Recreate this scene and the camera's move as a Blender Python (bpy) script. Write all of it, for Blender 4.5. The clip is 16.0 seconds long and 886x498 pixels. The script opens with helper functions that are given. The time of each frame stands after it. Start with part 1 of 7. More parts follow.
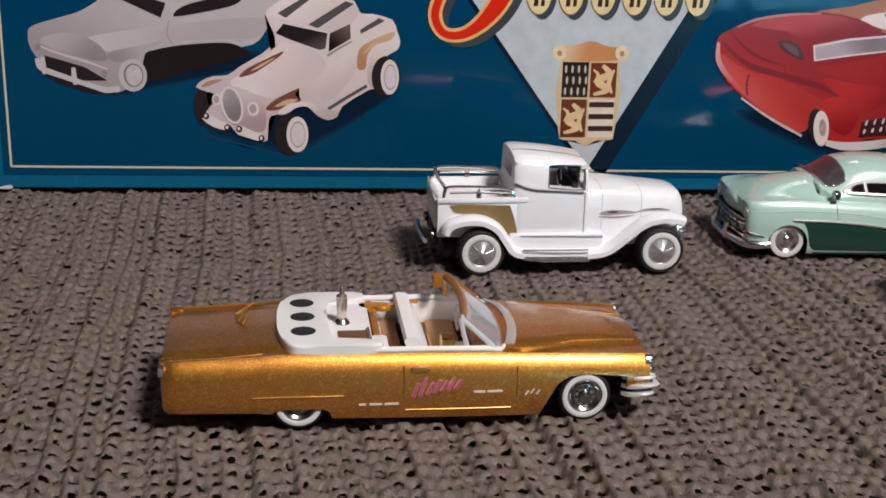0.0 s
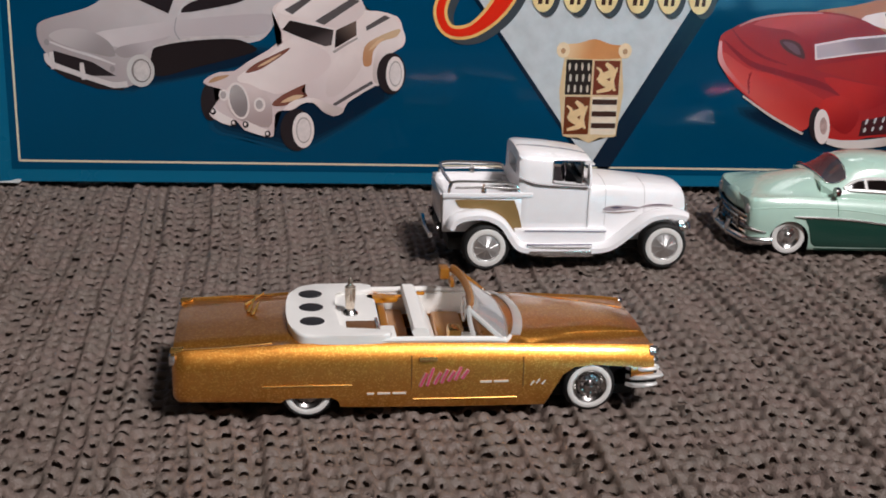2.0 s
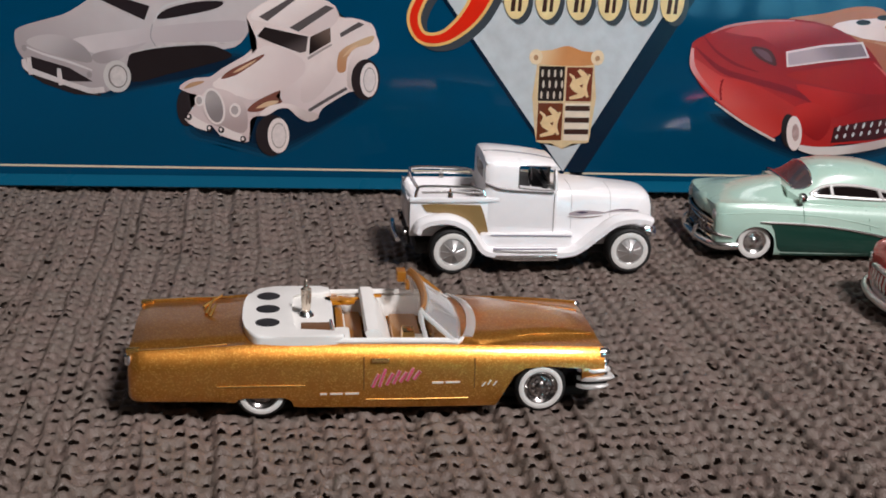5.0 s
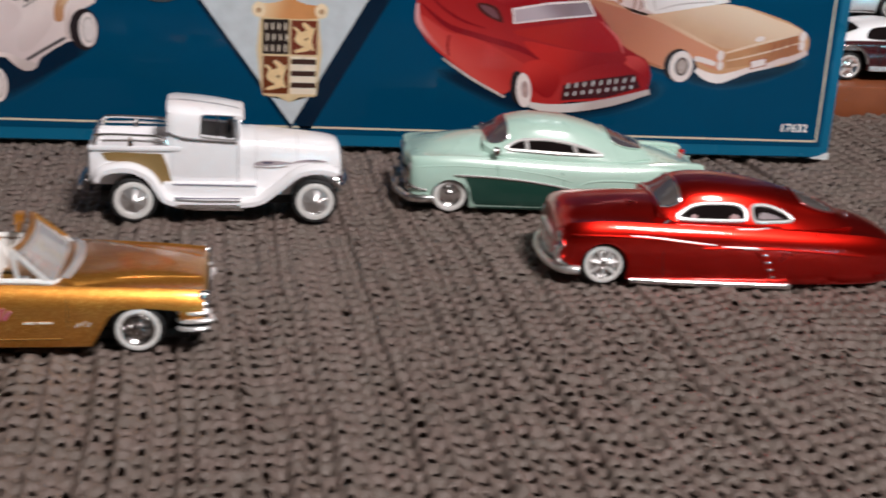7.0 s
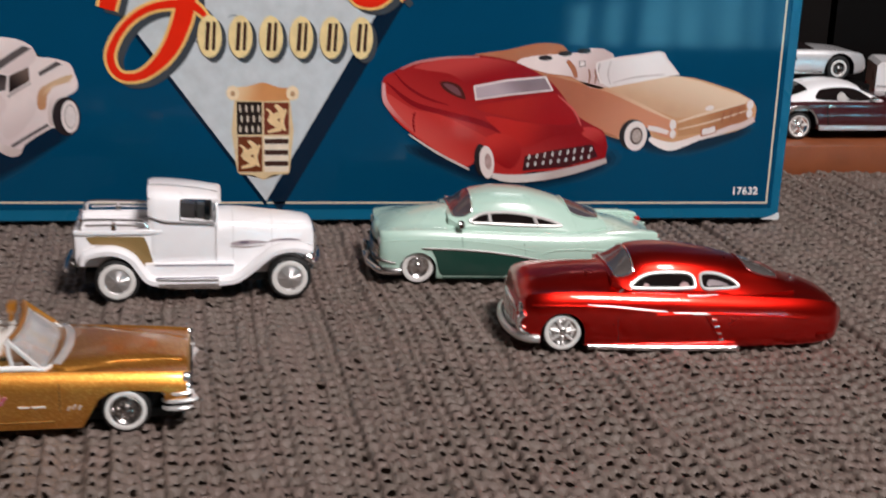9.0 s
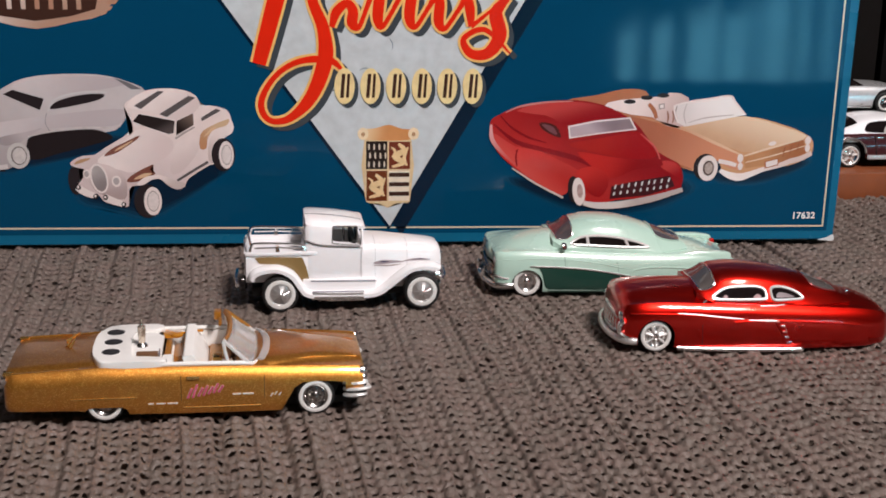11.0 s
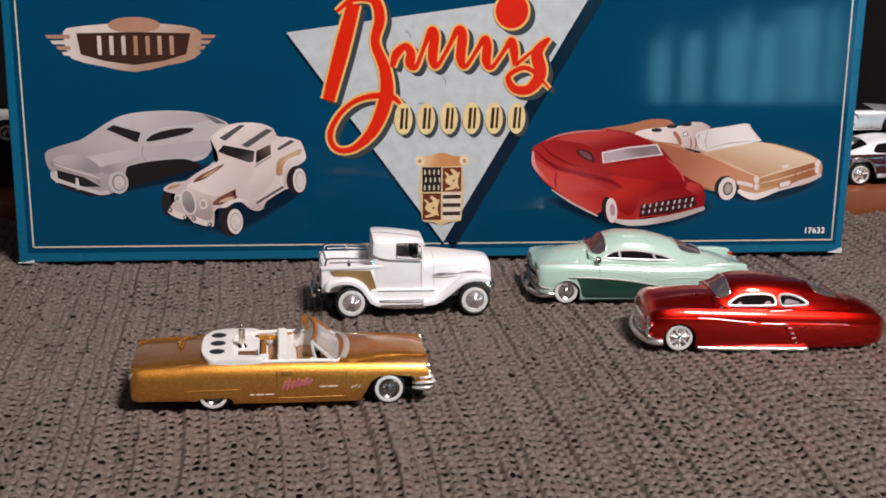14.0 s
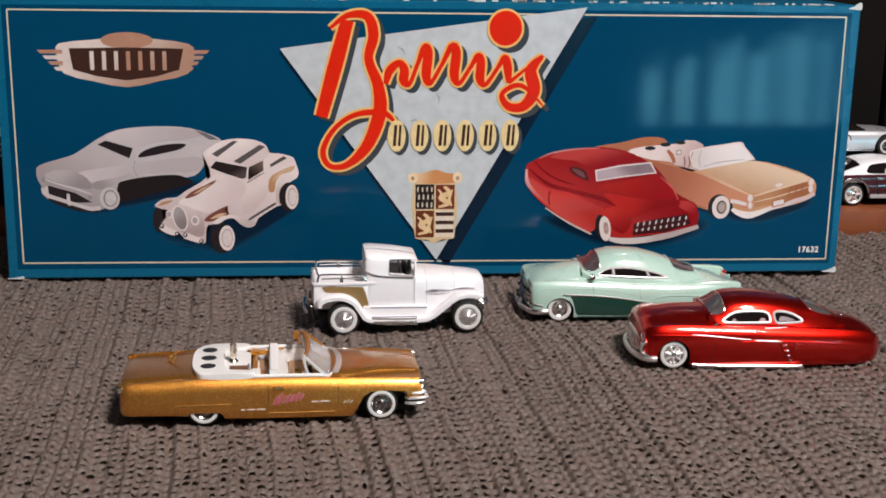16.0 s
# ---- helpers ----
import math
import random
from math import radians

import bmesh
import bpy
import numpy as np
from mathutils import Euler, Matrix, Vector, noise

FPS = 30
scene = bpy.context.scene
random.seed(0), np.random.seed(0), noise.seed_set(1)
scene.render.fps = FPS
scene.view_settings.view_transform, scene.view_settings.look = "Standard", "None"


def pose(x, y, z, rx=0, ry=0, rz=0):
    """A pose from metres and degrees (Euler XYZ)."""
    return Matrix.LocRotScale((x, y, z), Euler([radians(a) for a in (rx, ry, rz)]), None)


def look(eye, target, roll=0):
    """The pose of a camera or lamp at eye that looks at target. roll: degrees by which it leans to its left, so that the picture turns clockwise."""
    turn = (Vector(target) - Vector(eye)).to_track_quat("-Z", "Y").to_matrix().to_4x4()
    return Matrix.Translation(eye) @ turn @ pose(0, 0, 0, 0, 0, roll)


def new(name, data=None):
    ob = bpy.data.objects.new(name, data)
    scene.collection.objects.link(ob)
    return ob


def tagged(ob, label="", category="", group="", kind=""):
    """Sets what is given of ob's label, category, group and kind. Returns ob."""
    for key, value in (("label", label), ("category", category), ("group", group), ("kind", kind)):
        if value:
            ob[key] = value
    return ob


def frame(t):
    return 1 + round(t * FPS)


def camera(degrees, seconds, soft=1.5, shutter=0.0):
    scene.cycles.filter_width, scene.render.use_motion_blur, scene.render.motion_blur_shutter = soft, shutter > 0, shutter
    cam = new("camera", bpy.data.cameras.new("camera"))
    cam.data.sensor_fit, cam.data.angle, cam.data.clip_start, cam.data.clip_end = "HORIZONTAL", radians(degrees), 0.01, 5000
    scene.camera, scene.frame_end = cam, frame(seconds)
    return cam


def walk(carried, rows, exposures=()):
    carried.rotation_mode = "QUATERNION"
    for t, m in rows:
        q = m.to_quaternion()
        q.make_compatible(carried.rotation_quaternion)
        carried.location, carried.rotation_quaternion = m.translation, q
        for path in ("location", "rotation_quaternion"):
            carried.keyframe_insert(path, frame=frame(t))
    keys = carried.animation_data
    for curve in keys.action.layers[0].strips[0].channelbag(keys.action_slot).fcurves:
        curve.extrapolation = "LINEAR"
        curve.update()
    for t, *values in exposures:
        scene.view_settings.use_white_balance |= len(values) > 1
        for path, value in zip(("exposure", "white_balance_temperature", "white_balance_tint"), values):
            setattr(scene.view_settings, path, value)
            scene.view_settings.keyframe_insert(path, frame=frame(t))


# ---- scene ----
cam = camera(38.0, 16.0, soft=1.75, shutter=0.6)
# seconds, eye, target, roll
PATH = [
    (0, (0.0818, -0.3489, 0.0969), (0.1917, 0.5978, -0.2057), 1.49),
    (0.5, (0.0814, -0.3496, 0.0976), (0.1904, 0.5970, -0.2057), 1.36),
    (1, (0.0805, -0.3500, 0.0977), (0.1891, 0.5969, -0.2049), 1.34),
    (1.5, (0.0794, -0.3515, 0.0973), (0.1955, 0.5953, -0.2028), 1.73),
    (2, (0.0798, -0.3523, 0.0962), (0.1912, 0.5947, -0.2053), 1.76),
    (2.5, (0.0793, -0.3535, 0.0968), (0.1852, 0.5944, -0.2037), 1.58),
    (3, (0.0832, -0.3529, 0.0976), (0.1936, 0.5943, -0.2034), 1.53),
    (3.2, (0.0851, -0.3527, 0.0972), (0.2029, 0.5949, -0.1997), 1.93),
    (5.3, (0.0913, -0.3574, 0.0966), (0.1939, 0.5922, -0.1997), 1.86),
    (5.5, (0.0957, -0.3577, 0.0956), (0.1979, 0.5895, -0.2084), 1.95),
    (6, (0.1131, -0.3604, 0.0961), (0.2240, 0.5845, -0.2117), 2.00),
    (6.5, (0.1322, -0.3651, 0.0946), (0.2525, 0.5753, -0.2235), 2.70),
    (7, (0.1509, -0.3674, 0.0953), (0.2997, 0.5694, -0.2213), 3.14),
    (7.5, (0.1608, -0.3685, 0.0944), (0.3326, 0.5666, -0.2156), 3.12),
    (8, (0.1600, -0.3693, 0.0972), (0.3362, 0.5685, -0.2020), 2.92),
    (8.5, (0.1592, -0.3709, 0.0982), (0.3379, 0.5665, -0.2007), 2.72),
    (9, (0.1508, -0.3825, 0.1069), (0.3164, 0.5626, -0.1749), 1.92),
    (9.5, (0.1394, -0.3962, 0.1110), (0.3010, 0.5516, -0.1639), 2.11),
    (10, (0.1339, -0.4074, 0.1141), (0.3085, 0.5367, -0.1658), 2.18),
    (10.2, (0.1292, -0.4157, 0.1176), (0.2824, 0.5342, -0.1551), 1.95),
    (12.3, (0.1111, -0.4814, 0.1357), (0.2246, 0.4754, -0.1321), 0.57),
    (12.5, (0.1076, -0.4905, 0.1396), (0.2055, 0.4707, -0.1182), 0.66),
    (13, (0.1073, -0.4927, 0.1413), (0.2161, 0.4655, -0.1232), 0.65),
    (13.5, (0.1057, -0.4924, 0.1412), (0.2163, 0.4663, -0.1208), 0.66),
    (14, (0.1073, -0.4921, 0.1411), (0.2153, 0.4666, -0.1220), 0.56),
    (14.5, (0.1088, -0.4896, 0.1378), (0.2282, 0.4665, -0.1302), 0.86),
    (15, (0.1084, -0.4892, 0.1376), (0.2302, 0.4680, -0.1250), 0.99),
    (15.5, (0.1076, -0.4902, 0.1388), (0.2221, 0.4711, -0.1116), 0.94),
    (16, (0.1069, -0.4907, 0.1372), (0.2219, 0.4724, -0.1061), 0.85),
]
EXPOSURES = [(0.0, -0.13, 6500, 10), (5.5, -0.09, 6530, 10.5), (9.0, -0.05, 6650, 12), (12.5, 0.02, 6750, 13.5), (16.0, 0.05, 6680, 11.5)]
walk(cam, [(t, look(eye, target, roll)) for t, eye, target, roll in PATH], EXPOSURES)

# ---------- world, lamps, exposure ----------
world = bpy.data.worlds.new("room_air")
scene.world = world
world.use_nodes = True
world.node_tree.nodes["Background"].inputs[0].default_value = (1.0, 0.9, 0.8, 1)
world.node_tree.nodes["Background"].inputs[1].default_value = 0.02


def round_lamp(name, eye, radius, watts, colour):
    data = bpy.data.lights.new(name, "POINT")
    data.shadow_soft_size, data.energy, data.color = radius, watts, colour
    ob = new(name, data)
    ob.location = eye
    return ob


# the room's ceiling lamp, above and to the right of the camera
round_lamp("ceiling_lamp", (0.56, -0.85, 1.08), 0.13, 88.0, (1.0, 0.945, 0.95))
scene.view_settings.exposure = 0.0

# ---------- materials ----------
MATS = {}


def mat(name, colour, rough=0.5, metal=0.0, coat=0.0, vary=0.12, scale=300.0, bump=0.0, bump_scale=2000.0,
        fleck=None, fleck_scale=4000.0, emit=0.0, transmit=0.0, stain=0.0, stain_scale=40.0, gloss=0.5, coat_rough=0.05, tint=None, tint_scale=150.0):
    """A painted, plastic, metal or cloth surface: grain at one scale, stains at a larger one, fine relief, optional metal flake."""
    if name in MATS:
        return MATS[name]
    m = bpy.data.materials.new(name)
    m.use_nodes = True
    t = m.node_tree
    b = t.nodes["Principled BSDF"]
    b.inputs["Roughness"].default_value, b.inputs["Metallic"].default_value = rough, metal
    b.inputs["Coat Weight"].default_value, b.inputs["Coat Roughness"].default_value = coat, coat_rough
    b.inputs["Transmission Weight"].default_value = transmit
    b.inputs["Specular IOR Level"].default_value = gloss
    co = t.nodes.new("ShaderNodeTexCoord")

    def noise_fac(s, detail=4.0):
        n = t.nodes.new("ShaderNodeTexNoise")
        n.inputs["Scale"].default_value, n.inputs["Detail"].default_value = s, detail
        t.links.new(co.outputs["Object"], n.inputs["Vector"])
        return n.outputs["Fac"]

    def blend(fac, a, c, way="MIX"):
        x = t.nodes.new("ShaderNodeMix")
        x.data_type, x.blend_type = "RGBA", way
        for socket, value in ((x.inputs[0], fac), (x.inputs[6], a), (x.inputs[7], c)):
            if isinstance(value, (int, float)):
                socket.default_value = value
            elif isinstance(value, tuple):
                socket.default_value = (*value, 1)
            else:
                t.links.new(value, socket)
        return x.outputs[2]

    lo = tuple(c * (1 - vary) for c in colour)
    hi = tuple(min(1.0, c * (1 + vary)) for c in colour)
    col = blend(noise_fac(scale), lo, hi)
    if tint:
        ramp = t.nodes.new("ShaderNodeMapRange")
        ramp.inputs[1].default_value, ramp.inputs[2].default_value = 0.38, 0.62
        t.links.new(noise_fac(tint_scale, 3.0), ramp.inputs[0])
        col = blend(ramp.outputs[0], col, tint)
    if stain:
        ramp = t.nodes.new("ShaderNodeMapRange")
        ramp.inputs[1].default_value, ramp.inputs[2].default_value = 0.42, 0.68
        t.links.new(noise_fac(stain_scale, 5.0), ramp.inputs[0])
        k = t.nodes.new("ShaderNodeMath")
        k.operation = "MULTIPLY"
        k.inputs[1].default_value = stain
        t.links.new(ramp.outputs[0], k.inputs[0])
        col = blend(k.outputs[0], col, tuple(c * 0.55 for c in colour))
    if fleck:
        v = t.nodes.new("ShaderNodeTexVoronoi")
        v.inputs["Scale"].default_value = fleck_scale
        t.links.new(co.outputs["Object"], v.inputs["Vector"])
        r = t.nodes.new("ShaderNodeMapRange")
        r.inputs[1].default_value, r.inputs[2].default_value = 0.62, 0.95
        sep = t.nodes.new("ShaderNodeSeparateColor")
        t.links.new(v.outputs["Color"], sep.inputs[0])
        t.links.new(sep.outputs[0], r.inputs[0])
        col = blend(r.outputs[0], col, fleck)
    t.links.new(col, b.inputs["Base Color"])
    rr = t.nodes.new("ShaderNodeMapRange")
    rr.inputs[3].default_value, rr.inputs[4].default_value = max(0.02, rough * 0.75), min(1.0, rough * 1.25)
    t.links.new(noise_fac(scale * 0.35), rr.inputs[0])
    t.links.new(rr.outputs[0], b.inputs["Roughness"])
    if bump:
        u = t.nodes.new("ShaderNodeBump")
        u.inputs["Strength"].default_value, u.inputs["Distance"].default_value = bump, 0.0003
        t.links.new(noise_fac(bump_scale, 3.0), u.inputs["Height"])
        t.links.new(u.outputs["Normal"], b.inputs["Normal"])
    if emit:
        b.inputs["Emission Strength"].default_value = emit
        b.inputs["Emission Color"].default_value = (*colour, 1)
    MATS[name] = m
    return m


GOLD = mat("gold_flake_paint", (0.64, 0.252, 0.037), 0.37, 0.85, 1.0, 0.14, 800, 0.18, 4600, (0.82, 0.42, 0.09), 4200, coat_rough=0.15)
GOLD_TRIM = mat("gold_trim", (0.72, 0.42, 0.12), 0.25, 0.9)
BRONZE = mat("amber_plastic", (0.42, 0.17, 0.02), 0.3, 0.3, 0.3)
RED = mat("candy_red_paint", (0.62, 0.008, 0.003), 0.30, 0.94, 0.6, 0.10, 400, 0.04, 6000, coat_rough=0.07)
MINT = mat("mint_paint", (0.47, 0.68, 0.58), 0.28, 0.0, 1.0, 0.05, 250)
GREEN = mat("dark_green_paint", (0.012, 0.055, 0.040), 0.30, 0.0, 0.5, 0.1, 250)
WHITE = mat("white_enamel", (0.92, 0.91, 0.92), 0.30, 0.0, 0.5, 0.04, 250)
SEAT_WHITE = mat("white_vinyl", (0.84, 0.83, 0.80), 0.45, 0.0, 0.0, 0.05, 300)
CHROME = mat("chrome", (0.88, 0.87, 0.86), 0.20, 1.0, 0.0, 0.06, 600)
BRUSHED = mat("turned_metal", (0.76, 0.75, 0.74), 0.30, 0.85, 0.0, 0.08, 600)
GUNMETAL = mat("dark_chrome", (0.34, 0.32, 0.31), 0.24, 1.0, 0.0, 0.2, 900)
SATIN = mat("satin_chrome", (0.90, 0.89, 0.87), 0.30, 0.78, 0.2, 0.05, 500)
RUBBER = mat("tyre_rubber", (0.012, 0.012, 0.012), 0.65, 0.0, 0.0, 0.2, 900, 0.2, 4000)
WHITEWALL = mat("whitewall_rubber", (0.74, 0.73, 0.70), 0.55, 0.0, 0.0, 0.06, 900)
BLACK = mat("black_plastic", (0.008, 0.008, 0.008), 0.6, 0.0, 0.0, 0.2, 500)
SMOKE = mat("smoked_glazing", (0.010, 0.007, 0.007), 0.06, 0.0, 0.0, 0.2, 300, gloss=0.2)
GREYGLASS = mat("grey_glazing", (0.10, 0.088, 0.084), 0.09, 0.0, 0.6, 0.15, 300)
CLEAR = mat("clear_windscreen", (0.90, 0.89, 0.88), 0.08, 0.0, 0.0, 0.03, 300, transmit=0.74)
LAMPRED = mat("red_lens", (0.45, 0.01, 0.01), 0.2, 0.0, 0.5)
OLIVE = mat("gold_brown_decal", (0.26, 0.165, 0.06), 0.4, 0.1, 0.2)
BRIGHT = mat("bright_silver_trim", (0.84, 0.83, 0.81), 0.35, 0.45, 0.3, 0.05, 500)
DECAL_GREY = mat("violet_grey_decal", (0.20, 0.19, 0.25), 0.4)
PINK = mat("pink_decal", (0.60, 0.08, 0.16), 0.4)
DECAL_WHITE = mat("pale_decal", (0.74, 0.66, 0.56), 0.4)
SILVER = mat("silver_paint", (0.66, 0.66, 0.67), 0.3, 0.5, 0.4)
MAROON = mat("maroon_paint", (0.058, 0.007, 0.010), 0.25, 0.2, 0.7)
WOOD = mat("stained_wood", (0.26, 0.075, 0.028), 0.45, 0.0, 0.1, 0.35, 90, 0.15, 600, stain=0.5, stain_scale=25)
DARKPANEL = mat("black_panel", (0.003, 0.0026, 0.0026), 0.75, 0.0, 0.0, 0.25, 60, gloss=0.1)
WALL = mat("room_wall_paint", (0.075, 0.069, 0.063), 0.8, 0.0, 0.0, 0.05, 4)
CARPET = mat("brown_carpet", (0.06, 0.045, 0.035), 0.95, 0.0, 0.0, 0.3, 60)
DRAPE = mat("pale_drape", (0.34, 0.33, 0.31), 0.85, 0.0, 0.0, 0.15, 12)
# glow of the added pane, set for its reflection on the carton
PANE_GLOW = mat("glowing_pane", (0.20, 0.66, 0.86), 0.4, emit=21.0)
CEIL = mat("ceiling_paint", (0.15, 0.142, 0.13), 0.9, 0.0, 0.0, 0.03, 4)
TABLE = mat("dark_table_cloth", (0.170, 0.125, 0.100), 0.9, 0.0, 0.0, 0.2, 50)
YARN = mat("taupe_knit_yarn", (0.173, 0.129, 0.110), 0.42, 0.0, 0.0, 0.34, 700, 1.0, 2600, stain=0.2, stain_scale=14, tint=(0.156, 0.126, 0.106), tint_scale=130)
TEAL = mat("teal_print", (0.0001, 0.053, 0.119), 0.058, 0.0, 0.0, 0.08, 30, 0.03, 160, gloss=0.11)


def bowed(m, z0, width, slope):
    """The card leans back a little above z0, as a carton's unsupported front does."""
    t = m.node_tree
    shader = t.nodes["Principled BSDF"]
    co, sep, bump = t.nodes.new("ShaderNodeTexCoord"), t.nodes.new("ShaderNodeSeparateXYZ"), t.nodes.new("ShaderNodeBump")
    t.links.new(co.outputs["Object"], sep.inputs[0])
    value = sep.outputs[2]
    for way, k in (("SUBTRACT", z0), ("DIVIDE", width), ("MINIMUM", 40.0), ("EXPONENT", 0.0), ("ADD", 1.0), ("LOGARITHM", math.e), ("MULTIPLY", -slope * width)):
        n = t.nodes.new("ShaderNodeMath")
        n.operation = way
        n.inputs[1].default_value = k
        t.links.new(value, n.inputs[0])
        value = n.outputs[0]
    t.links.new(value, bump.inputs["Height"])
    bump.inputs["Strength"].default_value, bump.inputs["Distance"].default_value = 1.0, 1.0
    old = shader.inputs["Normal"].links
    if old:
        t.links.new(old[0].from_socket, bump.inputs["Normal"])
    t.links.new(bump.outputs[0], shader.inputs["Normal"])


bowed(TEAL, 0.058, 0.004, 0.030)
TEAL_EDGE = mat("bright_teal_card", (0.001, 0.118, 0.225), 0.28, 0.0, 0.0, 0.10, 60, gloss=0.3)
KRAFT = mat("worn_card", (0.62, 0.66, 0.66), 0.8, 0.0, 0.0, 0.2, 400)


def ink(name, colour, vary=0.10, scale=160.0):
    return mat("ink_" + name, colour, 0.20, 0.0, 0.0, vary, scale, gloss=0.3)


def tone(name, first, last, a, b, vary=0.13):
    """Printed ink that passes from one colour at a to another at b, x and z on the carton in millimetres."""
    m = mat("ink_" + name, first, 0.16, 0.0, 0.0, vary, 140.0, gloss=0.3)
    t = m.node_tree
    co = t.nodes.new("ShaderNodeTexCoord")
    dx, dz = b[0] - a[0], b[1] - a[1]
    q = (dx * dx + dz * dz) * 0.001
    dot = t.nodes.new("ShaderNodeVectorMath")
    dot.operation = "DOT_PRODUCT"
    dot.inputs[1].default_value = (dx / q, 0.0, dz / q)
    t.links.new(co.outputs["Object"], dot.inputs[0])
    r = t.nodes.new("ShaderNodeMapRange")
    r.interpolation_type = "SMOOTHSTEP"
    start = (a[0] * dx + a[1] * dz) * 0.001 / q
    r.inputs[1].default_value, r.inputs[2].default_value = start, start + 1.0
    t.links.new(dot.outputs["Value"], r.inputs[0])
    mix = t.nodes.new("ShaderNodeMix")
    mix.data_type = "RGBA"
    shader = [n for n in t.nodes if n.type == "BSDF_PRINCIPLED"][0]
    old = shader.inputs["Base Color"].links[0].from_socket
    t.links.new(r.outputs[0], mix.inputs[0])
    t.links.new(old, mix.inputs[6])
    mix.inputs[7].default_value = (*last, 1)
    t.links.new(mix.outputs[2], shader.inputs["Base Color"])
    return m


# ---------- mesh tools (all in millimetres) ----------
def finish(name, bm, material, parent=None, label="", angle=38, flat_shade=False):
    bmesh.ops.recalc_face_normals(bm, faces=bm.faces)
    bmesh.ops.scale(bm, vec=(0.001, 0.001, 0.001), verts=bm.verts)
    me = bpy.data.meshes.new(name)
    bm.to_mesh(me)
    bm.free()
    me.materials.append(material)
    if not flat_shade:
        me.polygons.foreach_set("use_smooth", [True] * len(me.polygons))
        me.set_sharp_from_angle(angle=radians(angle))
    ob = new(name, me)
    if parent:
        ob.parent = parent
    if label:
        ob["label"] = label
    return ob


def part(name, bm, material, parent, label="", angle=38):
    return finish(name, bm, material, parent, label, angle)


def thing(name, label, category, m, group=""):
    ob = new(name)
    ob.empty_display_size = 0.01
    ob.matrix_world = m
    return tagged(ob, label, category, group)


def spline(points, n=5, closed=False):
    """A Catmull-Rom curve through the points."""
    p = [np.array(q, float) for q in points]
    k = len(p)
    out = []
    for i in range(k if closed else k - 1):
        if closed:
            a, b, c, d = p[i - 1], p[i], p[(i + 1) % k], p[(i + 2) % k]
        else:
            a, b, c, d = p[max(i - 1, 0)], p[i], p[i + 1], p[min(i + 2, k - 1)]
        for j in range(n):
            t = j / n
            out.append(0.5 * (2 * b + (c - a) * t + (2 * a - 5 * b + 4 * c - d) * t * t + (3 * b - a - 3 * c + d) * t ** 3))
    if not closed:
        out.append(p[-1])
    return [tuple(q) for q in out]


def curve(*keys):
    """A smooth function through (x, value) keys with no overshoot."""
    xs, ys = np.array([k[0] for k in keys], float), np.array([k[1] for k in keys], float)
    h = np.diff(xs)
    s = np.diff(ys) / h
    d = np.zeros(len(xs))
    d[0], d[-1] = s[0], s[-1]
    for i in range(1, len(xs) - 1):
        if s[i - 1] * s[i] > 0:
            d[i] = 2 * s[i - 1] * s[i] / (s[i - 1] + s[i])

    def at(x):
        x = min(max(x, xs[0]), xs[-1])
        i = min(int(np.searchsorted(xs, x, "right")) - 1, len(h) - 1)
        t = (x - xs[i]) / h[i]
        return float(ys[i] * (1 + 2 * t) * (1 - t) ** 2 + d[i] * h[i] * t * (1 - t) ** 2
                     + ys[i + 1] * t * t * (3 - 2 * t) + d[i + 1] * h[i] * t * t * (t - 1))
    return at


def skin(bm, rings, closed=True, caps=True):
    rows = [[bm.verts.new(p) for p in ring] for ring in rings]
    n = len(rows[0])
    for a, b in zip(rows, rows[1:]):
        for i in range(n if closed else n - 1):
            j = (i + 1) % n
            bm.faces.new((a[i], a[j], b[j], b[i]))
    if caps:
        bm.faces.new(rows[0])
        bm.faces.new(rows[-1])
    return bm


def loft(xs, half):
    """A closed body from half sections (y, z), listed from the bottom's middle to the top's middle."""
    rings = []
    for x in xs:
        h = half(x)
        rings.append([(x, -y, z) for y, z in h] + [(x, y, z) for y, z in reversed(h[1:-1])])
    return skin(bmesh.new(), rings)


def prism(outline, y0, y1, bm=None):
    """An outline in x and z, drawn out from y0 to y1."""
    return skin(bm or bmesh.new(), [[(x, y, z) for x, z in outline] for y in (y0, y1)])


def slab(outline, z0, z1, bm=None):
    """An outline in x and y, drawn out from z0 to z1."""
    return skin(bm or bmesh.new(), [[(x, y, z) for x, y in outline] for z in (z0, z1)])


def block(x0, x1, y0, y1, z0, z1, bevel=0.0, bm=None):
    own = bmesh.new()
    skin(own, [[(x0, y0, z), (x1, y0, z), (x1, y1, z), (x0, y1, z)] for z in (z0, z1)])
    if bevel:
        bmesh.ops.bevel(own, geom=own.edges[:], offset=bevel, segments=2, affect="EDGES", profile=0.6)
    return own if bm is None else merge(bm, own)


def merge(bm, other):
    me = bpy.data.meshes.new("scrap")
    other.to_mesh(me)
    other.free()
    bm.from_mesh(me)
    bpy.data.meshes.remove(me)
    return bm


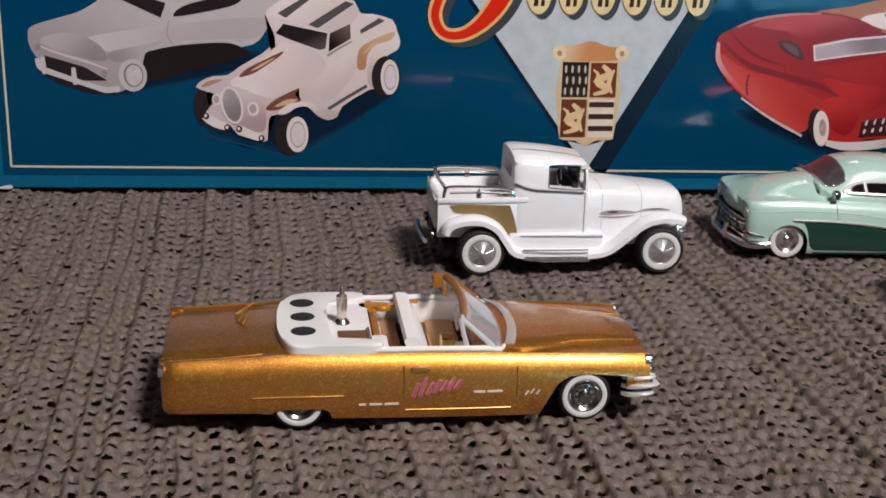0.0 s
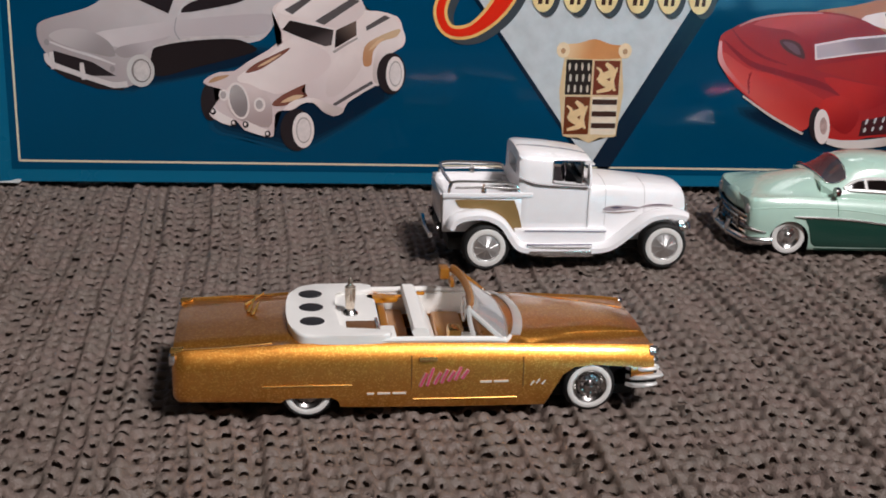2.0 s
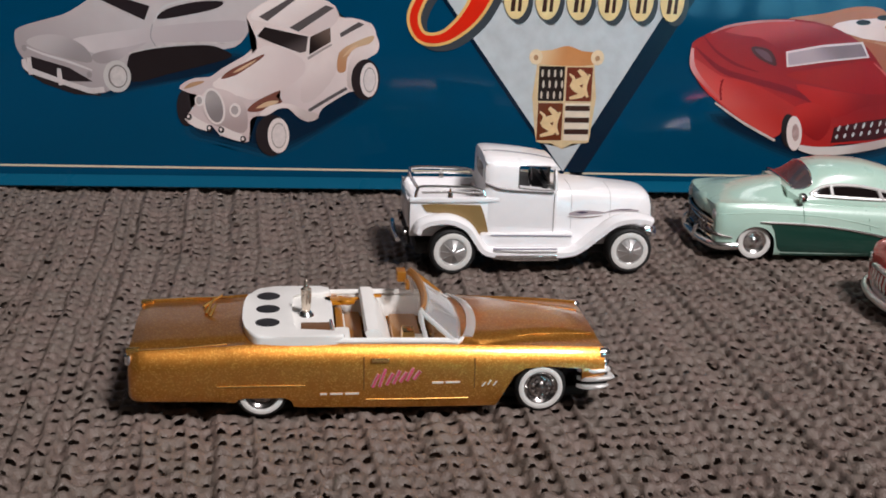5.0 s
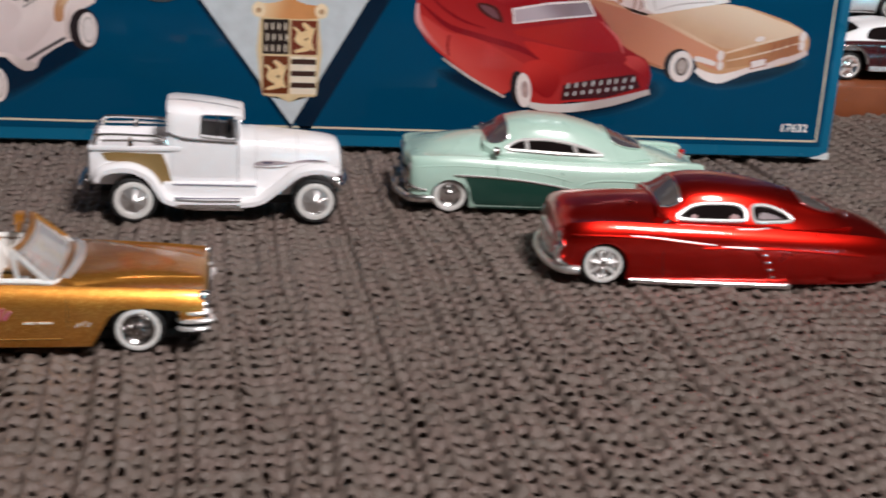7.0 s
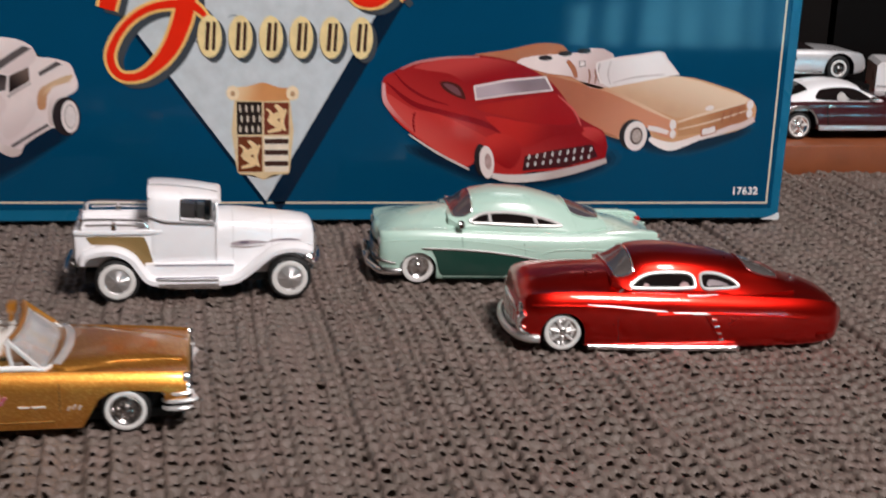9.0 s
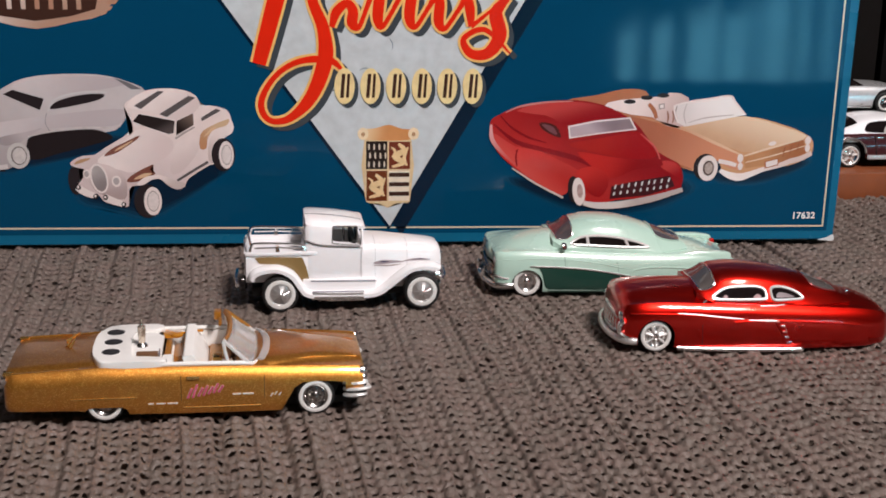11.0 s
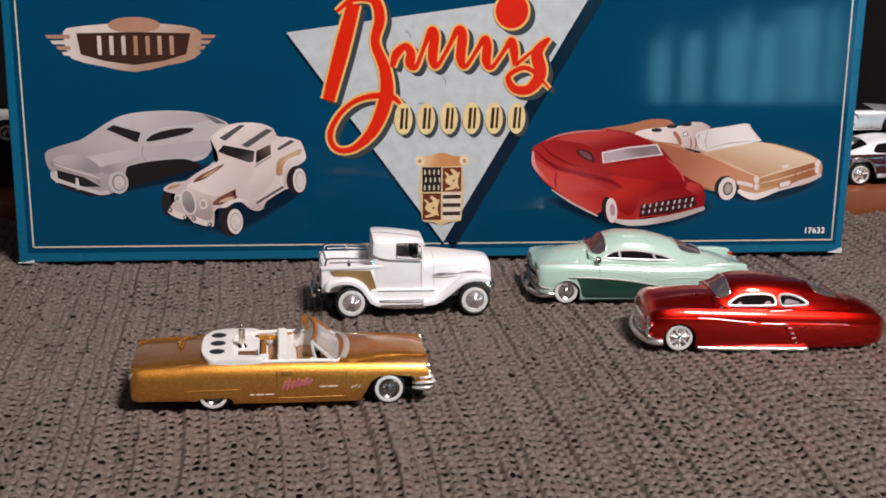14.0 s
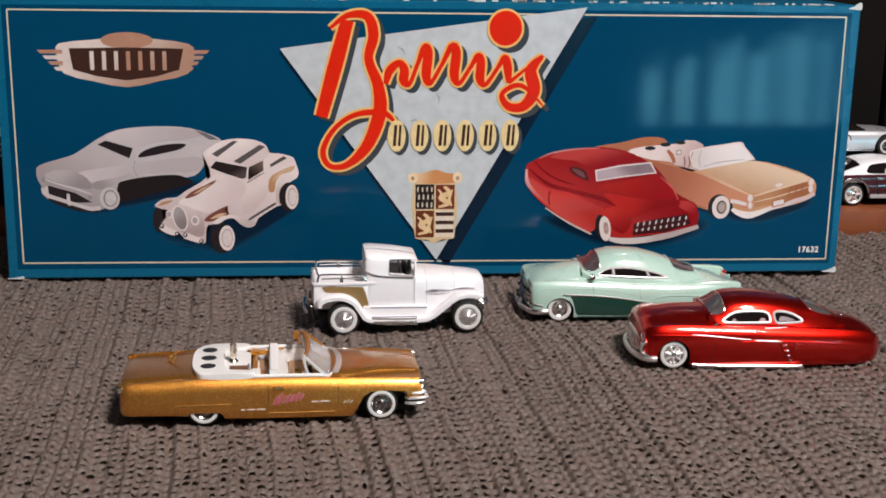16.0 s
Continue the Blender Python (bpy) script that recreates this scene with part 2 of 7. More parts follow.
def tube(points, r, closed=False, n=8, flat=1.0):
    """A round bar along points."""
    p = [Vector(q) for q in points]
    k = len(p)
    rings, side = [], None
    for i in range(k):
        way = (p[(i + 1) % k] - p[i - 1]) if closed else (p[min(i + 1, k - 1)] - p[max(i - 1, 0)])
        way.normalize()
        if side is None:
            side = way.orthogonal()
        side = (side - way * side.dot(way)).normalized()
        up = way.cross(side)
        rr = r(i / (k - 1)) if callable(r) else r
        rings.append([p[i] + (side * math.cos(a) + up * math.sin(a) * flat) * rr for a in [2 * math.pi * j / n for j in range(n)]])
    bm = bmesh.new()
    if closed:
        rings.append(rings[0])
        skin(bm, rings, caps=False)
        bmesh.ops.remove_doubles(bm, verts=bm.verts, dist=1e-4)
        return bm
    return skin(bm, rings)


def lathe(profile, n=32, centre=(0, 0, 0)):
    """A profile (radius, y) turned round the y axis."""
    cx, cy, cz = centre
    rings = [[(cx + r * math.cos(a), cy + y, cz + r * math.sin(a)) for r, y in profile] for a in [2 * math.pi * i / n for i in range(n + 1)]]
    bm = skin(bmesh.new(), rings, closed=False, caps=False)
    bmesh.ops.remove_doubles(bm, verts=bm.verts, dist=1e-4)
    return bm


def lathe_z(profile, centre, n=20):
    """A profile (radius, z) turned round an upright axis."""
    cx, cy, cz = centre
    rings = [[(cx + r * math.cos(a), cy + r * math.sin(a), cz + z) for r, z in profile] for a in [2 * math.pi * i / n for i in range(n + 1)]]
    bm = skin(bmesh.new(), rings, closed=False, caps=False)
    bmesh.ops.remove_doubles(bm, verts=bm.verts, dist=1e-4)
    return bm


def plate(outline, yfun, thick=0.3, proud=0.12, cols=26, rows=6):
    """A thin pane or decal that follows the near flank y = -yfun(x, z)."""
    xs = [p[0] for p in outline]
    lo, hi = min(xs), max(xs)
    rings = []
    for i in range(cols + 1):
        x = lo + (hi - lo) * (0.002 + 0.996 * (0.5 - 0.5 * math.cos(math.pi * i / cols)))
        zs = []
        for (x0, z0), (x1, z1) in zip(outline, outline[1:] + outline[:1]):
            if (x0 - x) * (x1 - x) <= 0 and x0 != x1:
                zs.append(z0 + (z1 - z0) * (x - x0) / (x1 - x0))
        if len(zs) < 2:
            continue
        z0, z1 = min(zs), max(zs)
        col = [z0 + (z1 - z0) * k / rows for k in range(rows + 1)]
        rings.append([(x, -yfun(x, z) - proud, z) for z in col] + [(x, -yfun(x, z) + thick, z) for z in reversed(col)])
    return skin(bmesh.new(), rings)


def mirrored(bm):
    """The same shape on the other flank as well."""
    twin = bm.copy()
    bmesh.ops.scale(twin, vec=(1, -1, 1), verts=twin.verts)
    bmesh.ops.reverse_faces(twin, faces=twin.faces)
    return merge(bm, twin)


def strip(path, y0, y1, thick, droop=0.0):
    """A curved sheet: a path in x and z, drawn out from y0 to y1, its edges turned down by droop."""
    ys = [y0 + (y1 - y0) * k / 6 for k in range(7)]
    fall = [droop * abs(2 * k / 6 - 1) ** 3 for k in range(7)]
    p = [Vector((x, 0, z)) for x, z in path]
    rings = []
    for i, q in enumerate(p):
        way = (p[min(i + 1, len(p) - 1)] - p[max(i - 1, 0)]).normalized()
        up = Vector((-way.z, 0, way.x))
        if up.z < 0 and abs(way.x) > 0.2:
            up = -up
        over = [q + up * (thick - f) + Vector((0, y, 0)) for y, f in zip(ys, fall)]
        under = [q - up * f + Vector((0, y, 0)) for y, f in zip(ys, fall)]
        rings.append(over + under[::-1])
    return skin(bmesh.new(), rings)


def cut(ob, cutters, lining=None):
    """Takes the cutters out of ob for good."""
    made = []
    bpy.context.view_layer.update()
    for bm in cutters:
        c = finish("cutter", bm, lining or ob.data.materials[0])
        c.matrix_world = ob.matrix_world
        mod = ob.modifiers.new("cut", "BOOLEAN")
        mod.object, mod.solver, mod.operation, mod.material_mode = c, "EXACT", "DIFFERENCE", "TRANSFER"
        made.append(c)
    bpy.context.view_layer.update()
    old = ob.data
    me = bpy.data.meshes.new_from_object(ob.evaluated_get(bpy.context.evaluated_depsgraph_get()))
    me.name = old.name
    ob.modifiers.clear()
    ob.data = me
    me.polygons.foreach_set("use_smooth", [True] * len(me.polygons))
    me.set_sharp_from_angle(angle=radians(38))
    for c in made:
        data = c.data
        bpy.data.objects.remove(c)
        bpy.data.meshes.remove(data)


def arc(cx, cz, r, a0, a1, n=14):
    return [(cx + r * math.cos(radians(a0 + (a1 - a0) * i / n)), cz + r * math.sin(radians(a0 + (a1 - a0) * i / n))) for i in range(n + 1)]


def rounded(x0, x1, y0, y1, r, n=5):
    out = []
    for cx, cy, a in ((x1 - r, y1 - r, 0), (x0 + r, y1 - r, 90), (x0 + r, y0 + r, 180), (x1 - r, y0 + r, 270)):
        out += arc(cx, cy, r, a, a + 90, n)
    return out


# ---------- wheels ----------
def wheel(car, x, y_face, z, r, wide, white_out, white_in, spokes=0, tyre_label="", dish=1.0, cone=False, dark=False):
    """A toy wheel whose outer face lies at y_face: hub, tyre, whitewall ring and chrome rim."""
    s = -1 if y_face < 0 else 1
    k = lambda pairs: [(a, y_face - s * b) for a, b in pairs]
    c = (x, 0, z)
    hub = part("wheel", lathe(k([(0.0, 0.9), (white_in * 0.9, 0.9), (white_in * 0.9, wide - 0.5), (0.0, wide - 0.5)]), 20, c), BLACK, car)
    part("tyre", lathe(k([(white_out * 0.98, 0.35), (r - 0.55, 0.25), (r - 0.15, 0.6), (r, 1.1), (r, wide - 0.8), (r - 0.4, wide - 0.2),
                          (white_in, wide), (white_in * 0.8, wide - 0.4)]), 36, c), RUBBER, hub, tyre_label)
    part("whitewall", lathe(k([(white_in * 0.97, 0.45), (white_in, 0.12), (white_in * 0.5 + white_out * 0.5, 0.0), (white_out, 0.16), (white_out * 1.01, 0.5)]), 36, c), WHITEWALL, hub)
    if cone:
        prof = [(white_in * 0.99, 0.35), (white_in * 0.95, 0.12), (white_in * 0.9, 0.3), (white_in * 0.22, -0.55), (white_in * 0.16, -0.75), (0.0, -0.85)]
    else:
        prof = [(white_in * 0.99, 0.35), (white_in * 0.93, 0.15), (white_in * 0.84, 0.3 * dish), (white_in * 0.66, 0.9 * dish), (white_in * 0.34, 0.75 * dish), (white_in * 0.3, 0.1), (white_in * 0.18, -0.15), (0.0, -0.22)]
    rim = part("rim", lathe(k(prof), 28, c), BRUSHED if cone else (GUNMETAL if dark else CHROME), hub)
    if cone:
        for i in range(9):
            a = 2 * math.pi * i / 9 + 0.3
            p = [(x + q * math.cos(a), y_face - s * d, z + q * math.sin(a)) for q, d in ((white_in * 0.24, -0.50), (white_in * 0.55, -0.13), (white_in * 0.86, 0.24))]
            part("rim_rib", tube(p, white_in * 0.04, n=5), BRUSHED, hub)
    if spokes:
        bm = bmesh.new()
        for i in range(spokes):
            a = 2 * math.pi * i / spokes + 0.2
            inner, outer = white_in * 0.25, white_in * 0.9
            p = [(x + q * math.cos(a), y_face - s * d, z + q * math.sin(a)) for q, d in ((inner, 0.1), ((inner + outer) / 2, 0.25), (outer, 0.2))]
            merge(bm, tube(p, white_in * 0.10, n=6))
        part("spokes", bm, BRIGHT, hub)
    return hub


def axle_set(car, xs, half, z, r, wide, white_out, white_in, spokes=0, rs=None, cone=False, dark=False):
    for i, x in enumerate(xs):
        for s in (-1, 1):
            rr = rs[i] if rs else r
            wheel(car, x, s * half, rr if rs else z, rr, wide, white_out, white_in, spokes, cone=cone, dark=dark)


# ---------- the room that closes the place ----------
def panel(name, corners, material, label):
    """A wall of real thickness; corners in metres."""
    bm = bmesh.new()
    (x0, y0, z0), (x1, y1, z1) = corners
    block(x0 * 1000, x1 * 1000, y0 * 1000, y1 * 1000, z0 * 1000, z1 * 1000, 0, bm)
    return tagged(finish(name, bm, material, None, "", flat_shade=True), label, "wall", kind="structure")


panel("wall_north", ((-2.2, 1.60, -0.75), (2.6, 1.70, 2.4)), WALL, "plain beige painted room wall")
panel("wall_south", ((-2.2, -2.70, -0.75), (2.6, -2.60, 2.4)), WALL, "plain beige painted room wall")
panel("wall_west", ((-2.3, -2.70, -0.75), (-2.2, 1.70, 2.4)), WALL, "plain beige painted room wall")
panel("wall_east", ((2.6, -2.70, -0.75), (2.7, 1.70, 2.4)), WALL, "plain beige painted room wall")
tagged(panel("ceiling", ((-2.3, -2.70, 2.4), (2.7, 1.70, 2.5)), CEIL, "plain white painted ceiling"), category="ceiling")


# ---------- the knitted mat ----------
def mat_height(x, y):
    """Millimetres: the mat lies flat and swells a little under the carton's left end."""
    up = np.clip((y + 52.0) / 50.0, 0, 1)
    up = up * up * (3 - 2 * up)
    return up * np.clip(-0.3 + 3.2 * (1 - x / 330.0), -0.4, 3.2)


def knit_mat():
    """A knit sheet: light webs of puffed yarn round a small deep hole in every stitch, in columns that stand higher or lower."""
    rng = np.random.default_rng(7)
    px, py = 2.42, 4.2
    x0, x1, y0, y1 = -74.0, 434.0, -226.0, 76.0
    xs, ys = np.linspace(x0, x1, 1400), np.concatenate([np.arange(y0, -110.0, 0.37), np.linspace(-110.0, y1, 370)])
    nx, ny = len(xs), len(ys)
    gx, gy = np.meshgrid(xs, ys)

    def wander(cell, size):
        g = rng.normal(0, size, (int((y1 - y0) / cell) + 4, int((x1 - x0) / cell) + 4))
        u, v = (gx - x0) / cell, (gy - y0) / cell
        a, b = u.astype(int), v.astype(int)
        fu, fv = u - a, v - b
        fu, fv = fu * fu * (3 - 2 * fu), fv * fv * (3 - 2 * fv)
        return (g[b, a] * (1 - fu) + g[b, a + 1] * fu) * (1 - fv) + (g[b + 1, a] * (1 - fu) + g[b + 1, a + 1] * fu) * fv

    # place in the grid of stitches, a little warped and leaning
    u = (gx - x0 + 20 + gy * 0.03 + wander(45, 0.8) + wander(9, 0.22) + wander(3.0, 0.14)) / px
    v = (gy - y0 + 20 + wander(40, 1.0) + wander(9, 0.25) + wander(3.0, 0.16)) / py
    a = u.astype(int)
    n_col, n_row = a.max() + 3, int(v.max()) + 4
    # stitches lie level across two or three columns, then a solid ridge runs between the groups
    group = np.cumsum(rng.random(n_col + 1) < 0.42)
    shift = rng.random(group.max() + 1)[group][:n_col] + rng.normal(0, 0.10, n_col)
    first = np.concatenate([[True], group[1:] != group[:-1]])
    ridge = np.where(first, rng.uniform(0.40, 1.0, n_col + 1), rng.uniform(0.05, 0.22, n_col + 1))
    v = v + shift[a]
    b = v.astype(int)
    fu, fv = u - a, v - b
    key = rng.random((n_row, n_col))
    wide = rng.choice([0.26, 0.34, 0.38], n_col)[a] * (0.85 + 0.3 * rng.random((n_row, n_col))[b, a])
    cu = 0.5 + rng.normal(0, 0.07, (n_row, n_col))[b, a]
    cv = 0.5 + rng.normal(0, 0.07, (n_row, n_col))[b, a]
    tilt = rng.choice([0.0, 0.10, -0.2, 0.4], n_col)[a] + rng.normal(0, 0.15, (n_row, n_col))[b, a]
    d = ((fu - cu) / wide) ** 2 + ((fv - cv + tilt * (fu - cu)) / 0.235) ** 2
    pit = np.exp(-0.55 * np.minimum(d, 9.0))
    rim = 0.68 + 0.45 * key[b, a]
    opened = d < rim
    # the edge of every hole is drawn out to a clean oval
    k = np.where(opened, np.clip(np.sqrt(rim / np.maximum(d, 1e-6)), 1, 2.4) - 1, 0)
    sx, sy = (fu - cu) * px * k, (fv - cv) * py * k
    # rails between the columns and puffed bars between the holes of one column
    puff = rng.normal(0, 0.20, (n_row + 1, n_col))
    bar = (0.25 * np.cos(2 * np.pi * fv) + 0.10) * (1 + 0.8 * np.cos(np.pi * (2 * fu - 1)))
    rail = ridge[a] * np.exp(-(fu / 0.24) ** 2) + ridge[a + 1] * np.exp(-((1 - fu) / 0.24) ** 2) - 0.12
    lump = puff[b, a] * (1 - fv) ** 2 + puff[b + 1, a] * fv ** 2
    # each column of stitches stands higher or lower than the next and drifts along its length
    n_sec = 9
    tall = rng.normal(0, 0.15, (n_sec + 2, n_col + 1)) + rng.normal(0, 0.38, (1, n_col + 1))
    w = np.clip((gy - y0) / (y1 - y0), 0, 0.999) * n_sec
    k, fw = w.astype(int), w - w.astype(int)
    c = np.clip(u - 0.5, 0, None)
    ca, fc = c.astype(int), c - c.astype(int)
    fc = np.clip((fc - 0.2) / 0.6, 0, 1)
    col = (tall[k, ca] * (1 - fc) + tall[k, ca + 1] * fc) * (1 - fw) + (tall[k + 1, ca] * (1 - fc) + tall[k + 1, ca + 1] * fc) * fw
    z = bar + rail + lump + col - (0.12 + 0.18 * key[b, a]) * pit + wander(1.0, 0.12) + wander(30, 0.12) - 0.42 + mat_height(gx, gy)
    z[-2:] -= 1.2
    co = np.stack([gx + sx, gy + sy, z], -1).reshape(-1, 3) * 0.001
    idx = np.arange(nx * ny).reshape(ny, nx)
    quads = np.stack([idx[:-1, :-1], idx[:-1, 1:], idx[1:, 1:], idx[1:, :-1]], -1)
    hidden = (gx > 8) & (gx < 318) & (gy > 9) & (gy < 52)
    gone = hidden[:-1, :-1] | (opened[:-1, :-1] & opened[1:, :-1] & opened[:-1, 1:] & opened[1:, 1:])
    quads = quads[~gone].reshape(-1, 4)
    me = bpy.data.meshes.new("ground")
    me.vertices.add(len(co))
    me.vertices.foreach_set("co", co.ravel())
    me.loops.add(quads.size)
    me.loops.foreach_set("vertex_index", quads.ravel().astype(np.int32))
    me.polygons.add(len(quads))
    me.polygons.foreach_set("loop_start", np.arange(0, quads.size, 4, dtype=np.int32))
    me.update(calc_edges=True)
    me.polygons.foreach_set("use_smooth", [True] * len(quads))
    me.materials.append(YARN)
    return tagged(new("ground", me), "taupe grey knit mat of bumpy looped yarn with open stitches", "mat", kind="structure")


knit_mat()
under = block(-750, 1050, -300, 200, -40, -4.4, 2)
table = tagged(finish("table_top", under, TABLE, None, "", flat_shade=True), "broad dark table top seen through the open mat", "table", kind="structure")
for x in (-690, 990):
    for y in (-250, 150):
        part("table_leg", block(x - 35, x + 35, y - 35, y + 35, -750, -40, 4), TABLE, table, "plain dark table leg")
under = block(-2200, 2600, -2600, 1600, -770, -750)
tagged(finish("floor", under, CARPET, None, "", flat_shade=True), "plain brown carpeted room floor", "floor", kind="structure")
# an unseen glowing pane behind the camera, half covered by hanging drapes, added for the streaks mirrored in the glossy
# carton
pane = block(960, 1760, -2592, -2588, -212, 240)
tagged(finish("window_1", pane, PANE_GLOW, None, "", flat_shade=True), "unseen glowing pane behind drapes, added for the carton's streaked reflection", "window", kind="structure")
# unseen folds, spaced to break the pane's reflection into streaks
rs = random.Random(21)
x, folds = 860.0, []
while x < 1780:
    w = rs.uniform(10, 48)
    folds.append((x, x + w))
    x += w + rs.choice((12, 18, 26, 44, 64))
bm = bmesh.new()
for a, b in folds:
    d = rs.uniform(-15, 15)
    pleat = [(a + (b - a) * k / 6, -2560 + d + 9 * math.sin(k * 1.9 + a)) for k in range(7)]
    merge(bm, slab(pleat + [(u, v - 5) for u, v in reversed(pleat)], -740 + rs.uniform(0, 20), 1500))
# gathered valance of uneven length, added to shape the reflection's upper edge
for k in range(34):
    u = 930 + 25 * k
    pleat = [(u + 5 * j, -2548 + 6 * math.sin(j * 1.3 + k)) for j in range(6)]
    merge(bm, slab(pleat + [(p, q - 5) for p, q in reversed(pleat)], -30 + 5.0 * k + rs.uniform(-30, 30), 460))
tagged(finish("curtain", bm, DRAPE), "unseen pale pleated strips that break the pane's reflection into streaks", "curtain", kind="structure")

# ---------- ledge and dark back panel behind the carton ----------
bm = block(-700, 1000, 77.2, 180, -3.5, 9.3, 1.0)
tagged(finish("wooden_ledge", bm, WOOD), "reddish brown stained wooden display ledge", "ledge", kind="structure")
bm = block(-700, 415, 112, 180, 9.4, 28.0, 1.0)
tagged(finish("upper_ledge", bm, DARKPANEL), "dark raised step at the back of the ledge", "ledge", kind="structure")
bm = block(-700, 428, 182, 190, -3.5, 620, 0.5)
tagged(finish("back_panel", bm, mat("brown_black_panel", (0.007, 0.0055, 0.005), 0.75, gloss=0.1)), "very dark upright panel behind the ledge", "panel", kind="structure")
bm = block(431, 1000, 182, 190, -3.5, 620, 0.5)
tagged(finish("back_panel", bm, DARKPANEL), "black upright panel behind the ledge", "panel", kind="structure")

# ---------- the printed carton ----------
carton = thing("cardboard_carton", "long teal glossy printed cardboard carton with pictured cars", "box", pose(0, 0, 0))
CORNERS = [(-2.0, 3.6), (328.8, 1.2), (329.8, 109.6), (-1.2, 110.6)]


def carton_body():
    rings = []
    for y, k in ((0.35, 0.35), (0.0, 0.7), (0.0, 1.2)):
        rings.append([(x + (k if i in (0, 3) else -k), y, z + (k if i < 2 else -k)) for i, (x, z) in enumerate(CORNERS)])
    front, rim = rings[2], rings[0]
    bm = bmesh.new()
    deep = [(x, 62.0, z) for x, _, z in rim]
    skin(bm, [front, rings[1], rim, deep])
    return bm


part("carton_body", carton_body(), TEAL_EDGE, carton, "bright teal card with worn edges")
# hidden block, added to carry the carton above its dark gap
part("carton_base", block(6, 322, 7, 58, -0.6, 6.0, 0.3), KRAFT, carton, "hidden block that carries the carton")
# pale crushed corners
for cx, cz, w, h in ((326.0, 1.9, 3.2, 1.5), (1.2, 4.1, 3.4, 0.7), (327.2, 108.6, 3.0, 1.8)):
    bm = prism(spline([(cx - w, cz - h * 0.3), (cx - w * 0.2, cz - h * 0.45), (cx + w * 0.8, cz - h * 0.5), (cx + w * 0.75, cz + h), (cx, cz + h * 0.3)], 3, True), -0.22, 1.2)
    part("scuffed_corner", bm, KRAFT, carton, "crushed pale corner of the card")
rs = random.Random(3)
for k in range(64):
    x0 = rs.uniform(40, 322) if k < 30 else rs.uniform(180, 322)
    zt = 109.6 + (1 - x0 / 330)
    w = rs.choice((0.4, 0.6, 0.8, 1.2, 2.4, 4.5))
    part("worn_edge", block(x0, x0 + w, -0.1, 0.9, zt - rs.uniform(0.15, 0.55), zt + rs.uniform(0.15, 0.3), 0.06), KRAFT, carton, "whitish worn top edge")


def flat(name, outline, material, layer, parent, label="", smooth=3):
    """Print on the carton's face: an outline in x and z, each layer a hair above the last."""
    pts = spline(outline, smooth, True) if smooth else outline
    bm = bmesh.new()
    bm.faces.new([bm.verts.new((x, -0.025 * layer - 0.02, z)) for x, z in pts])
    bmesh.ops.triangulate(bm, faces=bm.faces)
    for f in bm.faces:
        if f.normal.y > 0:
            f.normal_flip()
    bmesh.ops.scale(bm, vec=(0.001,) * 3, verts=bm.verts)
    me = bpy.data.meshes.new(name)
    bm.to_mesh(me)
    bm.free()
    me.materials.append(material)
    ob = new(name, me)
    ob.parent = parent
    if label:
        ob["label"] = label
    return ob


def oval(cx, cz, rx, rz, n=28, turn=0.0):
    c, s = math.cos(radians(turn)), math.sin(radians(turn))
    return [(cx + rx * math.cos(a) * c - rz * math.sin(a) * s, cz + rx * math.cos(a) * s + rz * math.sin(a) * c) for a in [2 * math.pi * i / n for i in range(n)]]


def brush(path, widths, n=6):
    """The outline of a stroke along a path whose width swells and thins."""
    p = spline([(x, z, w) for (x, z), w in zip(path, widths)], n)
    left, right = [], []
    for i, (x, z, w) in enumerate(p):
        a, b = p[max(i - 1, 0)], p[min(i + 1, len(p) - 1)]
        dx, dz = b[0] - a[0], b[1] - a[1]
        q = math.hypot(dx, dz) or 1
        left.append((x - dz / q * w / 2, z + dx / q * w / 2))
        right.append((x + dz / q * w / 2, z - dx / q * w / 2))
    return left, right


def stroke(name, path, widths, material, layer, parent, grow=0.0, dx=0.0, dz=0.0, label="", climb=0.0):
    left, right = brush([(x + dx, z + dz) for x, z in path], [w + grow for w in widths])
    bm = bmesh.new()
    up = climb / len(left)
    a = [bm.verts.new((x, -0.025 * (layer + up * i) - 0.02, z)) for i, (x, z) in enumerate(left)]
    b = [bm.verts.new((x, -0.025 * (layer + up * i) - 0.02, z)) for i, (x, z) in enumerate(right)]
    for i in range(len(a) - 1):
        bm.faces.new((a[i], b[i], b[i + 1], a[i + 1]))
    bmesh.ops.scale(bm, vec=(0.001,) * 3, verts=bm.verts)
    me = bpy.data.meshes.new(name)
    bm.to_mesh(me)
    bm.free()
    me.materials.append(material)
    ob = new(name, me)
    ob.parent = parent
    if label:
        ob["label"] = label
    return ob


def cast(outline, layer, parent):
    """The soft printed shade under a pictured car: nested shapes from teal to blue black."""
    cx, cz = sum(x for x, z in outline) / len(outline), sum(z for x, z in outline) / len(outline)
    for k in range(4):
        s, u = 0.98 - 0.05 * k, (0.3, 0.62, 0.85, 1.0)[k]
        flat("picture_shade", [(cx + (x - cx) * s, cz + (z - cz) * (s - 0.05 * k)) for x, z in outline], ink("cast_%d" % k, (0.0005 + 0.001 * u, 0.066 - 0.052 * u, 0.140 - 0.105 * u)), layer - 0.75 + 0.25 * k, parent)


flat("front_print", [(2.0, 7.6), (325.6, 5.0), (326.0, 106.4), (2.2, 107.4)], TEAL, 1, carton, "dark teal glossy printed front", 0)
LINE = ink("pale_cream", (0.66, 0.60, 0.44))
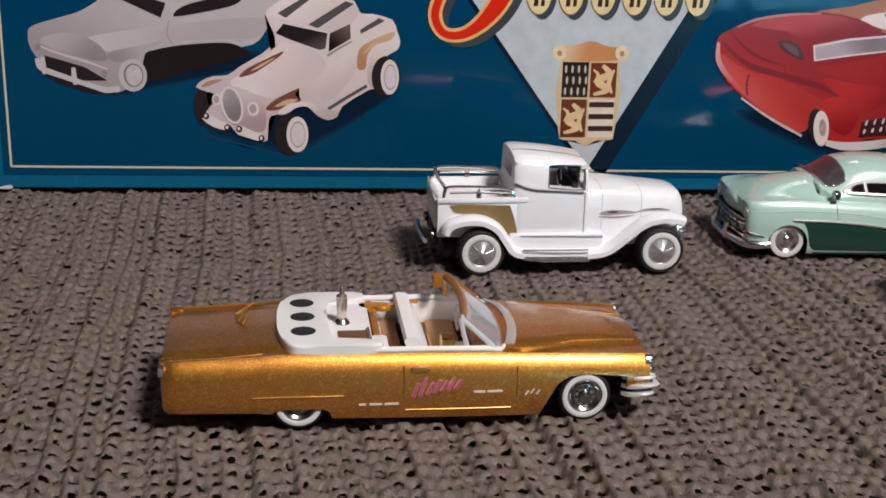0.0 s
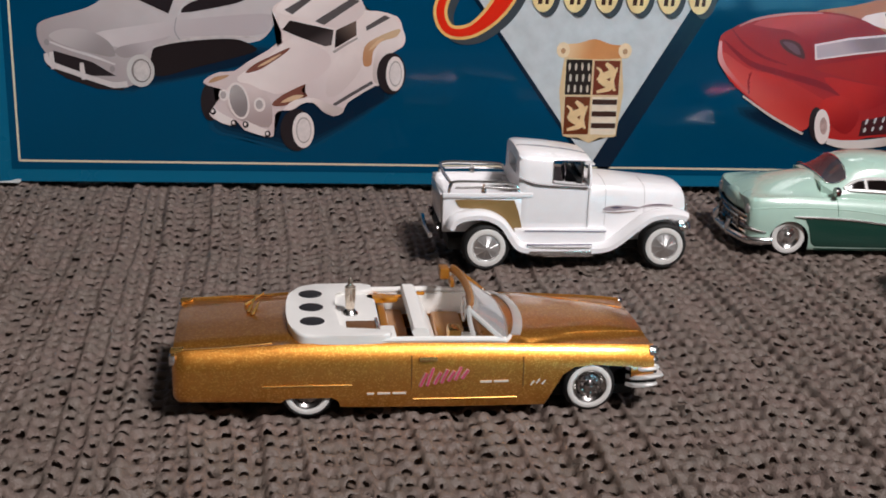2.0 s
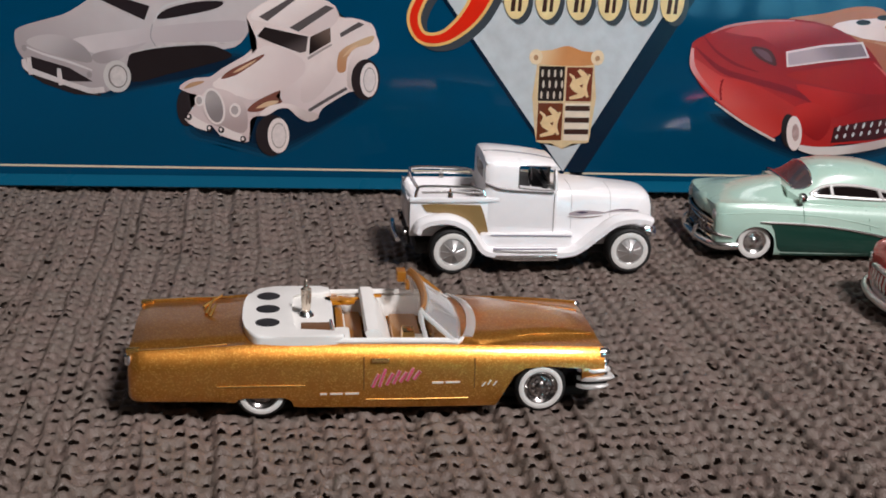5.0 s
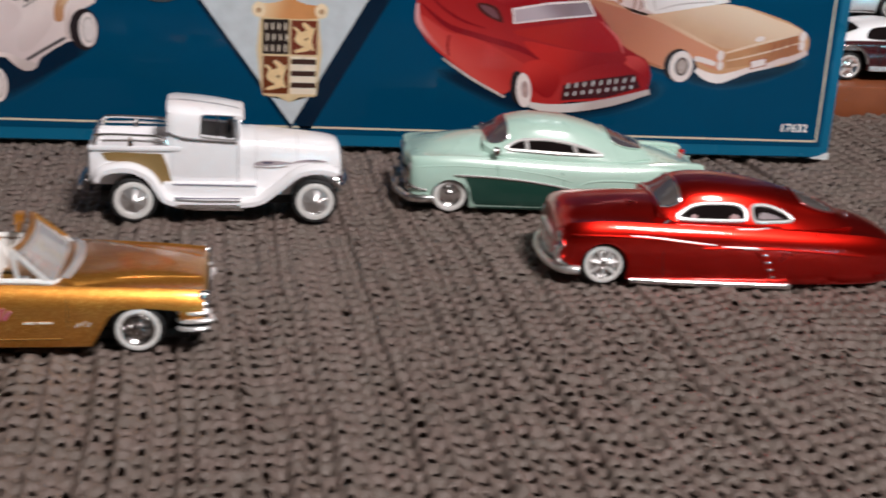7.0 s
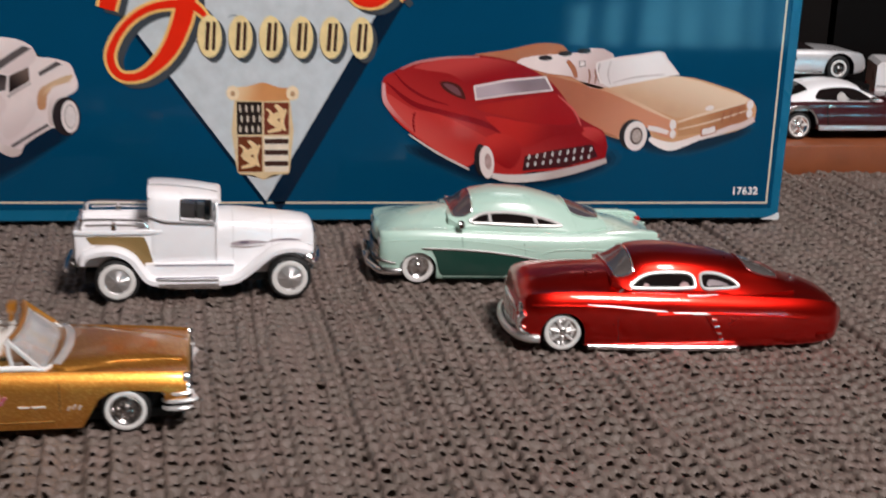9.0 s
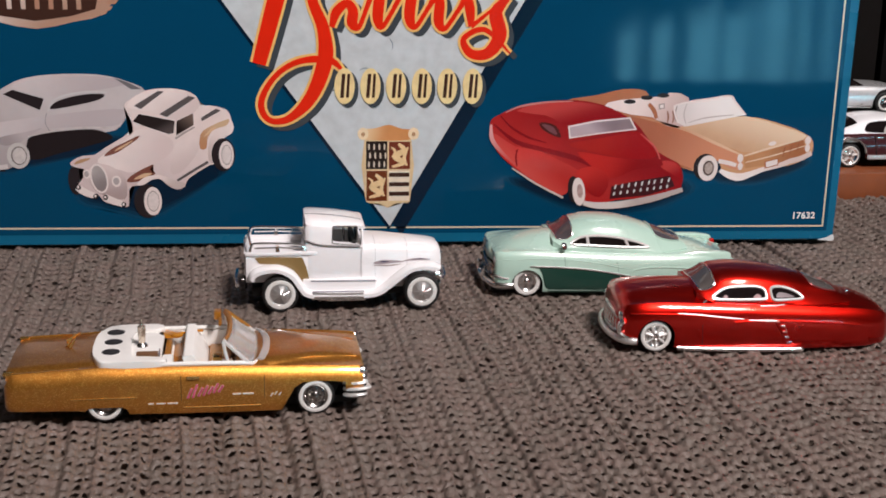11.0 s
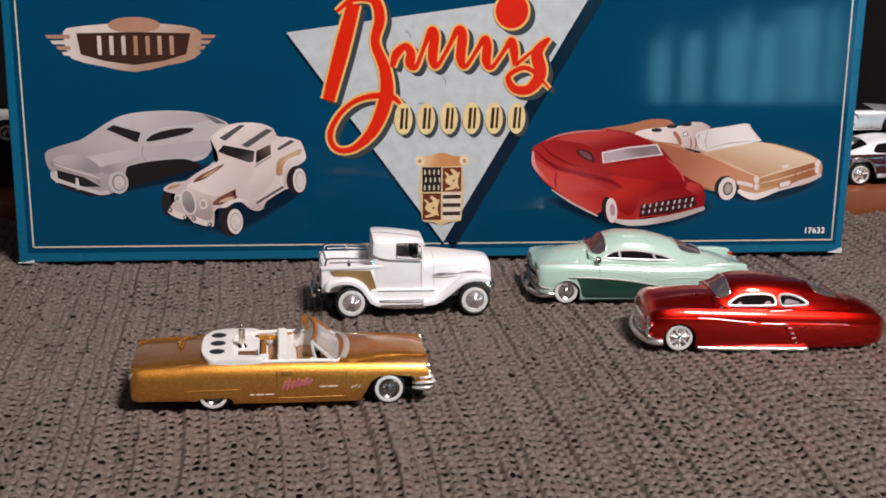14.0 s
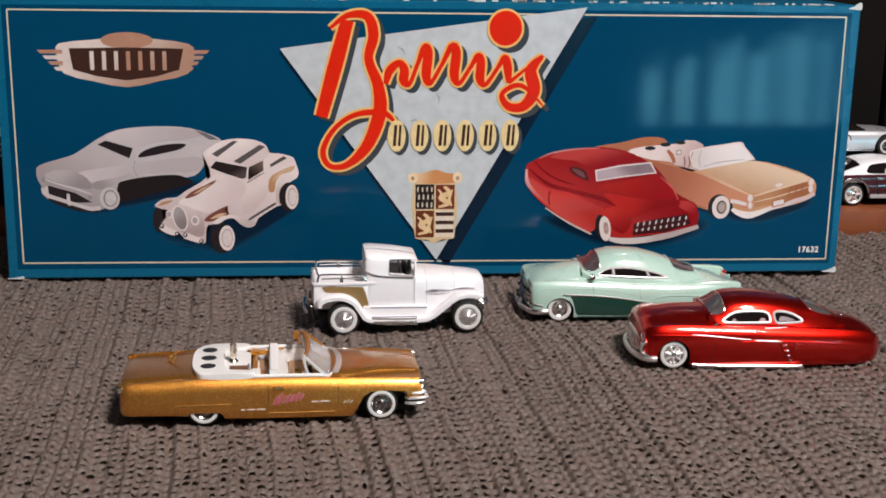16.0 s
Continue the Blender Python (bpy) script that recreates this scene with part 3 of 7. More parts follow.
for a, b in (((4.2, 10.0), (324.0, 6.8)), ((323.9, 6.8), (323.7, 104.8)), ((323.7, 104.8), (4.2, 105.6)), ((4.2, 105.6), (4.2, 10.0))):
    stroke("border_line", [a, ((a[0] + b[0]) / 2, (a[1] + b[1]) / 2), b], [0.58] * 3, LINE, 2, carton)

# grey inverted triangle with its dropped shade, and the crest on it
DARK_SHADE = ink("shade_blue", (0.002, 0.012, 0.030))
GREY_BLUE = mat("ink_marbled_grey", (0.56, 0.60, 0.62), 0.25, 0.0, 0.1, 0.22, 220)
TRI = [(102.6, 91.8), (219.9, 107.9), (162.8, 8.9)]
flat("triangle_shade", [(x + 4.2, z - 3.4) for x, z in TRI], DARK_SHADE, 2, carton, "", 0)
flat("triangle_shade", [(x - 0.3, z - 1.5) for x, z in TRI], DARK_SHADE, 2.4, carton, "", 0)
tri = flat("triangle_emblem", TRI, GREY_BLUE, 3, carton, "pale grey marbled inverted triangle", 0)
rs = random.Random(11)
for k in range(46):
    x, z = rs.uniform(108, 214), rs.uniform(16, 102)
    if z > 17 + abs(x - 162.8) * 1.95 and z < 86 + (x - 102) * 0.13:
        a = rs.uniform(0, 3.1)
        stroke("marbling", [(x, z), (x + 2.2 * math.cos(a), z + 2.2 * math.sin(a)), (x + 4 * math.cos(a + 0.3), z + 4 * math.sin(a + 0.3))], [0.15, 0.4, 0.15],
               ink("vein_grey", (0.24, 0.29, 0.33)), 4, tri)
CREAM = ink("cream", (0.70, 0.52, 0.30), 0.2, 400)
BROWN = ink("dark_brown", (0.05, 0.022, 0.016))
crest = flat("crest", [(153.7, 40.5), (170.0, 40.3), (170.1, 20.5), (169.0, 17.4), (165.0, 17.2), (162.0, 15.6), (158.8, 17.2), (155.4, 17.4), (153.9, 20.5)], CREAM, 5, carton, "heraldic crest in cream, brown and black", 2)
flat("crest_crown", [(152.8, 43.4), (157.5, 44.0), (162.0, 45.2), (166.5, 43.8), (171.4, 43.2), (171.0, 40.6), (168.5, 39.8), (162, 39.6), (155.5, 39.9), (153.0, 40.8)], tone("crown_orange", (0.62, 0.27, 0.10), (0.82, 0.58, 0.34), (162, 41), (153, 43.5), 0.2), 6, crest)
for cx in (153.2, 170.8):
    flat("crown_scroll", oval(cx, 42.0, 1.9, 2.2, 16), ink("scroll_cream", (0.84, 0.66, 0.44), 0.2, 500), 6.6, crest, "", 0)
    flat("scroll_eye", oval(cx, 41.8, 0.7, 0.8, 12), ink("scroll_shade", (0.46, 0.27, 0.15)), 7.2, crest, "", 0)
for x0, x1, z0, z1, c in ((154.3, 161.7, 29.5, 39.4, (0.022, 0.014, 0.012)), (162.3, 169.7, 29.5, 39.2, (0.17, 0.035, 0.018)), (154.5, 161.7, 18.1, 28.9, (0.15, 0.035, 0.012)), (162.3, 169.6, 18.1, 28.9, (0.80, 0.68, 0.54))):
    flat("crest_field", [(x0, z0), (x1, z0), (x1, z1), (x0, z1)], ink("field_%d_%d" % (x0, z0), c, 0.2, 300), 6, crest, "", 0)
for j in range(3):
    for i in range(4):
        flat("lozenge", oval(155.3 + i * 1.8 + 0.4 * (j % 2), 31.2 + j * 3.1, 0.34, 1.15, 10), ink("cream_lozenge", (0.60, 0.50, 0.40)), 7, crest, "", 0)
for k in range(3):
    flat("crest_bar", [(162.4, 19.9 + k * 3.4), (169.5, 19.9 + k * 3.4), (169.5, 21.4 + k * 3.4), (162.4, 21.4 + k * 3.4)], BROWN, 7, crest, "", 0)
for cx, cz in ((166.0, 34.3), (158.1, 23.4)):
    stroke("curl", [(cx - 2.6, cz - 4.0), (cx + 1.2, cz - 2.6), (cx - 1.6, cz - 0.2), (cx + 1.6, cz + 1.8), (cx - 0.4, cz + 4.2)], [0.8, 1.7, 2.2, 1.9, 1.0], ink("curl_cream", (0.80, 0.56, 0.30), 0.2, 400), 8, crest, climb=0.6)
    stroke("curl", [(cx + 2.6, cz - 3.6), (cx + 1.6, cz - 0.8), (cx + 2.9, cz + 3.0)], [0.7, 1.3, 0.6], ink("curl_cream", (0.80, 0.56, 0.30), 0.2, 400), 8.8, crest)
    stroke("curl", [(cx - 3.0, cz + 3.0), (cx - 1.6, cz + 1.6), (cx - 2.6, cz - 0.6)], [0.5, 0.9, 0.5], ink("curl_cream", (0.80, 0.56, 0.30), 0.2, 400), 8.8, crest)

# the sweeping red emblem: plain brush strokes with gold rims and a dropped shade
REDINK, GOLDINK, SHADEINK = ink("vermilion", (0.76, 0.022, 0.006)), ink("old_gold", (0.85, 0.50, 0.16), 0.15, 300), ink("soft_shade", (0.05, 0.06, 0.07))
STROKES = [
    ([(128.0, 102.5), (123.5, 86.0), (118.0, 66.0)], [4.8, 5.6, 4.6]),
    ([(121.5, 99.5), (128.0, 104.2), (135.5, 104.0), (137.8, 97.0), (136.0, 88.0), (139.6, 78.0), (140.2, 67.5), (135.5, 55.0), (128.0, 47.5), (121.0, 47.0), (118.5, 53.0), (123.0, 61.5), (131.0, 66.8), (141.5, 67.5), (146.5, 63.5)],
     [1.2, 2.2, 3.4, 4.0, 3.4, 4.2, 5.2, 4.4, 2.6, 2.0, 2.2, 1.8, 2.0, 2.4, 0.8]),
    ([(142.5, 78.5), (144.0, 83.5), (147.5, 86.5), (149.6, 84.0), (149.4, 80.0), (151.6, 78.6), (154.6, 86.0), (157.2, 92.4), (158.6, 90.4), (158.0, 82.0), (159.6, 78.8), (164.0, 86.0), (167.6, 92.8), (169.4, 90.6), (168.8, 82.0), (170.8, 78.8), (175.0, 85.0), (177.8, 89.2), (179.0, 86.8), (178.8, 80.6), (181.0, 78.4), (185.4, 84.5), (188.2, 88.6), (189.4, 85.0), (190.0, 79.0)],
     [1.8, 3.2, 2.6, 3.4, 3.6, 1.8, 1.6, 2.6, 3.6, 3.6, 1.8, 1.6, 2.6, 3.6, 3.6, 1.8, 1.6, 2.6, 3.4, 3.4, 1.8, 1.6, 2.6, 3.4, 1.8]),
    ([(190.0, 79.0), (203.0, 89.5), (198.5, 84.0), (200.0, 76.0), (196.0, 70.0), (190.0, 70.0), (187.6, 75.0), (195.0, 78.0), (203.8, 70.0)], [1.6, 0.9, 4.4, 4.8, 3.8, 3.0, 2.0, 1.8, 0.6]),
]
emblem = flat("red_emblem", oval(188.3, 99.8, 6.3, 6.6), REDINK, 16.2, carton, "sweeping vermilion brush emblem with gold rims", 0)
flat("emblem_rim", oval(188.3, 99.8, 7.2, 7.5), GOLDINK, 15.4, emblem, "", 0)
flat("emblem_shade", oval(190.3, 98.0, 7.2, 7.5), SHADEINK, 6.4, emblem, "", 0)
for k, (p, w) in enumerate(STROKES):
    stroke("emblem_shade", p, w, SHADEINK, 7.0 + k * 0.7, emblem, 1.2, 2.0, -1.6, "", 0.6)
    stroke("emblem_rim", p, w, GOLDINK, 10.0 + k * 0.7, emblem, 1.7, climb=0.6)
    stroke("emblem_stroke", p, w, REDINK, 13.0 + k * 0.7, emblem, climb=0.6)
YELLOW = ink("pale_yellow", (0.82, 0.64, 0.32), 0.2, 300)
for i in range(6):
    x = 146.8 + 8.85 * i
    o = flat("oval_badge", oval(x, 58.6, 3.5, 6.2), YELLOW, 16.5, carton, "pale yellow oval", 0)
    flat("badge_shade", oval(x + 1.3, 57.4, 3.5, 6.2), SHADEINK, 15.0 + 0.2 * i, o, "", 0)
    flat("badge_bar", [(x - 1.5, 54.6), (x - 0.3, 54.6), (x + 0.3, 62.8), (x - 0.9, 62.8)], BROWN, 17.2, o, "", 0)
    flat("badge_bar", [(x + 0.5, 54.6), (x + 1.5, 54.6), (x + 1.9, 62.8), (x + 1.0, 62.8)], BROWN, 17.2, o, "", 0)
for k in range(3):
    stroke("speed_line", [(135.5 + k, 63.5 - k * 3.2), (139, 63.5 - k * 3.2), (143.4, 63.5 - k * 3.2)], [0.35] * 3, SHADEINK, 8.5, carton)

# winged badge with unreadable lettering
COPPER, PALE = ink("copper", (0.46, 0.24, 0.16), 0.25, 120), tone("pale_pink", (0.74, 0.62, 0.56), (0.46, 0.27, 0.19), (40, 95), (52, 78), 0.2)
badge = flat("winged_badge", [(21.0, 90.0), (22.0, 93.4), (34.0, 94.8), (46.0, 95.6), (58.0, 95.0), (69.0, 93.4), (71.0, 90.0), (68.6, 82.4), (58.0, 79.6), (46.0, 77.2), (34.0, 79.4), (23.0, 82.4)], PALE, 3, carton, "copper winged badge with a brown shield", 2)
flat("badge_top", oval(46.5, 94.6, 9.5, 3.0), COPPER, 4, badge, "", 0)
flat("badge_field", [(25.4, 91.6), (46.0, 92.0), (67.0, 91.6), (65.2, 83.8), (57.0, 81.4), (46.0, 79.8), (35.0, 81.4), (26.6, 83.8)], ink("umber", (0.055, 0.024, 0.017)), 5, badge, "", 1)
for i in range(7):
    x = 32.8 + 4.4 * i
    flat("badge_bar", [(x, 83.6), (x + 1.5, 83.6), (x + 1.5, 90.6), (x, 90.6)], COPPER if 2 < i < 5 else PALE, 6, badge, "", 0)
for s in (0, 1):
    for k in range(4):
        x0, x1, z = 13.9 + 1.9 * k, 23.0, 90.4 - 2.1 * k
        if s:
            x0, x1 = 92.0 - x0 - 1.6, 69.0
        flat("badge_wing", [(x0, z + 0.6), (x1, z + 0.7), (x1, z - 0.8), (x0 + (1 if not s else -1), z - 0.7)], PALE if k % 2 else COPPER, 3.5, badge, "", 0)

# pictured grey sedan
PG, PG2, PDARK, PCHROME = tone("picture_grey", (0.57, 0.51, 0.51), (0.39, 0.33, 0.33), (40, 60), (22, 33)), tone("picture_grey_light", (0.62, 0.55, 0.55), (0.50, 0.43, 0.44), (40, 62), (60, 46)), ink("picture_black", (0.022, 0.016, 0.018)), ink("picture_chrome", (0.58, 0.52, 0.50), 0.4, 600)
sedan = flat("pictured_sedan", [(11.0, 45.5), (12.5, 48.0), (20.5, 50.5), (26.0, 52.5), (38.0, 60.0), (49.5, 62.3), (65.0, 62.3), (74.5, 60.0), (80.0, 57.0), (76.0, 54.0), (73.5, 48.0), (69.5, 43.5), (60.0, 42.5), (48.5, 42.5), (41.5, 40.5), (38.5, 33.0), (31.5, 30.0), (26.0, 32.5), (17.0, 35.5), (12.0, 41.0)], PG, 4, carton, "picture of a pale grey chopped sedan")
cast([(14, 36), (31, 28.5), (41, 30.5), (66, 36.5), (74, 42), (60, 42), (40, 38)], 2.95, sedan)
flat("picture_roof", [(37.0, 58.0), (42.0, 61.0), (52.0, 62.0), (66.0, 61.6), (74.0, 59.4), (66.0, 57.4), (54.0, 56.0), (48.0, 54.8)], PG2, 5, sedan)
flat("picture_flank", [(25.0, 44.5), (40.0, 47.5), (60.0, 50.0), (73.0, 50.5), (71.0, 45.5), (60.0, 44.6), (48.5, 44.4), (41.0, 43.0), (33.0, 41.0)], PG2, 5, sedan)
flat("picture_windscreen", [(34.0, 55.7), (37.0, 57.2), (47.0, 54.2), (45.5, 50.4)], PDARK, 6, sedan, "", 1)
flat("picture_window", [(49.0, 50.7), (51.5, 53.5), (59.5, 55.6), (66.5, 55.8), (65.0, 54.0), (58.5, 52.3)], PDARK, 6, sedan)
flat("picture_rear_window", [(70.0, 61.2), (74.5, 59.8), (79.0, 57.4), (75.5, 57.4)], ink("picture_mid_grey", (0.16, 0.15, 0.16)), 6, sedan, "", 1)
flat("picture_skirt", [(41.0, 40.7), (46.0, 42.4), (54.0, 43.5), (62.5, 43.9), (66.8, 42.6), (68.6, 40.8), (62.0, 38.6), (52.0, 36.0), (41.5, 33.6)], ink("picture_brown_black", (0.016, 0.011, 0.012)), 6, sedan)
flat("picture_grille", [(15.0, 40.2), (25.0, 37.2), (31.0, 33.5), (24.0, 33.5), (15.0, 36.6)], PDARK, 6, sedan, "", 1)
flat("picture_bumper_gap", [(13.0, 38.4), (15.0, 36.2), (21.0, 33.8), (27.5, 31.6), (33.0, 30.8), (33.0, 29.6), (26.0, 30.0), (18.0, 32.8), (13.2, 36.0)], PDARK, 6.6, sedan, "", 1)
stroke("picture_bumper", [(13.0, 39.4), (14.0, 36.8), (20.0, 34.4), (27.0, 32.0), (30.6, 31.0), (34.0, 31.4)], [1.1, 1.5, 1.4, 1.4, 1.6, 1.5], ink("picture_bumper_pale", (0.62, 0.55, 0.54), 0.2, 500), 7, sedan)
for gx, gz in ((14.4, 37.4), (22.2, 34.6)):
    stroke("picture_guard", [(gx, gz + 2.4), (gx + 0.1, gz), (gx + 0.3, gz - 2.2)], [1.0, 1.3, 1.0], ink("picture_bumper_pale", (0.62, 0.55, 0.54), 0.2, 500), 8, sedan)
stroke("picture_hood_edge", [(14.0, 42.6), (18.5, 40.8), (25.0, 38.8), (31.0, 36.6)], [0.4, 0.6, 0.7, 0.4], ink("picture_hood_pale", (0.64, 0.58, 0.58)), 7.4, sedan)
w = flat("picture_wheel", oval(37.6, 35.0, 3.7, 4.4), ink("picture_tyre_white", (0.55, 0.51, 0.49)), 7, sedan, "", 0)
flat("picture_hubcap", oval(37.8, 35.0, 2.6, 3.2), ink("picture_hub_rim", (0.20, 0.17, 0.16)), 8, w, "", 0)
flat("picture_hubcap", oval(37.9, 35.0, 2.2, 2.8), PCHROME, 9, w, "", 0)

flat("picture_nose", [(14.0, 44.2), (18.0, 46.0), (24.0, 45.8), (29.5, 42.8), (31.0, 38.8), (25.0, 39.6), (17.0, 42.0)], tone("picture_nose_grey", (0.30, 0.26, 0.26), (0.50, 0.44, 0.44), (27, 38), (20, 46.5)), 5.5, sedan)
flat("picture_fender", [(31.0, 40.0), (33.0, 41.6), (41.0, 43.2), (46.0, 44.4), (41.0, 41.6), (38.5, 39.6), (33.5, 38.4)], tone("picture_fender_grey", (0.48, 0.41, 0.42), (0.34, 0.29, 0.29), (40, 43.5), (35, 38.2)), 5.6, sedan)
stroke("picture_sill_line", [(41.0, 41.4), (51.5, 43.8), (62.0, 44.6), (69.0, 44.2)], [0.3, 0.5, 0.5, 0.3], PCHROME, 7, sedan)
stroke("picture_window_rim", [(48.0, 50.0), (51.0, 54.2), (59.5, 56.4), (67.6, 56.4)], [0.3, 0.6, 0.6, 0.3], ink("picture_grey_pale", (0.60, 0.58, 0.58)), 6.5, sedan)
stroke("picture_door_line", [(47.6, 49.4), (47.0, 46.0), (48.4, 43.2)], [0.25] * 3, ink("picture_grey_dark", (0.30, 0.285, 0.29)), 6.5, sedan)
for x, z in ((13.4, 42.4), (30.2, 35.4)):
    flat("picture_lamp", oval(x, z, 0.7, 0.9, 14), ink("picture_lamp_grey", (0.30, 0.26, 0.26)), 8, sedan, "", 0)

# pictured white pickup
PW2, POR = ink("picture_cream_white", (0.78, 0.68, 0.65), 0.06, 60), tone("picture_orange", (0.50, 0.24, 0.12), (0.62, 0.42, 0.26), (99, 38), (104, 46))
WARM, GREYED = ink("picture_warm_grey", (0.38, 0.32, 0.30)), ink("picture_stripe_grey", (0.10, 0.085, 0.085))
pick = flat("pictured_pickup", [(54.2, 31.9), (55.5, 33.5), (58.7, 34.9), (62.6, 35.2), (66.0, 37.6), (70.3, 40.1), (73.7, 42.5), (75.4, 45.9), (72.9, 51.6), (74.7, 53.8), (79.8, 56.9), (86.2, 57.8), (92.7, 57.2), (96.9, 55.1), (98.2, 52.2), (101.5, 52.0), (106.9, 50.5), (108.3, 47.3), (109.1, 44.7), (108.4, 42.4), (106.1, 41.0), (104.4, 39.2), (103.5, 36.0), (103.1, 31.9), (100.8, 31.4), (93.5, 26.8), (92.2, 24.0), (89.4, 22.9), (86.3, 24.4), (84.0, 26.6), (80.9, 26.3), (78.1, 24.4), (75.4, 24.4), (73.4, 23.0), (73.0, 17.2), (70.3, 17.4), (65.0, 18.8), (62.8, 21.6), (58.3, 21.3), (55.9, 22.8), (56.4, 24.8), (58.5, 27.6), (59.3, 30.0), (56.8, 30.7)],
            tone("picture_white", (0.80, 0.67, 0.64), (0.64, 0.51, 0.50), (84, 50), (76, 22)), 10, carton, "picture of a white hot rod pickup with flames", 2)
cast([(55, 19), (66, 15.5), (79, 12), (90, 17), (103, 26), (108, 31), (100, 40), (60, 30)], 2.95, pick)
flat("picture_tyre", oval(56.0, 26.6, 2.6, 5.2), PDARK, 9.5, pick, "", 0)
flat("picture_roof", [(74.0, 51.4), (74.9, 53.6), (79.9, 56.6), (86.2, 57.5), (92.5, 56.9), (96.6, 54.9), (98.0, 52.4), (96.4, 49.9), (93.6, 48.0), (89.6, 47.2), (82.4, 49.2), (77.0, 50.5)], tone("picture_roof_white", (0.86, 0.74, 0.71), (0.71, 0.58, 0.56), (84, 57), (90, 47)), 11, pick, "", 2)
for o in ([(76.2, 51.9), (84.3, 56.9), (86.2, 56.7), (78.4, 50.7)], [(84.4, 49.0), (94.3, 55.3), (96.6, 54.6), (86.9, 48.0)], [(98.2, 47.7), (103.3, 50.9), (104.9, 50.2), (98.5, 46.6)]):
    flat("picture_stripe", o, GREYED, 12, pick, "", 0)
flat("picture_windscreen", [(75.6, 46.6), (77.7, 49.1), (89.5, 46.7), (88.9, 42.6), (87.3, 42.2), (79.3, 45.0)], tone("picture_screen", (0.020, 0.014, 0.014), (0.09, 0.07, 0.07), (84, 46), (86, 42)), 12, pick, "", 0)
flat("picture_window", [(90.0, 46.6), (95.6, 49.3), (95.7, 45.3), (89.8, 41.7)], tone("picture_side_glass", (0.016, 0.010, 0.010), (0.16, 0.11, 0.09), (91, 43), (96, 49)), 12, pick, "", 0)
stroke("picture_pillar", [(89.9, 46.8), (89.5, 44.0), (89.2, 41.2)], [0.5] * 3, PW2, 12.6, pick)
stroke("picture_window_sill", [(89.4, 40.6), (92.5, 42.6), (96.0, 44.6)], [0.7, 0.6, 0.5], WARM, 12.6, pick)
flat("picture_hood", [(63.4, 33.6), (71.2, 38.6), (77.6, 44.0), (87.4, 41.0), (88.2, 36.4), (81.8, 31.5), (74.6, 29.0), (71.0, 29.8), (66.0, 31.2)], tone("picture_hood_white", (0.84, 0.72, 0.69), (0.71, 0.57, 0.55), (70, 39), (84, 32)), 11, pick)
flat("picture_door", [(89.6, 39.0), (97.0, 43.4), (97.0, 36.4), (91.2, 29.2), (87.4, 29.2)], tone("picture_door_white", (0.78, 0.65, 0.62), (0.64, 0.51, 0.49), (90, 40), (94, 30)), 11.2, pick)
flat("picture_front", [(59.8, 29.4), (63.0, 32.0), (67.5, 31.3), (71.4, 28.5), (72.7, 24.9), (71.7, 19.6), (63.7, 21.6), (60.2, 25.7)], tone("picture_front_white", (0.71, 0.57, 0.55), (0.41, 0.31, 0.30), (65, 31), (67, 20), 0.2), 11.4, pick)
for o, m in (([(65.6, 34.7), (68.0, 37.1), (72.1, 39.2), (77.4, 41.7), (76.5, 40.3), (72.0, 37.2), (69.3, 35.6)], ink("picture_flame_brown", (0.20, 0.07, 0.05))), ([(55.5, 31.9), (57.3, 33.5), (60.9, 34.1), (60.4, 33.4), (57.6, 32.3)], ink("picture_flame_tan", (0.46, 0.26, 0.15))),
             ([(72.6, 26.0), (75.5, 28.7), (81.8, 31.8), (80.6, 29.9), (82.4, 28.6), (79.1, 26.9), (75.4, 25.6)], ink("picture_flame_brown", (0.20, 0.07, 0.05))), ([(97.6, 37.3), (98.0, 42.3), (101.6, 45.0), (107.4, 47.3), (106.6, 45.1), (102.5, 43.7), (100.3, 41.0), (99.8, 37.3)], POR)):
    flat("picture_flame", o, m, 12, pick)
for o in ([(68.8, 36.4), (71.6, 37.4), (75.6, 40.2), (72.2, 38.6)], [(75.0, 26.6), (78.4, 28.6), (81.4, 28.6), (78.6, 27.2)], [(99.0, 41.2), (101.4, 44.0), (103.4, 44.6), (100.9, 42.4)]):
    flat("picture_flame", o, ink("picture_flame_pale", (0.68, 0.44, 0.27)), 13, pick)
flat("picture_rear_fender", [(100.4, 33.0), (100.6, 39.0), (102.6, 42.6), (106.0, 44.4), (109.0, 44.4), (108.2, 42.6), (105.8, 41.2), (104.0, 39.0), (103.2, 35.0), (102.8, 32.2)], tone("picture_fender_white", (0.82, 0.69, 0.66), (0.59, 0.47, 0.44), (106, 44), (101, 33)), 12.4, pick)
flat("picture_front_fender", [(76.0, 25.0), (79.0, 27.4), (84.0, 28.0), (88.2, 26.4), (92.0, 25.2), (92.0, 24.2), (89.4, 23.2), (86.3, 24.6), (84.0, 26.6), (80.9, 26.4), (78.1, 24.7)], tone("picture_wing_white", (0.82, 0.69, 0.66), (0.57, 0.46, 0.43), (82, 28), (88, 23)), 12.8, pick)
flat("picture_grille", oval(63.6, 27.0, 2.3, 4.5, 20, 12), tone("picture_grille_grey", (0.40, 0.35, 0.34), (0.24, 0.20, 0.20), (62, 30), (65, 24), 0.3), 12, pick, "", 0)
stroke("picture_grille_rim", oval(63.6, 27.0, 2.6, 4.9, 14, 12) + [oval(63.6, 27.0, 2.6, 4.9, 14, 12)[0]], [0.55] * 15, PW2, 12.3, pick)
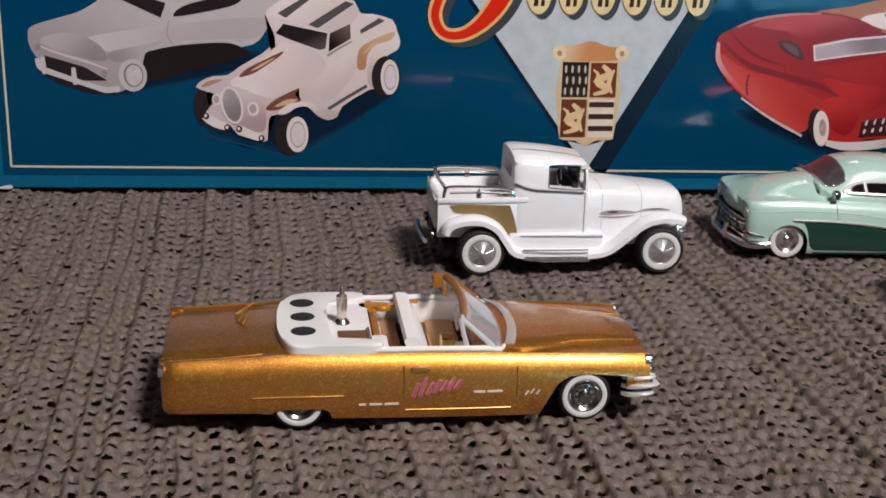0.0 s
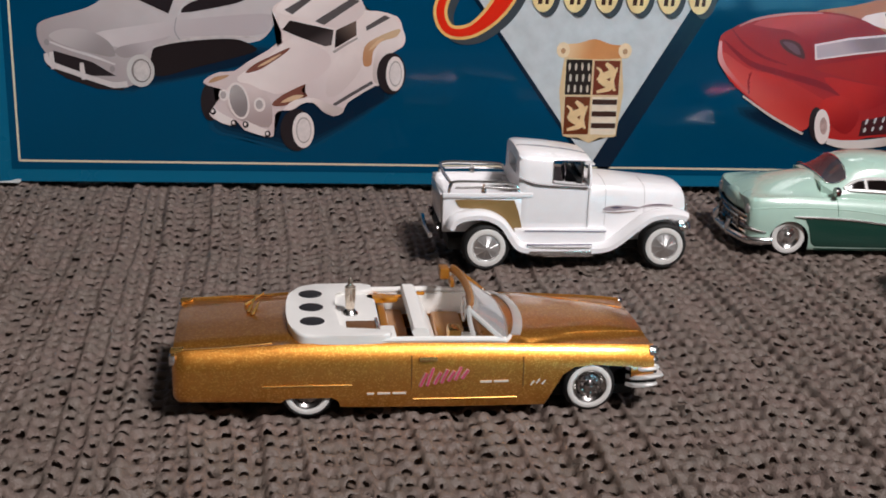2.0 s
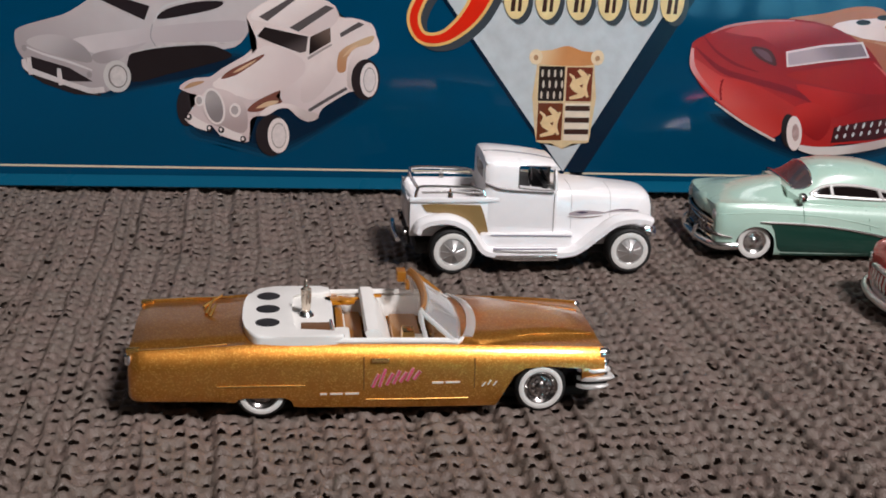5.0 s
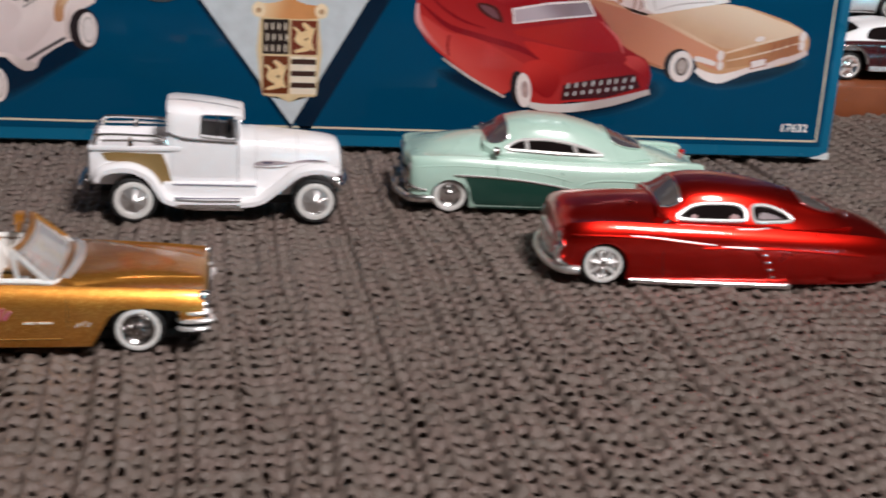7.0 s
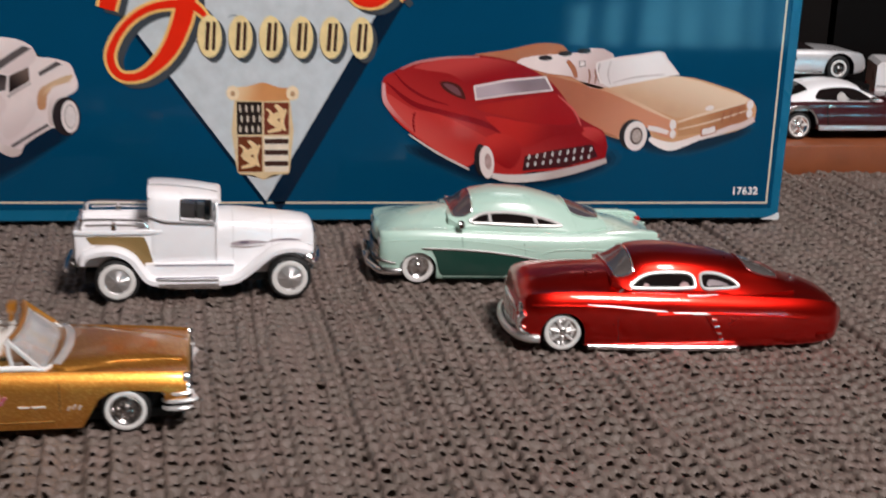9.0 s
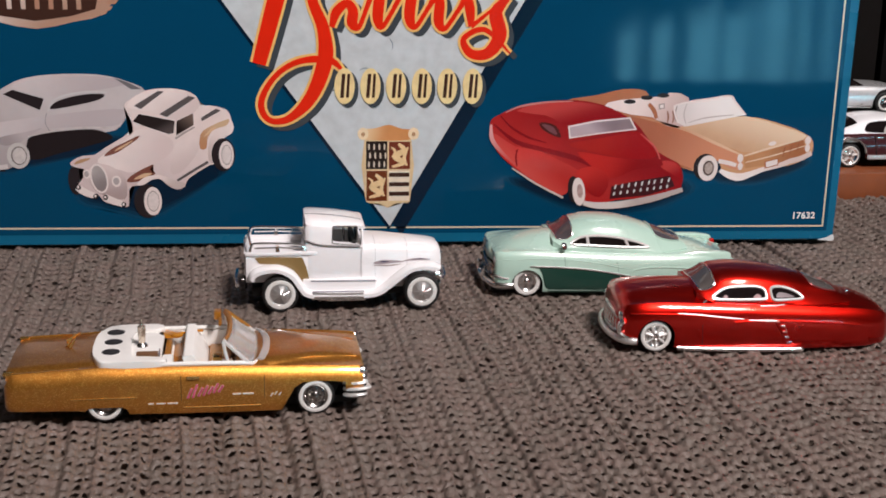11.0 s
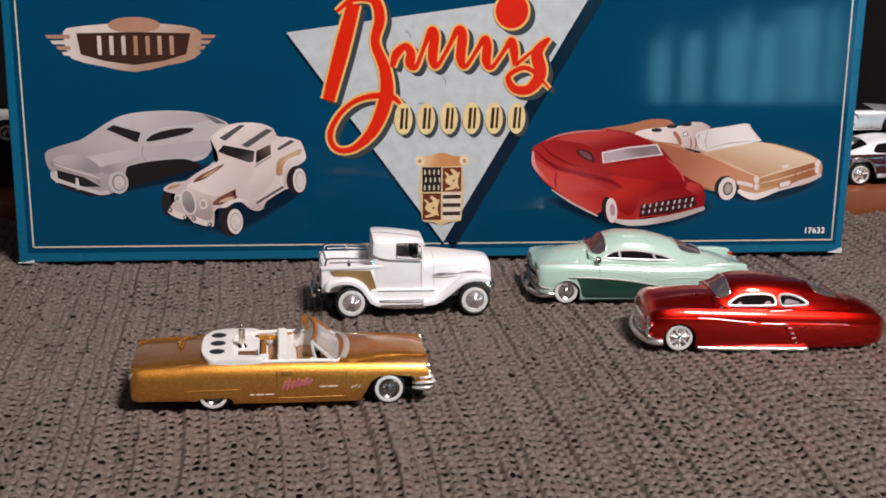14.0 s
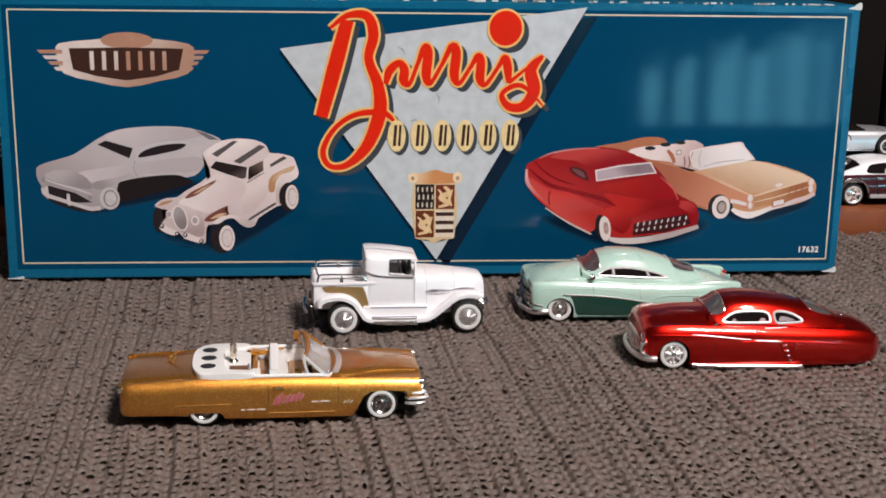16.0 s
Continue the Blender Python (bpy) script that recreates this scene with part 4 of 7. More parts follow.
for x, z, r in ((59.6, 28.6, 1.3), (69.3, 26.0, 1.6)):
    w = flat("picture_lamp", oval(x, z, r, r * 1.25, 16), PW2, 13, pick, "", 0)
    flat("picture_lens", oval(x - 0.1, z, r * 0.62, r * 0.8, 14), ink("picture_lens_grey", (0.42, 0.36, 0.35)), 14, w, "", 0)
for p in ([(56.2, 24.2), (58.8, 22.2), (61.8, 21.0)], [(65.0, 20.6), (67.7, 19.2), (71.0, 18.0)]):
    stroke("picture_bumper", p, [2.2, 2.4, 2.0], PW2, 12, pick)
    for q in (p[0], p[2]):
        w = flat("picture_lamp", oval(q[0] + 0.4, q[1] - 0.2, 0.85, 0.95, 14), PDARK, 13, pick, "", 0)
        flat("picture_lens", oval(q[0] + 0.3, q[1] - 0.1, 0.4, 0.5, 10), PW2, 14, w, "", 0)
stroke("picture_running_board", [(89.6, 26.0), (95.0, 29.4), (100.2, 32.5)], [0.9] * 3, GREYED, 12, pick)
for cx, cz, rx, rz, bx in ((81.2, 18.9, 3.0, 5.0, -1.8), (106.4, 34.9, 2.5, 4.8, -1.0)):
    flat("picture_tyre", oval(cx + bx, cz + 0.1, rx + 1.5, rz + 0.9), PDARK, 13.2, pick, "", 0)
    w = flat("picture_wheel", oval(cx, cz, rx, rz), PW2, 14, pick, "", 0)
    flat("picture_hub_ring", oval(cx + 0.1, cz, rx * 0.70, rz * 0.74), WARM, 14.6, w, "", 0)
    flat("picture_hubcap", oval(cx + 0.15, cz, rx * 0.62, rz * 0.66), ink("picture_hub_pale", (0.72, 0.63, 0.61), 0.2, 900), 15.2, w, "", 0)

# pictured gold convertible, behind the pictured red coupe
PT3 = ink("picture_tan_dark", (0.38, 0.13, 0.06), 0.2, 60)
conv = flat("pictured_convertible", [(224.5, 53.5), (235.5, 55.5), (245.0, 57.6), (253.0, 57.0), (256.0, 52.5), (266.5, 44.5), (289.5, 48.0), (306.0, 44.5), (313.5, 41.5), (317.0, 38.5), (316.5, 33.5), (311.0, 30.5), (304.0, 29.0), (288.5, 26.5), (284.0, 27.5), (281.0, 33.0), (276.5, 34.0), (273.5, 30.5), (273.0, 28.0), (267.5, 29.5), (255.0, 33.0), (245.0, 44.5), (238.5, 50.5)],
            tone("picture_tan", (0.44, 0.16, 0.08), (0.60, 0.32, 0.17), (240, 55), (300, 32)), 4, carton, "picture of a tan open convertible")
cast([(262, 30), (280, 24), (292, 22), (306, 25), (318, 31), (310, 34), (280, 32)], 2.95, conv)
flat("picture_hood", [(266.0, 44.2), (279.0, 46.2), (290.5, 47.9), (304.5, 44.3), (314.4, 40.8), (310.4, 38.9), (298.0, 35.8), (290.8, 34.8), (279.0, 39.2)], tone("picture_hood_tan", (0.60, 0.36, 0.22), (0.78, 0.58, 0.41), (292, 35), (296, 47)), 5, conv, "", 2)
flat("picture_flank", [(247.7, 48.0), (264.1, 44.0), (278.9, 39.0), (289.8, 33.6), (290.2, 27.8), (282.8, 30.6), (277.3, 34.0), (273.3, 32.4), (272.6, 28.8), (266.2, 30.5), (258.7, 34.6), (253.1, 41.4)], tone("picture_flank_tan", (0.40, 0.125, 0.065), (0.62, 0.26, 0.15), (256, 45), (284, 31)), 5.4, conv, "", 2)
stroke("picture_belt", [(251.7, 47.6), (268.2, 43.2), (280.0, 38.2), (289.8, 33.9)], [0.5, 1.0, 1.1, 0.5], tone("picture_belt_tan", (0.52, 0.24, 0.13), (0.72, 0.48, 0.32), (255, 46), (288, 34)), 6, conv)
flat("picture_interior", [(238.5, 51.8), (244.0, 53.8), (258.5, 55.0), (262.0, 56.4), (269.0, 54.6), (268.5, 44.8), (262.0, 44.3), (256.0, 47.6), (248.0, 48.6)], tone("picture_interior_white", (0.84, 0.70, 0.67), (0.59, 0.42, 0.39), (250, 55), (264, 45), 0.12), 6, conv, "", 2)
for x, z in ((247.5, 53.2), (253.6, 54.6), (259.6, 55.4)):
    flat("picture_disc", oval(x, z, 2.2, 0.8, 16), PDARK, 7, conv, "", 0)
stroke("picture_strap", [(254.5, 52.4), (256.5, 50.0), (257.6, 47.2)], [1.2, 1.6, 1.2], PT3, 7, conv)
for x0 in (261.4, 263.4):
    stroke("picture_seat_line", [(x0, 49.8), (x0 + 0.5, 47.6), (x0 + 0.2, 45.4)], [0.5, 0.7, 0.4], ink("picture_seat_brown", (0.30, 0.14, 0.10)), 7.5, conv)
flat("picture_windscreen", [(263.6, 51.8), (269.4, 53.1), (284.3, 55.2), (290.7, 48.4), (268.2, 44.2), (266.0, 45.4)], tone("picture_glass", (0.70, 0.62, 0.60), (0.86, 0.80, 0.78), (266, 46), (280, 54), 0.1), 7, conv, "", 0)
stroke("picture_pillar_line", [(264.8, 46.0), (264.4, 49.0), (264.9, 51.6)], [0.3, 0.5, 0.3], ink("picture_pillar_grey", (0.30, 0.24, 0.22)), 7.6, conv)
stroke("picture_pillar_line", [(268.6, 45.2), (267.6, 48.6), (268.4, 52.4)], [0.3, 0.5, 0.3], ink("picture_pane_grey", (0.52, 0.44, 0.42)), 7.6, conv)
stroke("picture_dash_line", [(269.4, 45.6), (276.0, 47.4), (286.0, 48.4)], [0.3, 0.5, 0.3], ink("picture_pane_grey", (0.52, 0.44, 0.42)), 7.7, conv)
flat("picture_gauge", [(258.2, 50.4), (260.4, 50.7), (260.2, 52.6), (258.1, 52.3)], ink("picture_pillar_grey", (0.30, 0.24, 0.22)), 7.2, conv, "", 0)
flat("picture_gauge", [(258.6, 50.8), (260.0, 51.0), (259.9, 52.2), (258.5, 52.0)], PW2, 7.8, conv, "", 0)
stroke("picture_frame", [(264.0, 51.9), (270.0, 53.3), (277.0, 54.3), (284.2, 55.2), (286.4, 53.0), (290.7, 48.4)], [0.4, 0.6, 0.6, 0.7, 0.6, 0.4], PW2, 8, conv)
stroke("picture_frame", [(265.8, 45.4), (264.4, 48.4), (263.8, 51.8)], [0.6, 0.6, 0.5], PW2, 8.2, conv)
flat("picture_grille", [(291.2, 32.9), (300.1, 35.5), (313.4, 39.3), (314.7, 34.2), (305.0, 30.6), (292.0, 28.8)], tone("picture_grille_tan", (0.50, 0.24, 0.11), (0.36, 0.13, 0.055), (296, 34), (311, 36), 0.25), 6, conv, "", 1)
stroke("picture_grille_edge", [(291.4, 33.4), (300.0, 36.0), (313.4, 39.6)], [0.5, 0.8, 0.5], ink("picture_tan_pale", (0.76, 0.56, 0.40)), 6.6, conv)
stroke("picture_grille_line", [(292.0, 31.0), (302.0, 33.4), (314.0, 37.0)], [0.3, 0.5, 0.3], ink("picture_tan_pale", (0.76, 0.56, 0.40)), 6.8, conv)
stroke("picture_bumper", [(282.6, 28.2), (286.0, 26.4), (290.0, 25.6), (294.0, 26.6), (299.0, 28.4), (305.0, 29.9), (309.0, 31.4), (313.0, 32.4), (316.8, 34.4)], [1.4, 2.4, 2.8, 2.2, 1.7, 1.7, 1.9, 1.8, 1.8], tone("picture_bumper_white", (0.86, 0.76, 0.73), (0.68, 0.53, 0.49), (290, 27), (312, 31)), 8, conv)
stroke("picture_bumper", [(281.8, 31.6), (285.0, 31.0), (288.6, 30.0)], [1.5, 1.6, 1.4], PW2, 8, conv)
for x, z, s in ((289.9, 32.6, 1.0), (290.1, 29.6, 0.9), (315.0, 39.0, 1.0), (315.0, 36.2, 0.9)):
    flat("picture_lamp", oval(x, z, 1.1 * s, 1.6 * s, 16), PW2, 9, conv, "", 0)
for k in range(3):
    stroke("picture_crease", [(306.0 + 2.6 * k, 33.0 + 0.9 * k), (306.2 + 2.6 * k, 35.0 + 0.9 * k), (306.6 + 2.6 * k, 36.8 + 0.9 * k)], [0.3, 0.5, 0.3], ink("picture_grille_deep", (0.30, 0.10, 0.045)), 6.9, conv)
flat("picture_plate_rim", [(299.4, 28.6), (304.6, 29.9), (304.4, 32.6), (299.2, 31.4)], PT3, 8.6, conv, "", 0)
flat("picture_plate", [(299.9, 29.1), (304.2, 30.2), (304.0, 32.1), (299.7, 31.1)], PW2, 9.2, conv, "", 0)
flat("picture_emblem", oval(301.6, 37.9, 1.5, 0.8, 14, 12), PW2, 7.2, conv, "", 0)
stroke("picture_sill", [(256.0, 35.4), (261.0, 32.4), (267.0, 30.2), (272.0, 28.6)], [0.4, 0.6, 0.6, 0.4], PT3, 6.2, conv)
flat("picture_tyre", oval(277.0, 29.4, 4.4, 4.9), PDARK, 7, conv, "", 0)
w = flat("picture_wheel", oval(278.0, 29.0, 3.7, 4.7), PW2, 8, conv, "", 0)
flat("picture_hub_ring", oval(278.2, 29.0, 2.1, 2.8), ink("picture_hub_dark", (0.12, 0.085, 0.075)), 8.6, w, "", 0)
flat("picture_hubcap", oval(278.3, 29.0, 1.5, 2.1), ink("picture_hub_tan", (0.44, 0.35, 0.31), 0.5, 900), 9.2, w, "", 0)

# pictured red coupe
PR3 = ink("picture_red_dark", (0.22, 0.004, 0.008), 0.1, 50)
coupe = flat("pictured_coupe", [(197.5, 43.0), (198.0, 46.8), (201.0, 48.7), (206.4, 51.3), (216.0, 53.2), (227.6, 53.8), (237.5, 52.2), (244.6, 49.0), (249.8, 45.8), (254.2, 41.0), (258.7, 35.3), (265.1, 31.8), (267.9, 29.6), (268.5, 22.0), (258.5, 18.5), (244.5, 17.6), (236.5, 15.6), (232.0, 17.0), (229.0, 25.5), (227.4, 22.6), (224.0, 19.0), (214.5, 24.2), (207.2, 29.4), (201.6, 34.2), (198.4, 39.0)],
             tone("picture_red", (0.26, 0.006, 0.009), (0.44, 0.022, 0.020), (230, 50), (216, 26)), 14, carton, "picture of a candy red chopped coupe", 2)
cast([(202, 27), (216, 18), (236, 11), (258, 13), (274, 20), (268, 26), (230, 26)], 2.95, coupe)
flat("picture_flank", [(198.4, 42.4), (206.9, 37.4), (215.7, 35.6), (228.8, 29.4), (231.0, 27.2), (228.6, 25.2), (227.4, 22.8), (224.2, 19.6), (214.5, 24.7), (207.2, 30.0), (201.4, 35.2)], tone("picture_flank_red", (0.48, 0.028, 0.024), (0.60, 0.070, 0.058), (218, 33), (212, 26)), 15, coupe)
stroke("picture_crease", [(198.9, 45.4), (206.8, 39.2), (216.7, 36.2), (228.7, 33.0), (236.0, 29.4)], [0.4, 1.5, 1.7, 1.8, 0.4], PR3, 15.6, coupe)
flat("picture_roof", [(206.8, 49.9), (215.0, 52.5), (227.6, 53.2), (237.5, 51.7), (246.5, 48.0), (235.9, 46.6), (226.1, 45.0), (222.1, 46.0), (217.4, 48.4)], tone("picture_roof_red", (0.28, 0.006, 0.010), (0.50, 0.050, 0.045), (228, 46), (226, 53)), 15, coupe, "", 2)
stroke("picture_roof_light", [(203.0, 49.4), (208.0, 51.5), (217.0, 53.0), (227.0, 53.4)], [0.3, 0.7, 0.7, 0.3], ink("picture_pink_light", (0.52, 0.20, 0.19)), 16, coupe)
stroke("picture_tail", [(198.0, 45.2), (198.5, 40.0), (202.0, 35.4), (207.4, 30.8)], [0.8, 1.5, 1.2, 0.5], tone("picture_pink_white", (0.70, 0.36, 0.36), (0.56, 0.09, 0.08), (198, 45), (206, 32)), 16, coupe)
stroke("picture_seam", [(207.8, 36.4), (207.2, 33.7), (207.7, 30.3)], [0.5] * 3, PR3, 16, coupe)
flat("picture_window", [(215.1, 45.4), (217.2, 45.9), (221.2, 44.6), (223.2, 40.6), (220.4, 41.2), (216.9, 43.0)], ink("picture_window_dark", (0.07, 0.012, 0.010)), 16, coupe)
flat("picture_windscreen", [(225.5, 44.6), (235.9, 46.6), (248.0, 47.7), (250.6, 43.2), (238.1, 41.8), (226.2, 40.1)], PW2, 16, coupe, "", 0)
flat("picture_glass", [(226.1, 44.1), (236.0, 46.0), (247.6, 47.1), (249.8, 43.6), (238.1, 42.3), (226.7, 40.6)], tone("picture_grey_glass", (0.26, 0.19, 0.21), (0.46, 0.37, 0.40), (240, 45), (236, 40.5), 0.35), 17, coupe, "", 0)
flat("picture_hood", [(226.0, 37.9), (238.2, 40.3), (250.4, 42.4), (254.2, 40.0), (258.4, 33.4), (248.7, 32.7), (238.5, 34.5)], tone("picture_hood_red", (0.38, 0.014, 0.010), (0.34, 0.004, 0.006), (236, 39), (252, 34)), 15, coupe)
flat("picture_hood_light", [(229.5, 35.2), (240.6, 33.6), (250.7, 32.3), (259.2, 32.0), (260.6, 30.0), (251.0, 28.7), (245.1, 26.2), (240.6, 25.8), (235.4, 29.6)], tone("picture_hood_rose", (0.50, 0.020, 0.016), (0.26, 0.005, 0.007), (240, 33), (250, 27)), 16, coupe)
flat("picture_fender", [(229.6, 28.4), (235.0, 30.0), (240.4, 27.2), (241.2, 22.6), (238.2, 18.6), (233.4, 21.0), (230.4, 25.4)], tone("picture_fender_red", (0.52, 0.025, 0.020), (0.28, 0.006, 0.008), (234, 29), (238, 20)), 16.2, coupe)
stroke("picture_hood_ridge", [(252.1, 41.7), (257.5, 37.0), (259.9, 32.4)], [0.3, 0.7, 0.4], ink("picture_ridge_red", (0.60, 0.10, 0.09)), 16.5, coupe)
flat("picture_fender", [(261.0, 31.8), (265.0, 31.4), (267.6, 29.2), (267.8, 25.6), (264.0, 27.4), (260.4, 29.6)], tone("picture_far_fender", (0.50, 0.04, 0.035), (0.30, 0.006, 0.010), (264, 31), (267, 26)), 15.5, coupe)
flat("picture_grille", [(242.5, 22.6), (251.0, 24.4), (264.0, 26.4), (266.0, 22.4), (256.0, 19.2), (242.0, 18.0)], ink("picture_grille_dark", (0.05, 0.008, 0.010)), 16.6, coupe, "", 1)
rs = random.Random(5)
for k in range(9):
    x = 243.6 + 2.45 * k
    flat("picture_tooth", oval(x, 19.9 + 0.32 * k, 0.38, 0.75, 10, -15), PCHROME, 17.4, coupe, "", 0)
    flat("picture_tooth", oval(x + 0.3 + rs.uniform(-0.2, 0.2), 22.4 + 0.30 * k, 0.34, 0.95, 10, -15), PCHROME, 17.4, coupe, "", 0)
stroke("picture_bumper", [(232.5, 16.6), (238.0, 15.6), (247.0, 16.0), (258.0, 18.0), (269.0, 21.2)], [1.6, 2.4, 2.6, 2.4, 1.6], tone("picture_coupe_bumper", (0.66, 0.60, 0.57), (0.48, 0.40, 0.38), (245, 18), (252, 15.5)), 18, coupe)
w = flat("picture_wheel", oval(230.6, 20.8, 2.3, 5.2, 22, 8), PW2, 17, coupe, "", 0)
flat("picture_hubcap", oval(231.0, 21.0, 1.1, 2.6, 16, 8), ink("picture_hub_rose", (0.44, 0.30, 0.28), 0.5, 900), 17.6, w, "", 0)
flat("picture_tyre", oval(228.8, 21.6, 2.2, 5.0, 22, 8), PDARK, 15.4, coupe, "", 0)
stroke("picture_fender_edge", [(201.0, 48.6), (205.0, 44.4), (211.0, 40.8), (218.0, 38.6)], [0.3, 0.7, 0.8, 0.3], PR3, 16.2, coupe)
flat("picture_quarter_glass", [(216.2, 44.9), (217.6, 45.2), (220.4, 44.0), (221.8, 41.6), (219.6, 42.2)], ink("picture_glass_violet", (0.16, 0.06, 0.07)), 16.8, coupe)
for k in range(5):
    flat("picture_rivet", oval(207.3 + 0.1 * k, 35.8 - 1.2 * k, 0.28, 0.28, 8), PR3, 16.5, coupe, "", 0)
stroke("picture_sill", [(206.0, 29.6), (215.0, 23.8), (225.0, 18.6)], [0.5, 0.7, 0.7], PCHROME, 17, coupe)

# item number in small white figures
font = bpy.data.curves.new("item_number", "FONT")
font.body, font.size, font.align_x = "17632", 0.0034, "CENTER"
font.offset, font.space_character = 0.00009, 1.08
scrap = new("scrap", font)
bpy.context.view_layer.update()
me = bpy.data.meshes.new_from_object(scrap.evaluated_get(bpy.context.evaluated_depsgraph_get()))
bpy.data.objects.remove(scrap)
me.name = "item_number"
me.materials.clear()
me.materials.append(ink("white", (0.88, 0.88, 0.86)))
ob = new("item_number", me)
ob.parent = carton
ob.matrix_basis = pose(0.3160, -0.0003, 0.0098, 90, 0, 0)


# ---------- gold convertible (nose towards +x) ----------
def gold_convertible():
    car = thing("toy_convertible", "metallic gold die-cast toy convertible with white interior", "toy car", pose(0.0580, -0.1322, 0.0, 0, 0, 0.9), "toy cars on the mat")
    zs = curve((0, 12.0), (2, 12.5), (13, 12.9), (22, 13.4), (40, 13.3), (62, 12.7), (79, 12.0), (84.5, 11.6))
    zt = curve((0, 12.1), (3, 12.6), (12, 13.0), (22, 13.5), (60, 13.8), (72, 13.5), (80, 12.7), (84.5, 11.5))
    ws = curve((0, 12.7), (0.6, 13.3), (1.6, 13.7), (5, 13.9), (20, 14.2), (45, 14.4), (62, 14.2), (79, 13.8), (84.5, 13.3))
    wm = curve((0, 13.6), (0.6, 14.4), (1.6, 14.9), (5, 15.1), (20, 15.5), (45, 15.6), (62, 15.5), (79, 15.0), (84.5, 14.5))
    zb = curve((0, 3.5), (1.0, 3.0), (14, 2.9), (30, 1.6), (66, 1.2), (77, 1.4), (79, 5.5), (84.5, 6.2))
    crease = curve((0, 0.80), (20, 0.72), (58, 0.72), (62, 0.83), (72, 0.64), (84.5, 0.46))
    sunk = curve((0, 0.45), (18, 0.3), (30, 0.1), (58, 0.1), (64, 0.25), (84.5, 0.42))

    def half(x):
        b, s, t, w, m = zb(x), zs(x), zt(x), ws(x), wm(x)
        h, c, d = s - b, crease(x) * w, sunk(x)
        return [(0, b), (m - 2.0, b), (m - 0.9, b + 0.15), (m - 0.3, b + 0.5), (m - 0.05, b + 0.14 * h), (m + 0.1, b + 0.24 * h), (m, s - 4.0), (m - 0.2, s - 2.9), (m - 0.6, s - 1.9),
                (m - 1.1, s - 1.05), (m - 1.65, s - 0.4), (m - 2.1, s - 0.08), (m - 2.5, s - 0.15 - 0.4 * d), (m - 3.0, s - 0.2 - 0.6 * d), (c + 0.35, s + (t - s) * 0.35 - d), (c, s + (t - s) * 0.5 - 0.5 * d), (c * 0.72, s + (t - s) * 0.8), (c * 0.3, t), (0, t + 0.12)]

    xs = [0, 0.25, 0.6, 1.2, 2.2, 3.4, 5, 8, 12, 16, 20, 25, 30, 36, 42, 48, 54, 58, 60, 62, 65, 69, 73, 76, 77.6, 78.4, 79, 81, 83, 84, 84.5]
    body = part("body", loft(xs, half), GOLD, car, "metallic gold flake painted shell")
    rear = [(17.0, 0.0), (17.6, 2.4), (19.0, 3.7), (20.2, 4.0), (27.0, 4.0), (28.2, 3.4), (29.4, 0.0)]
    front = [(63.8, -1), (64.5, 1.4), (66.2, 4.6), (67.8, 7.4), (69.8, 8.7), (74.0, 8.9), (78.4, 8.5), (80.2, 8.2), (80.4, -1)]
    cockpit = slab(rounded(35.5, 58.0, -12.4, 12.4, 2.5), 5.0, 30)
    cut(body, [prism(rear, -30, -10.5), prism(rear, 10.5, 30), prism(front, -30, -9.5), prism(front, 9.5, 30), cockpit], BLACK)
    axle_set(car, (23.0, 72.8), 15.2, 4.75, 4.75, 4.2, 4.0, 3.15, 0, dark=True)
    for s in (-1, 1):
        for i in range(9):
            a = 2 * math.pi * i / 9
            part("wheel_stud", lathe([(0.0, s * 15.25), (0.22, s * 15.2), (0.3, s * 14.9)], 8, (72.8 + 1.5 * math.cos(a), 0, 4.75 + 1.5 * math.sin(a))), CHROME, car)
    # underside
    part("chassis", block(3, 82, -10, 10, 1.0, 3.0, 0.4), BLACK, car, "black base plate")
    # flank lines
    fl = lambda x, z: wm(x) + (0.10 if z < 9.2 else -0.2)
    part("skirt_trim", tube([(15.2, -fl(15, 6.2) - 0.05, 6.3), (22, -fl(22, 6.3) - 0.1, 6.4), (30.6, -fl(30, 6.3) - 0.0, 6.35)], 0.13, n=6), GOLD_TRIM, car, "bright gold trim strip")
    part("sill_trim", tube([(41.2, -fl(41, 3.6) + 0.05, 3.5), (50, -fl(50, 3.4) + 0.05, 3.4), (59.6, -fl(59, 3.4) + 0.05, 3.4)], 0.13, n=6), GOLD_TRIM, car, "bright gold trim strip")
    for x, z0, z1 in ((40.9, 2.4, 12.8), (60.6, 2.4, 12.2)):
        part("door_seam", tube([(x, -wm(x) + 0.35, z0 + 0.3), (x, -wm(x) - 0.02, z0 + 3.0), (x, -wm(x) - 0.04, (z0 + z1) / 2), (x, -wm(x) + 0.0, z1 - 2.6), (x, -wm(x) + 0.4, z1 - 1.4)], 0.10, n=5), mat("brown_seam", (0.20, 0.075, 0.012), 0.5, 0.3), car)
    part("door_handle", block(42.2, 45.4, -wm(43) - 0.28, -wm(43) + 0.5, 10.5, 11.3, 0.22), mat("handle_gold", (0.85, 0.55, 0.20), 0.22, 0.9), car, "small gold door handle")
    # lettering kept as plain bars and strokes
    for k, (x, low, high) in enumerate(((42.4, 5.9, 8.3), (43.6, 6.0, 9.2), (44.9, 6.3, 8.4), (46.1, 6.5, 8.9), (47.3, 6.8, 8.6), (48.5, 7.0, 9.3), (49.7, 7.2, 8.8))):
        bar = [(x, -fl(x, low) - 0.02, low), (x + 0.5, -fl(x, 7.5) - 0.02, (low + high) / 2), (x + 1.1, -fl(x, high) - 0.02, high)]
        part("decal_stroke", tube(bar, 0.36, n=6), mat("pale_pink_decal", (0.62, 0.40, 0.38), 0.4), car, "slanted pink printed bar with pale rim")
